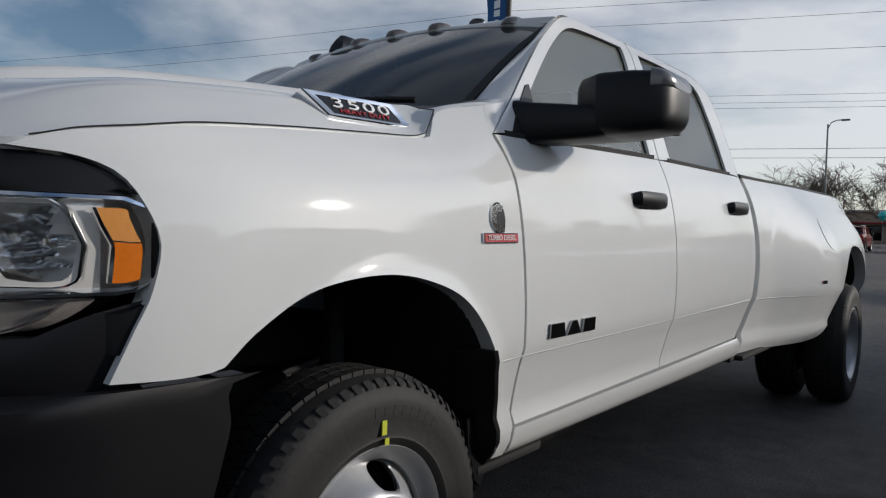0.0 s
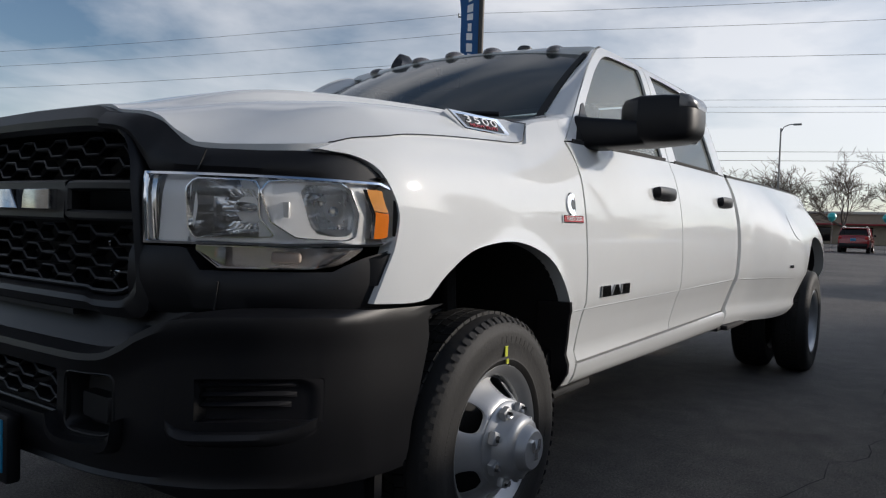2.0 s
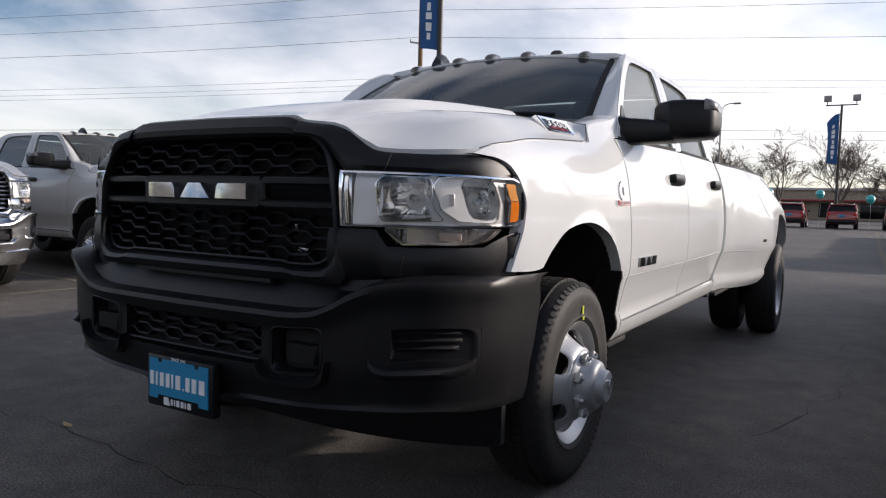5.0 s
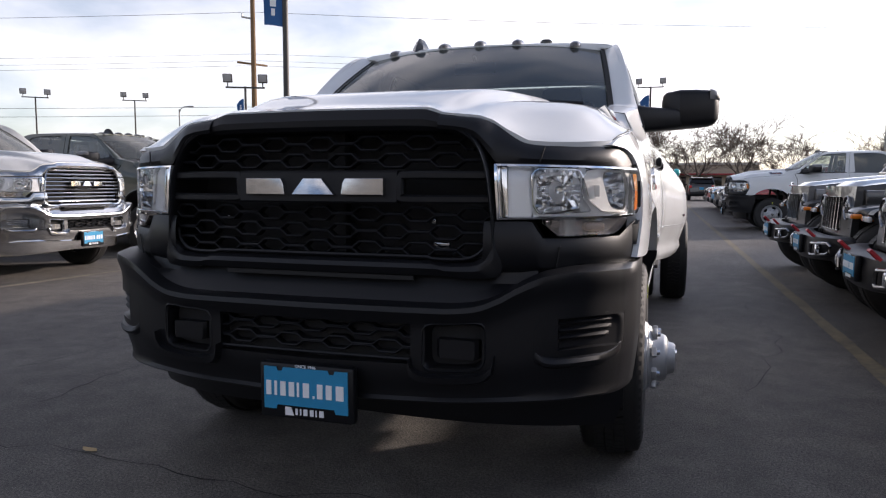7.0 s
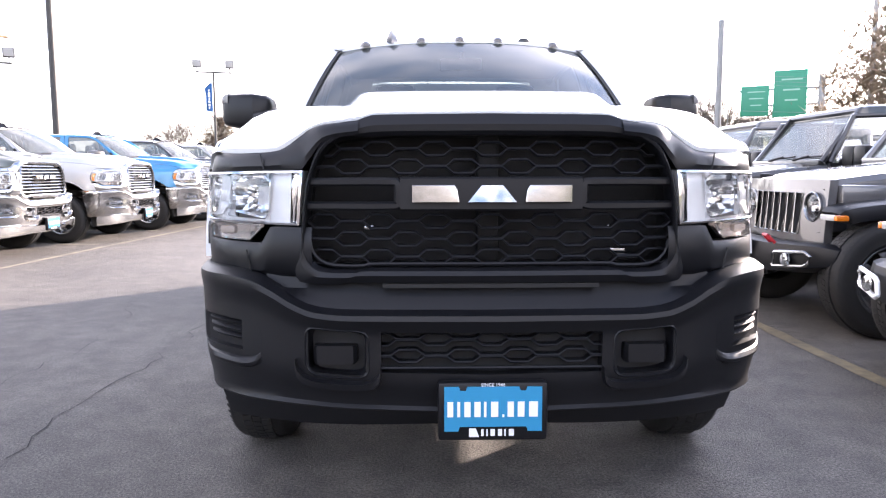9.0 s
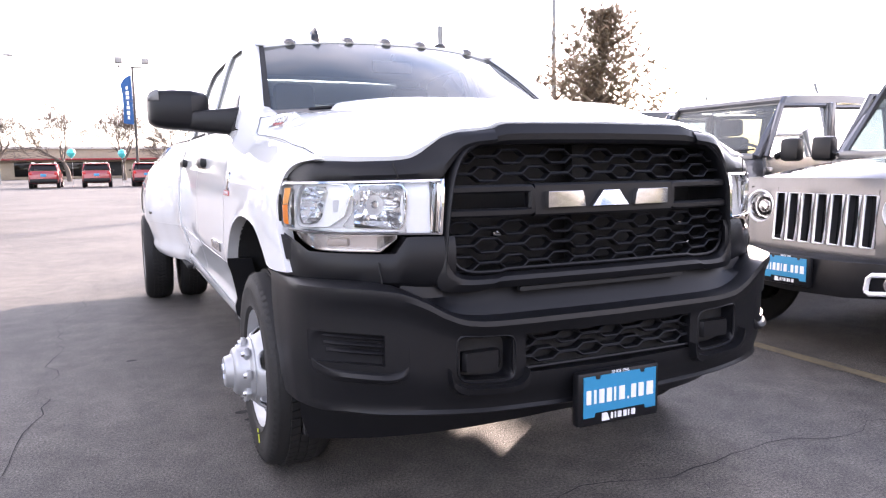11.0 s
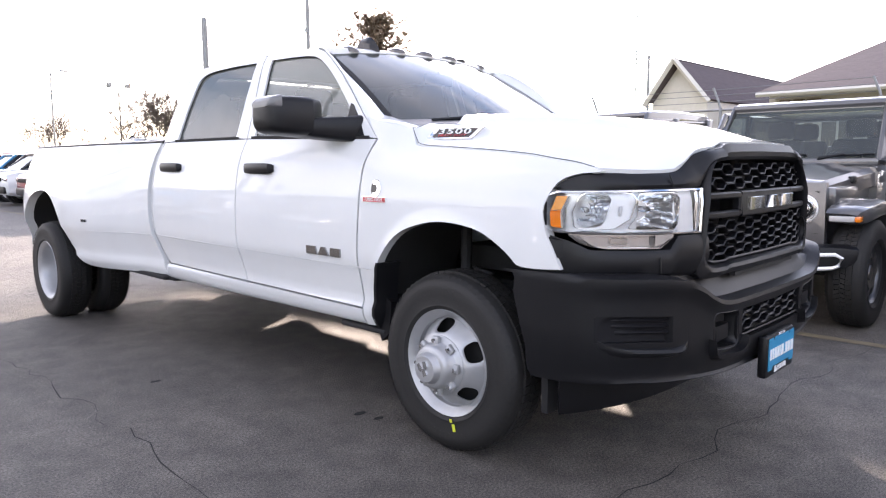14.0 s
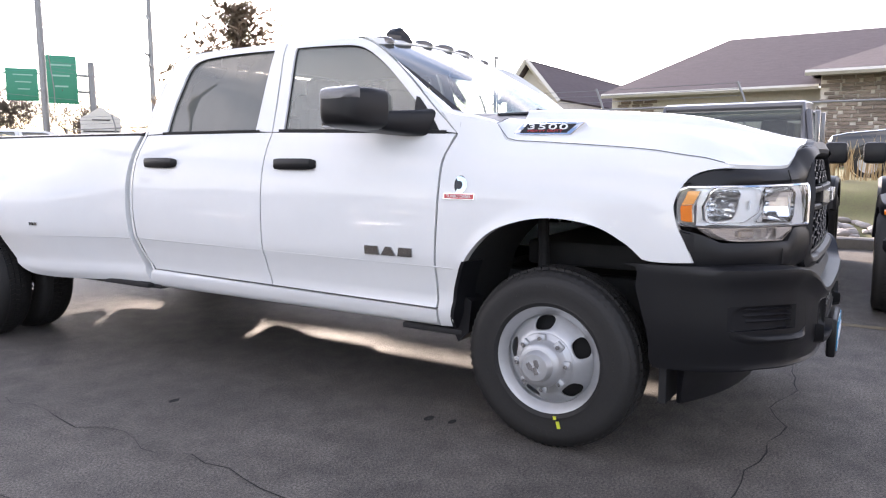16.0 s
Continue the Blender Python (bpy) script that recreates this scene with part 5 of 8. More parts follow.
            box(bm, face(0.535, 0.52, 0.010), (0.026, 0.006, 0.036), 0.002)
            part("apron_tab", bm, LAMPGREY, bowl)
        bm = bmesh.new()
        grid(bm, [[face(u, v, d) for u, v in big(k)] for k, d in ((0.985, 0.016), (1.0, 0.003), (1.035, 0.003), (1.055, 0.014))], True)
        part("bowl_rim", bm, CHROME, bowl)
        bm = bmesh.new()
        cell = []
        for u, v in big(1.05):
            du, dv = u - hu, v - hv
            k = min((ub - hu) / du if du > 1e-6 else 99, (ua - hu) / du if du < -1e-6 else 99, (0.965 - hv) / dv if dv > 1e-6 else 99, (0.035 - hv) / dv if dv < -1e-6 else 99)
            cell.append((hu + du * max(k, 1.0), hv + dv * max(k, 1.0)))
        grid(bm, [[face(u, v, 0.010) for u, v in big(1.05)], [face(min(max(u, ua), ub), min(max(v, 0.03), 0.97), 0.012) for u, v in cell]], True)
        part("bowl_plate", bm, LAMPGREY, bowl)
        bm = bmesh.new()
        c0 = face(cu, cv, 0.014 + deep)
        c1 = face(cu, cv, 0.050)
        rod(bm, c0, c1, 0.014, 0.012, 16)
        rod(bm, c1, face(cu, cv, 0.040), 0.012, 0.006, 16)
        part("bulb_shield", bm, CHROME, bowl)
    # amber side lamp, glare on its upper half painted as paler amber
    def amber(i, j, lo_v, hi_v):
        v = lo_v + (hi_v - lo_v) * j / 4
        lo = float(np.interp(v, (0, 0.5, 1), (0.884, 0.892, 0.843)))
        hi = float(np.interp(v, (0, 0.5, 1), (0.950, 0.957, 0.915)))
        return face(lo + (hi - lo) * i / 6, 0.12 + 0.76 * v, -0.002)
    for mat, lo_v, hi_v in ((AMBER, 0.0, 0.55), (GLARE_AMBER, 0.57, 1.0)):
        bm = bmesh.new()
        grid(bm, [[amber(i, j, lo_v, hi_v) for i in range(7)] for j in range(5)])
        part("side_indicator", bm, mat, lamp, "amber side indicator lens")
    bm = bmesh.new()
    loft(bm, [[amber(i, j, 0.0, 1.0) + Vector((s * a, 0.5 * a - 0.001 - b, 0)) for a, b in ((0.0, 0.0), (-0.003, 0.003), (-0.007, 0.002), (-0.008, -0.004))] for i in (0,) for j in range(5)], False)
    part("indicator_edge", bm, CHROME, lamp)
    # lower lamp
    low = by_arc(FRONT, 20, 0.944, 0.712)
    def lower(i, v, d):
        x = low[i]
        zb = 0.945 + (0.04 * max(0, 1 - i / 3.0) if i < 3 else 0) + 0.046 * max(0, (i - 14) / 6.0) ** 2
        z = zb + (0.996 - zb) * v
        return Vector((s * x, front_y(x, z) + d, z))
    bm = bmesh.new()
    grid(bm, [[lower(i, v, -0.003) for i in range(21)] for v in (0, 0.33, 0.66, 1)])
    part("lower_lens", bm, CLEAR, lamp).visible_shadow = False
    bm = bmesh.new()
    grid(bm, [[lower(i, v, 0.045 if 0 < v < 1 else 0.004) for i in range(21)] for v in (0, 0.02, 0.98, 1)])
    part("lower_reflector", bm, LOWLAMP, lamp)
    bm = bmesh.new()
    for v0, v1 in ((0.0, 0.07), (0.95, 1.0)):
        grid(bm, [[lower(i, v, -0.005) for i in range(21)] for v in (v0, v1)])
    grid(bm, [[lower(i, v, -0.004 + 0.02 * i / 3) for i in range(4)] for v in (0.07, 0.5, 0.95)])
    part("lower_bezel", bm, CHROME, lamp)
    bm = bmesh.new()
    c = lower(10, 0.5, 0.035)
    box(bm, c, (0.07, 0.02, 0.025), 0.008, Matrix.Rotation(s * 0.6, 3, "Z"))
    part("lower_bulb", bm, PALEBULB, lamp)


BUMP_TOP = spline((0.0, 0.740), (0.44, 0.742), (0.53, 0.750), (0.60, 0.776), (0.67, 0.818), (0.74, 0.846), (0.84, 0.856), (0.96, 0.850), (0.990, 0.844))
BUMP_BOT = spline((0.0, 0.418), (0.45, 0.434), (0.71, 0.447), (0.86, 0.448), (0.94, 0.436), (0.990, 0.428))


def front_bumper(truck, trim, mesh_mat):
    """Wide moulded bumper with a dropped middle, tow-hook pockets, a lower mesh and side vents."""
    xs = sorted(set([round(x, 4) for x in by_arc(BUMPER, 34, 0.990)] + [0.335, 0.362, 0.380, 0.556, 0.575, 0.770, 0.785, 0.935, 0.950]))
    vlines = [0.0, 0.015, 0.05, 0.10, 0.20, 0.28, 0.37, 0.40, 0.44, 0.47, 0.53, 0.60, 0.635, 0.74, 0.80, 0.86, 0.92, 0.97, 1.0]
    def at(x, v, d=0.0):
        zb, zt = BUMP_BOT(abs(x)), BUMP_TOP(abs(x))
        z = zb + (zt - zb) * v
        bulge = 0.024 * math.exp(-((v - 0.93) / 0.09) ** 2) - 0.035 * max(0, 0.30 - v) / 0.30 + 0.016 * math.exp(-((v - 0.015) / 0.03) ** 2) - 0.05 * max(0, v - 0.97) / 0.03
        w = abs(x) * (1 - 0.055 * max(0, 0.5 - v) ** 1.5)
        y = BUMPER(abs(x))
        if y > -0.64:
            y = -0.64 + (y + 0.64) * (1 - 0.50 * (1 - v))
        return Vector((math.copysign(w, x), y - bulge + d, z))
    bm = bmesh.new()
    allx = [-x for x in reversed(xs[1:])] + xs
    vs = [[bm.verts.new(at(x, v)) for x in allx] for v in vlines]
    for j in range(len(vlines) - 1):
        for i in range(len(allx) - 1):
            xm, vm = abs((allx[i] + allx[i + 1]) / 2), (vlines[j] + vlines[j + 1]) / 2
            if xm < 0.335 and 0.40 < vm < 0.80:
                continue
            if 0.380 < xm < 0.556 and 0.37 < vm < 0.80:
                continue
            if 0.770 < xm < 0.950 and 0.40 < vm < 0.635:
                continue
            bm.faces.new((vs[j][i], vs[j][i + 1], vs[j + 1][i + 1], vs[j + 1][i]))
    lip(bm, lambda v: Vector((0, 0.055, 0)))
    bumper = part("front_bumper", bm, trim, truck)
    # step behind the dropped top edge
    bm = bmesh.new()
    rows = []
    for x in [-0.70 + 1.4 * k / 40 for k in range(41)]:
        zt = BUMP_TOP(abs(x))
        rows.append([Vector((x, BUMPER(abs(x)) + d, zt + dz)) for d, dz in ((0.035, 0.0), (0.055, (0.80 - zt) * 0.5), (0.075, (0.80 - zt)), (0.085, max(0.0, 0.845 - zt)), (0.12, max(0.0, 0.87 - zt)))])
    grid(bm, rows)
    part("bumper_step", bm, trim, bumper)
    # backs of the pockets
    for s in (1, -1):
        bm = bmesh.new()
        grid(bm, [[at(s * x, v, 0.054) for x in (0.36, 0.47, 0.59)] for v in (0.30, 0.55, 0.82)])
        part("tow_pocket_back", bm, DARK, bumper)
        bm = bmesh.new()
        grid(bm, [[at(s * x, v, 0.052) for x in (0.76, 0.81, 0.86, 0.90, 0.95)] for v in (0.38, 0.53, 0.68)])
        part("vent_back", bm, DARK, bumper)
    bm = bmesh.new()
    grid(bm, [[at(x, v, 0.054) for x in (-0.35, 0, 0.35)] for v in (0.37, 0.82)])
    part("mesh_back", bm, DARK, bumper)
    for s in (1, -1):
        bm = bmesh.new()
        c = at(s * 0.476, 0.55, 0.022)
        loft(bm, [[Vector((c.x + a * w, c.y + d, c.z + q)) for a, d in ((-0.068, 0.03), (-0.066, 0.004), (-0.055, -0.008), (0.055, -0.008), (0.066, 0.004), (0.068, 0.03))] for q, w in ((-0.030, 0.93), (-0.022, 1.0), (0.020, 1.0), (0.028, 0.95))])
        part("tow_hook_cover", bm, trim, bumper)
        # raised shelf below the tow pocket
        bm = bmesh.new()
        pts = [(0.336, 0.44), (0.342, 0.36), (0.360, 0.305), (0.39, 0.280), (0.46, 0.276), (0.54, 0.280), (0.572, 0.305), (0.590, 0.36), (0.594, 0.44)]
        loft(bm, [[at(s * x, v + 0.03, 0.006), at(s * x, v + 0.02, -0.030), at(s * x, v - 0.045, -0.032), at(s * x, v - 0.085, 0.006)] for x, v in pts])
        part("tow_pocket_shelf", bm, trim, bumper)
        # rounded rim of the tow pocket
        def loop_at(cx, cv, hx, hv, k, d, power=0.38, n=36):
            ring_pts = []
            for q in range(n):
                t = 2 * math.pi * q / n
                c, e = math.cos(t), math.sin(t)
                ring_pts.append(at(s * min(cx + hx * k * math.copysign(abs(c) ** power, c), 0.985), cv + hv * k * math.copysign(abs(e) ** power, e), d))
            return ring_pts
        bm = bmesh.new()
        grid(bm, [loop_at(0.468, 0.575, 0.092, 0.225, k, d) for k, d in ((0.88, 0.050), (0.95, 0.014), (1.0, 0.002), (1.05, -0.003), (1.12, 0.003))], True)
        part("tow_pocket_rim", bm, trim, bumper)
        # dished side vent: soft rim, hollow floor and the louvres in its upper half
        bm = bmesh.new()
        rings = [loop_at(0.826, 0.475, 0.122, 0.185, k, d, 0.42) for k, d in ((1.07, 0.003), (1.0, 0.000), (0.95, 0.004), (0.88, 0.016), (0.80, 0.026), (0.50, 0.032))]
        vs = grid(bm, rings, True)
        cap(bm, vs[-1])
        part("vent_dish", bm, trim if trim is not BLACK else GRAINED, bumper)
        for k in range(3):
            bm = bmesh.new()
            v = 0.482 + 0.056 * k
            w = 0.092 - 0.007 * (2 - k)
            loft(bm, [[at(s * (0.828 + w * f), v + 0.022, 0.036), at(s * (0.828 + w * f), v + 0.016, 0.020 + 0.010 * abs(f) ** 6), at(s * (0.828 + w * f), v + 0.002, 0.011 + 0.014 * abs(f) ** 6), at(s * (0.828 + w * f), v - 0.010, 0.017 + 0.012 * abs(f) ** 6), at(s * (0.828 + w * f), v - 0.018, 0.036)] for f in (-1, -0.85, -0.5, 0, 0.5, 0.85, 1)])
            part("vent_slat", bm, trim if trim is not BLACK else GRAINED, bumper)
        # scooped lip under the vent
        bm = bmesh.new()
        rows = []
        for k in range(21):
            f = -1 + k / 10
            x = 0.826 + 0.118 * f
            v = 0.300 + 0.075 * abs(f) ** 5
            w = 0.022 * (1 - abs(f) ** 4)
            rows.append([at(s * x, v + 0.050, 0.006), at(s * x, v + 0.036, -0.55 * w), at(s * x, v + 0.008, -w), at(s * x, v - 0.016, -0.85 * w), at(s * x, v - 0.050, 0.006)])
        loft(bm, rows)
        part("vent_lip", bm, trim, bumper)
    # dark slot in the step
    bm = bmesh.new()
    loft(bm, [[Vector((x, BUMPER(abs(x)) + d, z)) for d, z in ((0.040, 0.806), (0.062, 0.806), (0.062, 0.820), (0.040, 0.820))] for x in [-0.33 + 0.066 * k for k in range(11)]])
    part("step_slot", bm, SEAM, bumper)
    # lower mesh
    bm = bmesh.new()
    period = 0.170
    for r, z0 in enumerate((0.663, 0.642, 0.612, 0.591)):
        ph, shift = (1 if r % 2 == 0 else -1), (0.0, 0.5)[r // 2]
        marks = sorted({-0.335, 0.335} | {(k + f - 0.3 + shift) * period for k in range(-3, 4) for f in (0.0, 0.14, 0.46, 0.60) if abs((k + f - 0.3 + shift) * period) < 0.335})
        def wave(q):
            f = (q / period + 0.30 - shift) % 1.0
            return f / 0.14 if f < 0.14 else 1.0 if f < 0.46 else 1 - (f - 0.46) / 0.14 if f < 0.60 else 0.0
        loft(bm, [[Vector((q, BUMPER(abs(q)) + 0.012 + dy, z0 + ph * 0.0085 * (2 * wave(q) - 1) + dz)) for dy, dz in ((0.0, -0.0035), (-0.003, 0), (0.0, 0.0035), (0.03, 0.0045), (0.03, -0.0045))] for q in marks])
    part("lower_mesh", bm, mesh_mat, bumper)
    bm = bmesh.new()
    tube(bm, [(-0.335 + 0.067 * k, BUMPER(abs(-0.335 + 0.067 * k)) + 0.010, 0.566) for k in range(11)], 0.005, 6)
    part("mesh_edge", bm, mesh_mat, bumper)
    # air dam
    bm = bmesh.new()
    rows = []
    for q in range(-24, 25):
        x = 0.948 * q / 24
        a = abs(x)
        y = -0.770 + 0.20 * (a / 0.948) ** 3.2
        zb, zt = 0.300 - 0.025 * a, BUMP_BOT(a) + 0.012
        rows.append([Vector((x, min(BUMPER(min(a * 1.028, 0.98)) + 0.035, y - 0.004), zt + 0.004)), Vector((x, y, zt)), Vector((x * 0.995, y + 0.01, zt + (zb - zt) * 0.5)), Vector((x * 0.97, y + 0.02, zb + 0.01)), Vector((x * 0.967, y + 0.024, zb)), Vector((x * 0.95, y + 0.04, zb)), Vector((x * 0.95, y + 0.04, zt + 0.012))])
    loft(bm, rows)
    part("air_dam", bm, trim, bumper)
    return bumper


def number_board(parent, x, y, z, s=1.0):
    """Dealer plate: black holder, blue face, lettering kept as plain white bars."""
    bm = bmesh.new()
    box(bm, (x, y + 0.012, z), (0.330 * s, 0.040, 0.182 * s), 0.012)
    holder = part("plate_holder", bm, BLACK, parent, "black dealer plate frame")
    bm = bmesh.new()
    prism(bm, [(a * s, b * s) for a, b in ((-0.146, -0.058), (-0.146, 0.078), (-0.102, 0.078), (-0.098, 0.066), (-0.082, 0.066), (-0.078, 0.078), (0.078, 0.078), (0.082, 0.066), (0.098, 0.066), (0.102, 0.078), (0.146, 0.078), (0.146, -0.058), (0.104, -0.058), (0.100, -0.044), (-0.100, -0.044), (-0.104, -0.058))], 0.004, lambda u, v, d: Vector((x + u, y - 0.012 + d, z + v)))
    part("plate_face", bm, PLATE_BLUE, holder, "blue plate with white bars")
    for u, w in ((-0.128, 0.024), (-0.103, 0.012), (-0.077, 0.026), (-0.047, 0.026), (-0.024, 0.010), (0.004, 0.030), (0.030, 0.008), (0.052, 0.026), (0.083, 0.028), (0.120, 0.036)):
        bm = bmesh.new()
        box(bm, (x + u * s, y - 0.0135, z + (0.010 if u != 0.030 else -0.010) * s), (w * 0.72 * s, 0.003, (0.046 if u != 0.030 else 0.008) * s), 0)
        part("plate_bar", bm, INK, holder, "plain white bar")
    bm = bmesh.new()
    prism(bm, [(a * s, b * s) for a, b in ((-0.072, -0.076), (-0.072, -0.050), (-0.052, -0.050), (-0.042, -0.076))], 0.003, lambda u, v, d: Vector((x + u, y - 0.011 + d, z + v)))
    part("frame_shape", bm, INK, holder, "plain white shape")
    for u, w in ((-0.032, 0.010), (-0.018, 0.006), (-0.001, 0.018), (0.021, 0.016), (0.036, 0.006), (0.055, 0.020)):
        bm = bmesh.new()
        box(bm, (x + u * s, y - 0.0095, z - 0.063 * s), (w * 0.75 * s, 0.003, 0.020 * s), 0)
        part("frame_bar", bm, INK, holder, "plain white bar")
    text_mesh("frame_text", "SINCE 1946", 0.0145 * s, 0.0008, pose(x, y - 0.0095, z + 0.083 * s, 90, 0, 0), INK, holder, "white lettering")


FUEL = (3.714, 1.12, 0.095)


def badges(truck, s):
    """Bonnet badge, diesel badge, door lettering, bed badge on one side."""
    skin = bmesh.new()
    grid(skin, bonnet_rows())
    tree = BVHTree.FromBMesh(skin)
    skin.free()
    lean = Vector((s * 0.80, -0.05, 0.60)).normalized()
    def skin_at(u):
        p = Vector((s * 0.83, 0.075 + u, 1.382))
        hit = tree.ray_cast(p + lean * 0.4, -lean)[0]
        return hit if hit else p
    centre = (skin_at(-0.11) + skin_at(0.11)) / 2
    along = (skin_at(0.11) - skin_at(-0.11)).normalized()
    rise = Vector((-s * 0.50, 0, 0.87))
    rise = (rise - along * rise.dot(along)).normalized()
    face_n = along.cross(rise) * (1 if along.cross(rise).x * s > 0 else -1)
    def place(u, v, d):
        """u along the bonnet, v up its flank."""
        return centre + along * u + rise * v + face_n * (0.012 - d)
    bm = bmesh.new()
    out = [(-0.165, 0.034), (-0.110, -0.032), (0.148, -0.034), (0.160, -0.026), (0.122, 0.034)]
    inn = [(-0.128, 0.024), (-0.088, -0.022), (0.125, -0.024), (0.132, -0.018), (0.104, 0.024)]
    grid(bm, [[place(u, v, 0.045) for u, v in out], [place(u, v, 0.0) for u, v in out], [place(u * 0.97, v * 0.93, -0.003) for u, v in out], [place(u, v, 0.0) for u, v in inn]], True)
    badge = part("bonnet_badge", bm, CHROME, truck, "chrome framed bonnet badge")
    bm = bmesh.new()
    prism(bm, inn, 0.006, lambda u, v, d: place(u, v, d + 0.001))
    part("badge_field", bm, GLOSSBLACK, badge)
    o, uu, vv = place(0, 0, -0.0005), place(0.05, 0, -0.0005) - place(-0.05, 0, -0.0005), place(0, 0.02, -0.0005) - place(0, -0.02, -0.0005)
    uu.normalize()
    if s < 0:
        uu = -uu
    nn = uu.cross(vv).normalized()
    vv = nn.cross(uu)
    m = Matrix((uu, vv, nn)).transposed().to_4x4()
    for k, ch in enumerate("3500"):
        text_mesh("badge_digit", ch, 0.038, 0.002, Matrix.Translation(o + vv * 0.0070 + uu * (0.006 * s + (k - 1.5) * 0.050)) @ m, INK, badge, "pale numeral", 2.25)
    text_mesh("badge_caption", "HEAVY DUTY", 0.0165, 0.001, Matrix.Translation(o - vv * 0.0125 + uu * 0.014 * s) @ m, RED, badge, "red lettering", 1.65)
    # diesel badge on the wing
    def wing(u, v, d):
        y, z = 0.425 + u * s * 1.18, 1.114 + v * 1.18
        return Vector((s * (half_width(y, z) + 0.006 - d), y, z))
    bm = bmesh.new()
    ring_o = [(0.033 * math.cos(t), 0.024 + 0.033 * math.sin(t)) for t in [radians(60 + 240 * k / 16) for k in range(17)]]
    ring_i = [(0.014 * math.cos(t), 0.024 + 0.016 * math.sin(t)) for t in [radians(300 - 240 * k / 12) for k in range(13)]]
    prism(bm, [(a if s > 0 else -a, q) for a, q in ring_o + ring_i], 0.010, wing)
    e = part("engine_badge", bm, CHROME, truck, "chrome crescent engine badge on a dark ground")
    bm = bmesh.new()
    oval = [(0.029 * math.cos(t) * (1 if math.cos(t) < 0 else 0.8) , 0.024 + 0.036 * math.sin(t)) for t in [2 * math.pi * k / 28 for k in range(28)]]
    prism(bm, [(a if s > 0 else -a, q) for a, q in oval], 0.006, lambda u, v, d: wing(u, v, d + 0.003))
    part("badge_ground", bm, GLOSSBLACK, e)
    bm = bmesh.new()
    prism(bm, [(-0.066, -0.030), (-0.066, -0.008), (0.066, -0.008), (0.066, -0.030)], 0.008, wing)
    part("engine_strip", bm, CHROME, e)
    bm = bmesh.new()
    prism(bm, [(-0.063, -0.028), (-0.063, -0.010), (0.063, -0.010), (0.063, -0.028)], 0.004, lambda u, v, d: wing(u, v, d - 0.002))
    part("engine_strip_field", bm, RED, e)
    p = wing(0, -0.019, -0.003)
    text_mesh("engine_caption", "TURBO DIESEL", 0.0195, 0.0006, Matrix.Translation(p) @ pose(0, 0, 0, 90, 0, 90 if s > 0 else -90), INK, e, "pale lettering", 1.02)
    # door lettering as plain dark chrome blocks
    def door(u, v, d):
        y, z = 0.812 + u, 0.820 + v
        return Vector((s * (half_width(y, z) + 0.009 - d), y, z))
    grp = empty("door_badge")
    grp.parent = truck
    h = 0.021
    for poly in ([(-0.136, -h), (-0.136, h), (-0.060, h), (-0.050, -h)], [(-0.040, -h), (-0.012, h), (0.018, h), (0.046, -h)], [(0.058, -h), (0.064, h), (0.138, h), (0.138, -h)]):
        bm = bmesh.new()
        prism(bm, [(a if s > 0 else -a, b) for a, b in poly], 0.014, door)
        part("door_badge_block", bm, DARKCHROME, grp)
    # small bed badge and the fuel flap
    def bed(u, v, d):
        y, z = 3.53 + u, 0.838 + v
        return Vector((s * (half_width(y, z) + 0.006 - d), y, z))
    bm = bmesh.new()
    for a in (-0.026, -0.002, 0.022):
        prism(bm, [(a - 0.009, -0.010), (a - 0.009, 0.010), (a + 0.010, 0.010), (a + 0.010, -0.010)], 0.010, bed)
    part("bed_badge", bm, CHROME, truck)
    if s > 0:
        bm = bmesh.new()
        cy, cz, r = FUEL
        for k0, k1, d0, d1 in ((1.0, 1.05, -0.004, -0.004), (0.0, 0.97, 0.003, 0.003)):
            grid(bm, [[Vector((s * (half_width(cy + r * k * math.cos(t), cz + r * k * math.sin(t)) + d), cy + r * k * math.cos(t), cz + r * k * math.sin(t))) for t in [2 * math.pi * q / 32 for q in range(32)]] for k, d in ((max(k0, 0.01), d0), ((k0 + k1) / 2, (d0 + d1) / 2), (k1, d1), (k1 + 0.012, d1 - 0.010))], True)
        part("fuel_flap", bm, WHITE, truck)


def pickup(name, paint, chrome_face=False):
    truck = empty(name)
    trim = BUMPERCHROME if chrome_face else BLACK
    pickup_body(truck, paint)
    cab_inside(truck)
    for s in (1, -1):
        tow_mirror(truck, s)
        headlamp(truck, s)
    cab_lamps(truck)
    grille(truck, trim, DARKCHROME if chrome_face else BLACK, chrome_face)
    b = front_bumper(truck, trim, BLACK)
    number_board(b, 0.0, -1.050, 0.444)
    wheels(truck, SATIN if not chrome_face else CHROME, not chrome_face)
    return truck


hero = pickup("pickup_truck", WHITE)
for side in (1, -1):
    badges(hero, side)
tagged(hero, "white heavy-duty dual-rear-wheel crew cab pickup with black bumper and grille", "pickup truck", kind="thing")


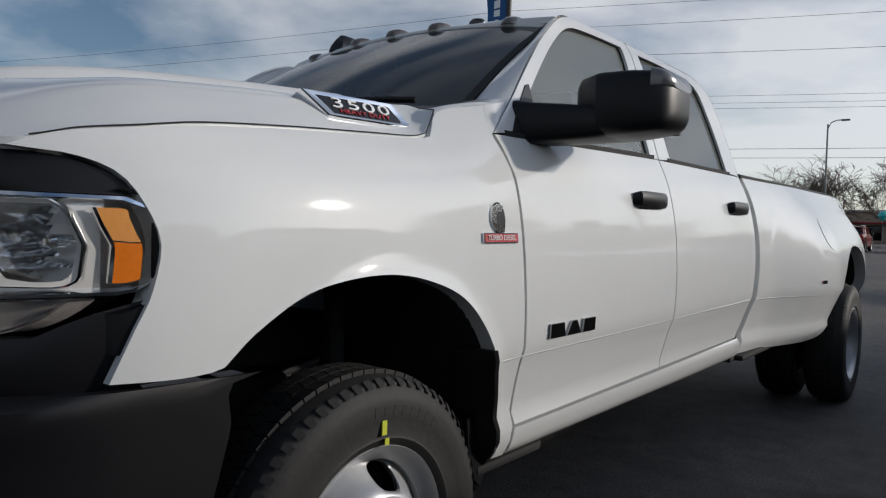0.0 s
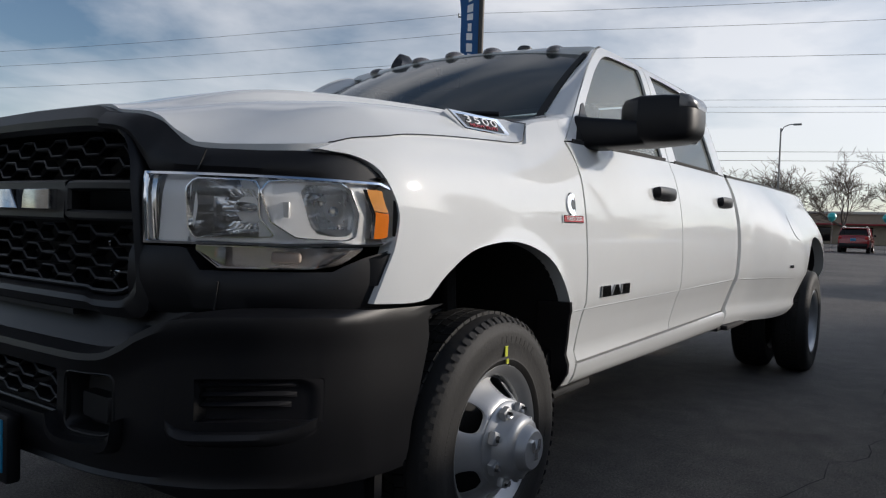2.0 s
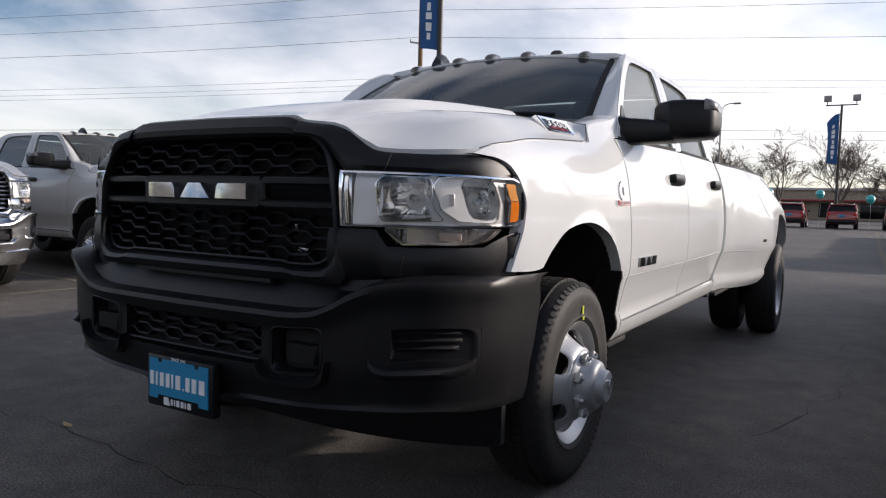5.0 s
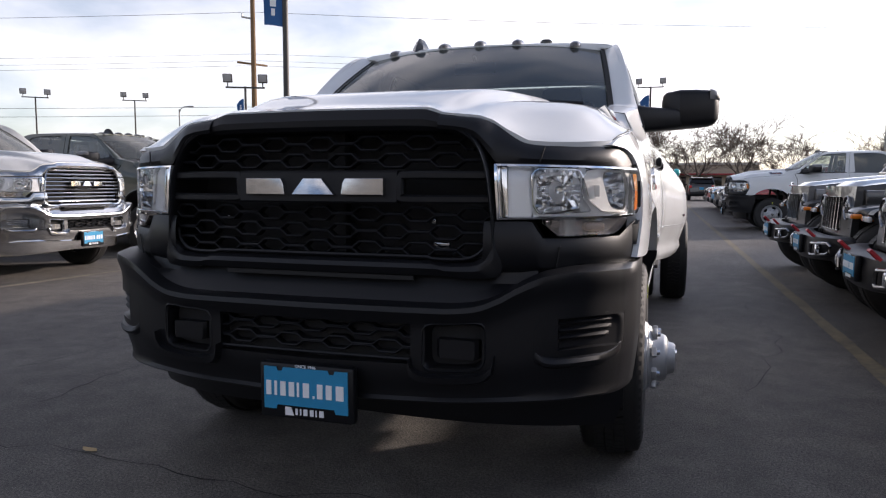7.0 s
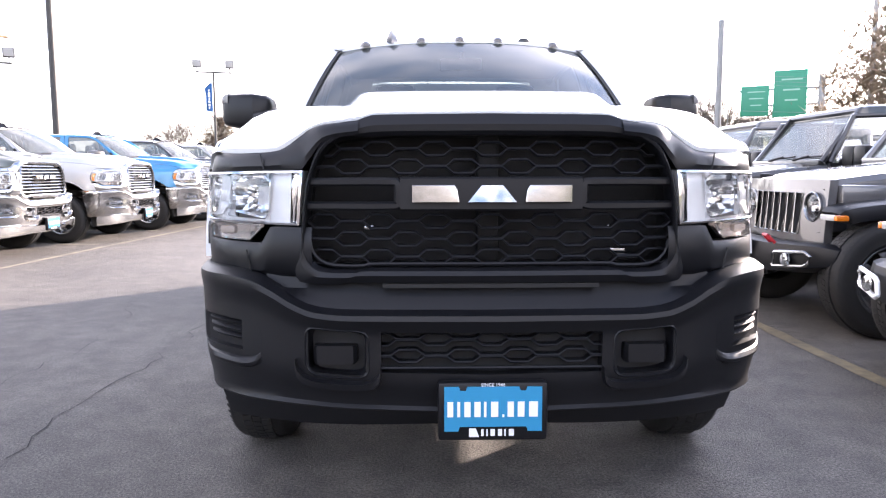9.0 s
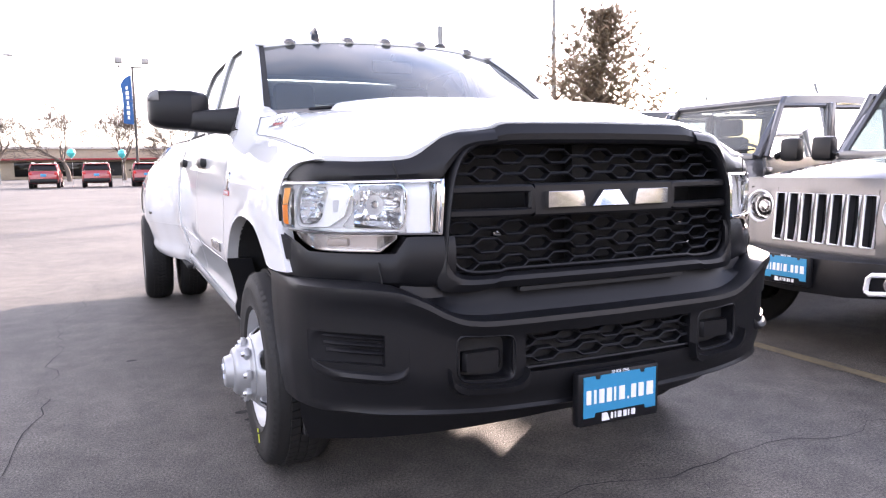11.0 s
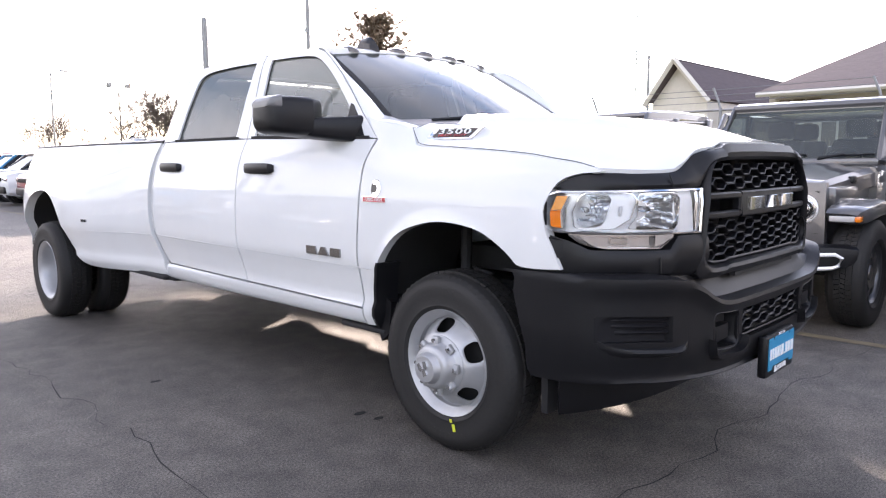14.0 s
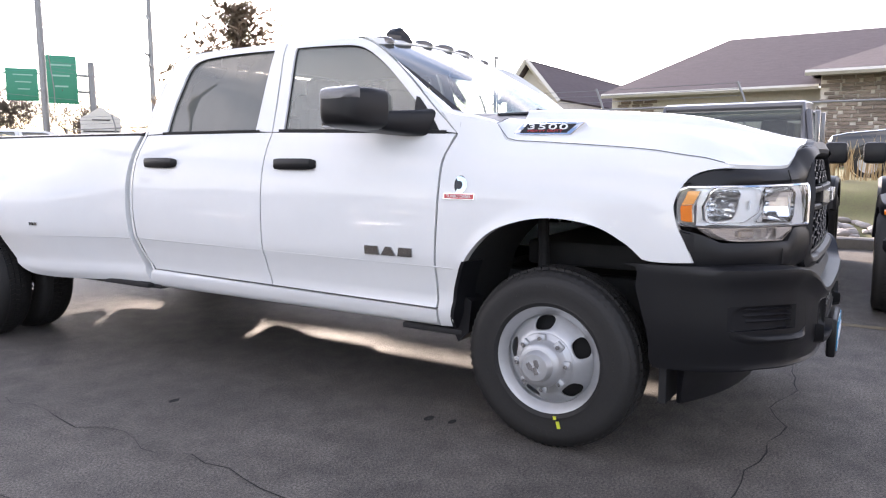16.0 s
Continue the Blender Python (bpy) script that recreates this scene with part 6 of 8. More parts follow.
# ---- other materials ----
def asphalt():
    """Worn asphalt: aggregate speckle, sealed and bleached patches, uneven sheen."""
    m = bpy.data.materials.new("worn_asphalt")
    m.use_nodes = True
    n, l = m.node_tree.nodes, m.node_tree.links
    p = n["Principled BSDF"]
    co = n.new("ShaderNodeTexCoord")
    def tex(scale, detail, rough=0.6):
        t = n.new("ShaderNodeTexNoise")
        t.inputs["Scale"].default_value, t.inputs["Detail"].default_value, t.inputs["Roughness"].default_value = scale, detail, rough
        l.new(co.outputs["Object"], t.inputs["Vector"])
        return t
    def ramp(src, lo, hi, c0, c1):
        r = n.new("ShaderNodeValToRGB")
        e = r.color_ramp.elements
        e[0].position, e[1].position, e[0].color, e[1].color = lo, hi, (*c0, 1), (*c1, 1)
        l.new(src.outputs["Fac"], r.inputs["Fac"])
        return r
    def mult(x, y):
        k = n.new("ShaderNodeMix")
        k.data_type, k.blend_type = "RGBA", "MULTIPLY"
        k.inputs["Factor"].default_value = 1.0
        l.new(x.outputs["Color"] if "Color" in x.outputs else x.outputs["Result"], k.inputs["A"])
        l.new(y.outputs["Color"], k.inputs["B"])
        return k
    stones, mid, broad, spots = tex(95, 4, 0.75), tex(5.5, 6, 0.65), tex(0.42, 5, 0.6), tex(1.6, 3, 0.5)
    col = mult(ramp(stones, 0.36, 0.66, (0.032, 0.029, 0.0268), (0.186, 0.170, 0.153)), ramp(mid, 0.34, 0.66, (0.62, 0.61, 0.60), (1.22, 1.21, 1.20)))
    col = mult(col, ramp(broad, 0.38, 0.62, (0.74, 0.74, 0.75), (1.16, 1.15, 1.13)))
    col = mult(col, ramp(spots, 0.27, 0.36, (0.62, 0.61, 0.61), (1.0, 1.0, 1.0)))
    grit = tex(330, 2, 0.5)
    pale = ramp(grit, 0.63, 0.70, (0.0, 0.0, 0.0), (0.22, 0.21, 0.19))
    add = n.new("ShaderNodeMix")
    add.data_type, add.blend_type = "RGBA", "ADD"
    add.inputs["Factor"].default_value = 1.0
    l.new(col.outputs["Result"], add.inputs["A"])
    l.new(pale.outputs["Color"], add.inputs["B"])
    l.new(add.outputs["Result"], p.inputs["Base Color"])
    mr = n.new("ShaderNodeMapRange")
    mr.inputs["To Min"].default_value, mr.inputs["To Max"].default_value = 0.60, 0.86
    l.new(mid.outputs["Fac"], mr.inputs["Value"])
    l.new(mr.outputs["Result"], p.inputs["Roughness"])
    bp = n.new("ShaderNodeBump")
    bp.inputs["Strength"].default_value, bp.inputs["Distance"].default_value = 1.0, 0.010
    l.new(stones.outputs["Fac"], bp.inputs["Height"])
    l.new(bp.outputs["Normal"], p.inputs["Normal"])
    return m


ASPHALT = asphalt()
CRACK = material("crack_filler", (0.027, 0.026, 0.025), 0.9, grain=0.3, scale=20)
LINE = material("worn_yellow_line", (0.22, 0.175, 0.10), 0.85, grain=0.6, scale=22, tint=(0.075, 0.066, 0.054), mottle=5)
CREAM = material("faded_stall_line", (0.30, 0.26, 0.18), 0.8, grain=0.6, scale=12, tint=(0.06, 0.058, 0.055), mottle=2)
ALLOY = material("dark_alloy_wheel", (0.12, 0.122, 0.128), 0.35, 0.8, grain=0.1, scale=40)
GREY_PAINT = material("silver_grey_paint", (0.22, 0.225, 0.235), 0.3, 0.4, coat=1.0, grain=0.1, scale=60)
# white paint darkened to stand for the shade on the parked row
SHADED_WHITE = material("shaded_white_paint", (0.50, 0.50, 0.485), 0.4, coat=1.0, grain=0.08, scale=9, spec=0.2)
OLIVE_PAINT = material("olive_green_paint", (0.055, 0.062, 0.046), 0.3, 0.3, coat=1.0, grain=0.15, scale=60)
BLUE_PAINT = material("bright_blue_paint", (0.012, 0.20, 0.40), 0.3, 0.2, coat=1.0, grain=0.1, scale=60)
BLACK_PAINT = material("black_paint", (0.016, 0.017, 0.019), 0.3, coat=1.0, grain=0.1, scale=60)
RED_PAINT = material("red_paint", (0.30, 0.012, 0.018), 0.3, coat=1.0, grain=0.1, scale=60)
GRANITE = material("dark_granite_paint", (0.115, 0.114, 0.118), 0.3, 0.45, coat=1.0, grain=0.15, scale=80)
DARKGLASS = glass("dark_car_glass", (0.10, 0.11, 0.115), 0.01)
TAIL = material("tail_lamp_red", (0.5, 0.012, 0.012), 0.2, coat=0.5)
LENSWHITE = material("white_indicator_lens", (0.42, 0.42, 0.42), 0.2, coat=0.6)
STEEL = material("galvanised_pole", (0.25, 0.255, 0.26), 0.5, 0.5, grain=0.25, scale=8)
BRONZE = material("dark_bronze_pole", (0.05, 0.047, 0.045), 0.5, 0.3, grain=0.2, scale=8)
POLEWOOD = material("weathered_pole_wood", (0.26, 0.16, 0.085), 0.9, grain=0.5, scale=10, bump=0.6, stretch=(8, 8, 0.5))
BANNER = material("blue_banner_cloth", (0.02, 0.11, 0.30), 0.8, grain=0.2, scale=20)
SIGN = material("green_road_sign", (0.01, 0.22, 0.13), 0.45, grain=0.1, scale=4)
SIGNINK = material("faded_sign_ink", (0.22, 0.42, 0.34), 0.6)
BARK = material("grey_bark", (0.155, 0.125, 0.105), 0.9, grain=0.5, scale=14, bump=0.6)
NEEDLE = material("conifer_needles", (0.26, 0.21, 0.14), 0.8, grain=0.5, scale=3, tint=(0.26, 0.17, 0.12), jitter=0.1)
TAN = material("tan_rendered_wall", (0.40, 0.33, 0.25), 0.9, grain=0.15, scale=3, bump=0.2)
CREAMWALL = material("cream_siding", (0.66, 0.62, 0.56), 0.85, grain=0.12, scale=6, bump=0.2)
SHINGLE = material("dark_roof_shingle", (0.10, 0.075, 0.085), 0.9, grain=0.35, scale=6, bump=0.6, stretch=(1, 1, 6))
TRIM = material("white_roof_trim", (0.60, 0.57, 0.52), 0.7, grain=0.08, scale=6)
CONCRETE = material("kerb_concrete", (0.36, 0.345, 0.32), 0.85, grain=0.25, scale=18, bump=0.4)
GRASS = material("dormant_grass", (0.16, 0.17, 0.06), 0.9, grain=0.5, scale=30, bump=0.8, tint=(0.11, 0.09, 0.045))
STRAW = material("dry_grass_blades", (0.42, 0.31, 0.17), 0.85, grain=0.3, scale=20, jitter=0.1)
ROCK = material("pale_river_rock", (0.40, 0.38, 0.36), 0.85, grain=0.3, scale=9, bump=0.5, jitter=0.3)
SHRUB = material("bare_shrub_twigs", (0.13, 0.07, 0.055), 0.9, grain=0.3, scale=20)
STONE = material("ledge_stone", (0.30, 0.24, 0.20), 0.9, grain=0.35, scale=7, bump=0.5, jitter=0.3)
TEAL = material("teal_balloon", (0.03, 0.50, 0.50), 0.3, coat=0.4)
PALEBOX = material("pale_sign_board", (0.62, 0.61, 0.58), 0.6, grain=0.06, scale=5)
CABLE = material("weathered_cable", (0.16, 0.16, 0.165), 0.7)
CLOTHTAG = material("red_tow_hook", (0.42, 0.02, 0.03), 0.45)

# ---- ground ----
bm = bmesh.new()
grid(bm, [[Vector((x, y, 0)) for x in (-3000, -200, -40, 0, 40, 200, 3000)] for y in (-3000, -200, -40, 0, 40, 200, 3000)])
ground = part("ground", bm, ASPHALT)
tagged(ground, "dark worn asphalt of a car dealer's lot", "ground", kind="structure")


def ribbon(pts, w, z, mat, name, label, wander=0.0, ragged=0.0):
    """A thin raised strip on the ground along points."""
    bm = bmesh.new()
    line = even([(x, y, 0) for x, y in pts], max(2, int(sum((Vector(a) - Vector(b)).length for a, b in zip(pts, pts[1:])) / 0.12)))
    rows = []
    for i, p in enumerate(line):
        t = (line[min(i + 1, len(line) - 1)] - line[max(i - 1, 0)]).normalized()
        nrm = Vector((-t.y, t.x, 0))
        off = wander * (noise.noise((p.x * 2.3, p.y * 2.3, 1.7)) + 0.6 * noise.noise((p.x * 9, p.y * 9, 4.1)))
        ww = w * (1 + ragged * noise.noise((p.x * 6, p.y * 6, 8.3)))
        c = p + nrm * off
        rows.append([c + nrm * ww / 2 + Vector((0, 0, z)), c - nrm * ww / 2 + Vector((0, 0, z))])
    grid(bm, rows)
    return tagged(part(name, bm, mat), label, "road marking" if "line" in name else "crack", kind="structure")


ribbon([(2.25, -7), (2.30, 0.6), (2.31, 3.3), (2.29, 10.2), (2.25, 22), (2.3, 48)], 0.10, 0.004, LINE, "stall_front_line", "worn yellow line painted along the stall fronts", 0.01, 0.25)
ribbon([(-5.75, -4), (-5.6, 2.7), (-5.42, 4.4), (-5.0, 12), (-4.6, 20)], 0.10, 0.004, CREAM, "stall_front_line", "faded pale line in front of the parked pickups", 0.02, 0.4)
for yy in (-0.6, 2.4, 5.5, 8.35, 11.0, 13.7):
    ribbon([(-5.5, yy), (-11.5, yy + 0.2)], 0.09, 0.004, CREAM, "stall_line", "faded pale stall line on the asphalt", 0.01, 0.4)
for pts in ([(-1.9, -0.3), (-1.88, 1.0), (-1.92, 2.2), (-1.93, 3.2), (-1.75, 5.0), (-1.6, 8.0)], [(-2.6, 0.2), (-2.45, 1.4), (-2.62, 2.6), (-2.9, 3.4)], [(-5.5, -0.9), (-3.4, -0.72), (-1.6, -0.78), (1.2, -0.85), (3.0, -0.95), (5.0, -0.9)],
            [(-2.4, 6.4), (-1.0, 6.6), (1.8, 6.5), (2.6, 6.7)], [(-5.0, 4.4), (-3.0, 4.7), (-1.3, 4.55)], [(1.55, 1.0), (1.9, 2.2), (1.75, 4.0)]):
    ribbon(pts, 0.0048, 0.003, CRACK, "crack", "narrow jagged crack in the asphalt", 0.13, 1.2)
for cx, cy, r in ((-0.97, 0.62, 0.022), (-0.95, 0.50, 0.018), (-1.45, 1.9, 0.02)):
    bm = bmesh.new()
    grid(bm, [[Vector((cx + r * k * (1 + 0.3 * noise.noise((a, cx, 3))) * math.cos(a) * 1.6, cy + r * k * math.sin(a), 0.003)) for a in [2 * math.pi * q / 14 for q in range(14)]] for k in (0.05, 1.0)], True)
    tagged(part("oil_spot", bm, CRACK), "small dark oil spot on the asphalt", "stain", kind="structure")
bm = bmesh.new()
loft(bm, [[Vector((-1.17 + a * 0.035, -0.74 + b * w * 0.6, 0.004 + h)) for b, h in ((-1, 0), (0, 0.012), (1, 0.002))] for a, w in ((-1, 0.004), (-0.4, 0.018), (0.3, 0.016), (1, 0.003))])
tagged(part("leaf", bm, STRAW), "dry brown leaf lying on the asphalt", "leaf")


# plain unseen wall, added to darken what chrome and black trim reflect
bm = bmesh.new()
box(bm, (0, -30, 3.0), (140, 0.4, 6.0), 0.02)
tagged(part("wall_south", bm, material("unseen_grey_wall", (0.24, 0.235, 0.225), 0.6, grain=0.3, scale=0.6)), "unseen plain grey wall added to close the lot and dim reflections", "wall", kind="structure")


# ---- parked pickups on the far side of the aisle ----
def repaint(thing, old, new_mat):
    for o in thing.children_recursive:
        if o.type == "MESH" and o.data.materials and o.data.materials[0] == old:
            o.material_slots[0].link = "OBJECT"
            o.material_slots[0].material = new_mat


rear_pick = pickup("parked_pickup", GREY_PAINT, True)
rear_pick.matrix_basis = pose(-6.55, 0.75, 0, 0, 0, 90)
tagged(rear_pick, "grey heavy-duty pickup with chrome bumper and bar grille", "pickup truck", "parked pickups")
for x, y, mat, lab in ((-6.50, 3.80, SHADED_WHITE, "white crew cab pickup with chrome bumper and bar grille"), (-6.52, 6.98, OLIVE_PAINT, "olive green dual-wheel pickup with chrome bumper and polished wheels"),
                       (-6.18, 9.55, SHADED_WHITE, "white crew cab pickup with chrome grille beside the olive one"), (-5.78, 12.15, BLUE_PAINT, "bright blue pickup with silver front bumper"),
                       (-5.6, 14.9, BLACK_PAINT, "dark pickup parked beside the blue one"), (-5.4, 17.6, SHADED_WHITE, "white pickup at the end of the row")):
    t = copy_thing(rear_pick, pose(x, y, 0, 0, 0, 90))
    repaint(t, GREY_PAINT, mat)
    tagged(t, lab)
far_pick = copy_thing(hero, pose(3.55, 16.6, 0, 0, 0, -90))
tagged(far_pick, "white crew cab pickup with black bumper and steel wheels", "pickup truck", "parked pickups")


# ---- open-top style off-roaders ----
def off_roader(name, paint):
    """Boxy off-roader: slotted upright grille, round lamps, flat arches, hard top. Nose towards -y, front axle at y = 0."""
    car = empty(name)
    # tub with cab and tail
    bm = bmesh.new()
    def sec(y, w, z0, z1, r=0.05):
        return [Vector((a * w, y, z)) for a, z in ((-0.90, z0), (-1, z0 + r), (-1, z1 - r), (-0.96, z1), (0.96, z1), (1, z1 - r), (1, z0 + r), (0.90, z0))]
    loft(bm, [sec(0.40, 0.74, 0.52, 1.20), sec(0.55, 0.77, 0.50, 1.23), sec(2.30, 0.79, 0.50, 1.22), sec(2.42, 0.79, 0.55, 1.22)])
    part("tub", bm, paint, car)
    bm = bmesh.new()
    loft(bm, [sec(2.46, 0.79, 0.62, 1.20), sec(4.00, 0.78, 0.64, 1.20), sec(4.08, 0.76, 0.68, 1.16)])
    part("load_bed", bm, paint, car)
    # bonnet with raised centre
    bm = bmesh.new()
    rows = []
    for i in range(15):
        y = -0.56 + 1.10 * i / 14
        z = 1.095 + 0.125 * (i / 14) ** 0.8 - (0.03 if i == 0 else 0)
        w = 0.60 + 0.14 * i / 14
        rows.append([Vector((a * w, y + (0.02 * a * a if i == 0 else 0), z + h)) for a, h in ((-1, -0.14), (-0.99, -0.05), (-0.93, -0.012), (-0.62, 0.0), (-0.52, 0.022), (-0.3, 0.030), (0.3, 0.030), (0.52, 0.022), (0.62, 0.0), (0.93, -0.012), (0.99, -0.05), (1, -0.14))])
    grid(bm, rows)
    lip(bm, lambda v: Vector((0, 0.01, -0.02)))
    hood = part("bonnet", bm, paint, car)
    for s in (1, -1):
        bm = bmesh.new()
        box(bm, (s * 0.66, -0.02, 1.105), (0.05, 0.09, 0.06), 0.015)
        part("bonnet_catch", bm, BLACK, hood)
        bm = bmesh.new()
        box(bm, (s * 0.60, 0.05, 0.98), (0.16, 1.1, 0.16), 0.02)
        part("wing_inner", bm, paint, car)
    # grille: seven slots between two round lamps
    bm = bmesh.new()
    us = [-0.645, -0.60]
    slot = []
    for k in range(7):
        c = (k - 3) * 0.103
        us += [c - 0.036, c + 0.036]
        slot.append((c - 0.036, c + 0.036))
    us += [0.60, 0.645]
    us = sorted(us)
    vs_ = [0.63, 0.69, 0.715, 0.995, 1.03, 1.08, 1.095]
    def gp(u, v):
        return Vector((u * (1 - 0.06 * (v - 0.63) if abs(u) > 0.5 else 1), -0.640 + 0.10 * max(0.0, v - 0.63) ** 1.3 + 0.10 * u * u, v))
    V = [[bm.verts.new(gp(u, v)) for u in us] for v in vs_]
    for j in range(len(vs_) - 1):
        for i in range(len(us) - 1):
            um, vm = (us[i] + us[i + 1]) / 2, (vs_[j] + vs_[j + 1]) / 2
            if any(a < um < b for a, b in slot) and 0.69 < vm < 0.995:
                continue
            if abs(um) > 0.36 and abs(um) < 0.60 and 0.715 < vm < 1.03:
                continue
            bm.faces.new((V[j][i], V[j][i + 1], V[j + 1][i + 1], V[j + 1][i]))
    lip(bm, lambda v: Vector((0, 0.06, 0)))
    face = part("grille_panel", bm, paint, car)
    bm = bmesh.new()
    grid(bm, [[Vector((u, -0.555, v)) for u in (-0.6, 0, 0.6)] for v in (0.65, 1.07)])
    part("grille_backing", bm, DARK, face)
    for a, b in slot:
        bm = bmesh.new()
        pts = [gp(u, v) + Vector((0, -0.006, 0)) for u, v in ((a, 0.69), (b, 0.69), (b, 0.995), (a, 0.995), (a, 0.69))]
        tube(bm, pts, 0.0085, 6)
        part("slot_bezel", bm, LAMPGREY, face, "satin silver slot bezel")
    for s in (1, -1):
        c = gp(s * 0.482, 0.898)
        bm = bmesh.new()
        hole, rim = [], []
        for k in range(32):
            a = 2 * math.pi * k / 32
            hole.append(gp(s * (0.482 + 0.108 * math.cos(a)), 0.898 + 0.108 * math.sin(a)))
            dx, dz = math.cos(a), math.sin(a)
            f = min((0.118 if dx > 0 else 0.137) / max(abs(dx), 1e-6), (0.132 if dz > 0 else 0.183) / max(abs(dz), 1e-6))
            rim.append(gp(s * (0.482 + f * dx), 0.898 + f * dz))
        grid(bm, [[p + Vector((0, 0.05, 0)) for p in hole], hole, [h.lerp(r, 0.4) for h, r in zip(hole, rim)], rim], True)
        part("lamp_panel", bm, paint, face)
        bm = bmesh.new()
        revolve(bm, [(0.106, 0.04), (0.112, -0.006), (0.104, -0.012), (0.098, -0.004), (0.094, 0.03)], 32, c, "y")
        lamp = part("headlamp", bm, LAMPGREY, car)
        bm = bmesh.new()
        revolve(bm, [(0.096, 0.006), (0.088, 0.030), (0.070, 0.045), (0.066, 0.030), (0.060, 0.048), (0.03, 0.060), (0.0, 0.062)], 28, c, "y")
        part("reflector", bm, REFLECT, lamp)
        bm = bmesh.new()
        revolve(bm, [(0.0, 0.010), (0.034, 0.016), (0.044, 0.028), (0.047, 0.060)], 24, c, "y")
        part("projector", bm, CHROME, lamp)
        bm = bmesh.new()
        revolve(bm, [(0.0, -0.020), (0.05, -0.014), (0.095, 0.004)], 28, c, "y")
        part("lens", bm, CLEAR, lamp)
        # flat arch with indicator
        bm = bmesh.new()
        path = smooth_line([(s * 0.70, -0.63, 0.875), (s * 0.72, -0.60, 0.905), (s * 0.75, -0.48, 0.935), (s * 0.76, -0.16, 0.965), (s * 0.77, 0.02, 0.94), (s * 0.78, 0.16, 0.78), (s * 0.79, 0.22, 0.60)], 26)
        rings = []
        for i, p in enumerate(path):
            t = (path[min(i + 1, 26)] - path[max(i - 1, 0)]).normalized()
            up = Vector((0, -t.z, t.y)).normalized()
            if up.z < 0:
                up = -up
            rings.append([p + Vector((s * a, 0, 0)) + up * b for a, b in ((-0.05 - 0.09 * min(1, i / 8), -0.10), (-0.05 - 0.09 * min(1, i / 8), 0.0), (0.10, 0.0), (0.155, -0.018), (0.170, -0.055), (0.165, -0.115), (0.10, -0.12))])
        loft(bm, rings)
        arch = part("front_arch", bm, paint, car)
        bm = bmesh.new()
        box(bm, (s * 0.765, -0.640, 0.838), (0.17, 0.03, 0.042), 0.008)
        part("indicator", bm, LENSWHITE, arch, "white front indicator lens")
        bm = bmesh.new()
        box(bm, (s * 0.868, -0.61, 0.838), (0.04, 0.09, 0.042), 0.01)
        part("side_marker", bm, AMBER, arch, "amber side marker")
        bm = bmesh.new()
        path = smooth_line([(s * 0.78, 2.46, 0.66), (s * 0.78, 2.56, 0.86), (s * 0.78, 2.73, 1.0), (s * 0.78, 3.0, 1.03), (s * 0.78, 3.27, 1.0), (s * 0.78, 3.44, 0.86), (s * 0.78, 3.53, 0.66)], 24)
        rings = []
        for i, p in enumerate(path):
            t = (path[min(i + 1, 24)] - path[max(i - 1, 0)]).normalized()
            up = Vector((0, -t.z, t.y)).normalized()
            rings.append([p + Vector((s * a, 0, 0)) + up * b for a, b in ((-0.02, -0.02), (-0.02, 0.01), (0.12, 0.0), (0.155, -0.03), (0.15, -0.07))])
        loft(bm, rings)
        part("rear_arch", bm, BLACK, car)
        bm = bmesh.new()
        box(bm, (s * 0.76, 1.55, 0.44), (0.16, 1.9, 0.10), 0.04)
        part("side_step", bm, BLACK, car)
        # doors
        for y0, y1, lean in ((0.56, 1.42, 0.22), (1.45, 2.28, 0.0)):
            bm = bmesh.new()
            def dx(z):
                return 0.80 + 0.012 * math.sin((z - 0.5) * 4) - max(0, z - 1.2) * 0.10
            prism(bm, [(y0, 0.56), (y0, 1.235), (y1, 1.235), (y1, 0.70 if lean == 0 else 0.56), (y1 - (0.12 if lean == 0 else 0.01), 0.555)], 0.05, lambda u, v, d: Vector((s * (dx(v) - d), u, v)))
            door = part("door", bm, paint, car)
            bm = bmesh.new()
            pts = [Vector((s * (dx(v) - 0.02), u, v)) for u, v in ((y0 + 0.02, 1.24), (y0 + 0.02 + lean * 1.08, 1.70), (y1 - 0.03, 1.715), (y1 - 0.025, 1.24))]
            tube(bm, pts, 0.028, 8)
            part("window_frame", bm, paint, door)
            bm = bmesh.new()
            grid(bm, [[Vector((s * (dx(v) - 0.02), u, v)) for u, v in r] for r in (((y0 + 0.03, 1.24), (y1 - 0.03, 1.24)), ((y0 + 0.03 + lean * 1.05, 1.70), (y1 - 0.03, 1.71)))])
            part("pane", bm, DARKGLASS if lean == 0 else SIDEGLASS, door)
            bm = bmesh.new()
            box(bm, (s * 0.83, y1 - 0.13, 1.10), (0.03, 0.15, 0.035), 0.012)
            box(bm, (s * 0.815, y1 - 0.13, 1.10), (0.01, 0.19, 0.07), 0.003)
            part("handle", bm, BLACK, door)
            for zz in (0.72, 1.12):
                bm = bmesh.new()
                box(bm, (s * 0.815, y0 + 0.01, zz), (0.03, 0.10, 0.06), 0.012)
                part("hinge", bm, paint, door)
        # mirror
        bm = bmesh.new()
        box(bm, (s * 0.98, 0.66, 1.30), (0.19, 0.10, 0.20), 0.035)
        rod(bm, (s * 0.82, 0.66, 1.24), (s * 0.92, 0.66, 1.28), 0.03, 0.03, 8)
        mirror = part("mirror", bm, BLACK, car)
        bm = bmesh.new()
        box(bm, (s * 0.98, 0.712, 1.30), (0.15, 0.006, 0.16), 0.002)
        part("mirror_glass", bm, MIRROR, mirror)
        # lower tail lamp
        bm = bmesh.new()
        box(bm, (s * 0.70, 4.09, 1.0), (0.13, 0.05, 0.20), 0.015)
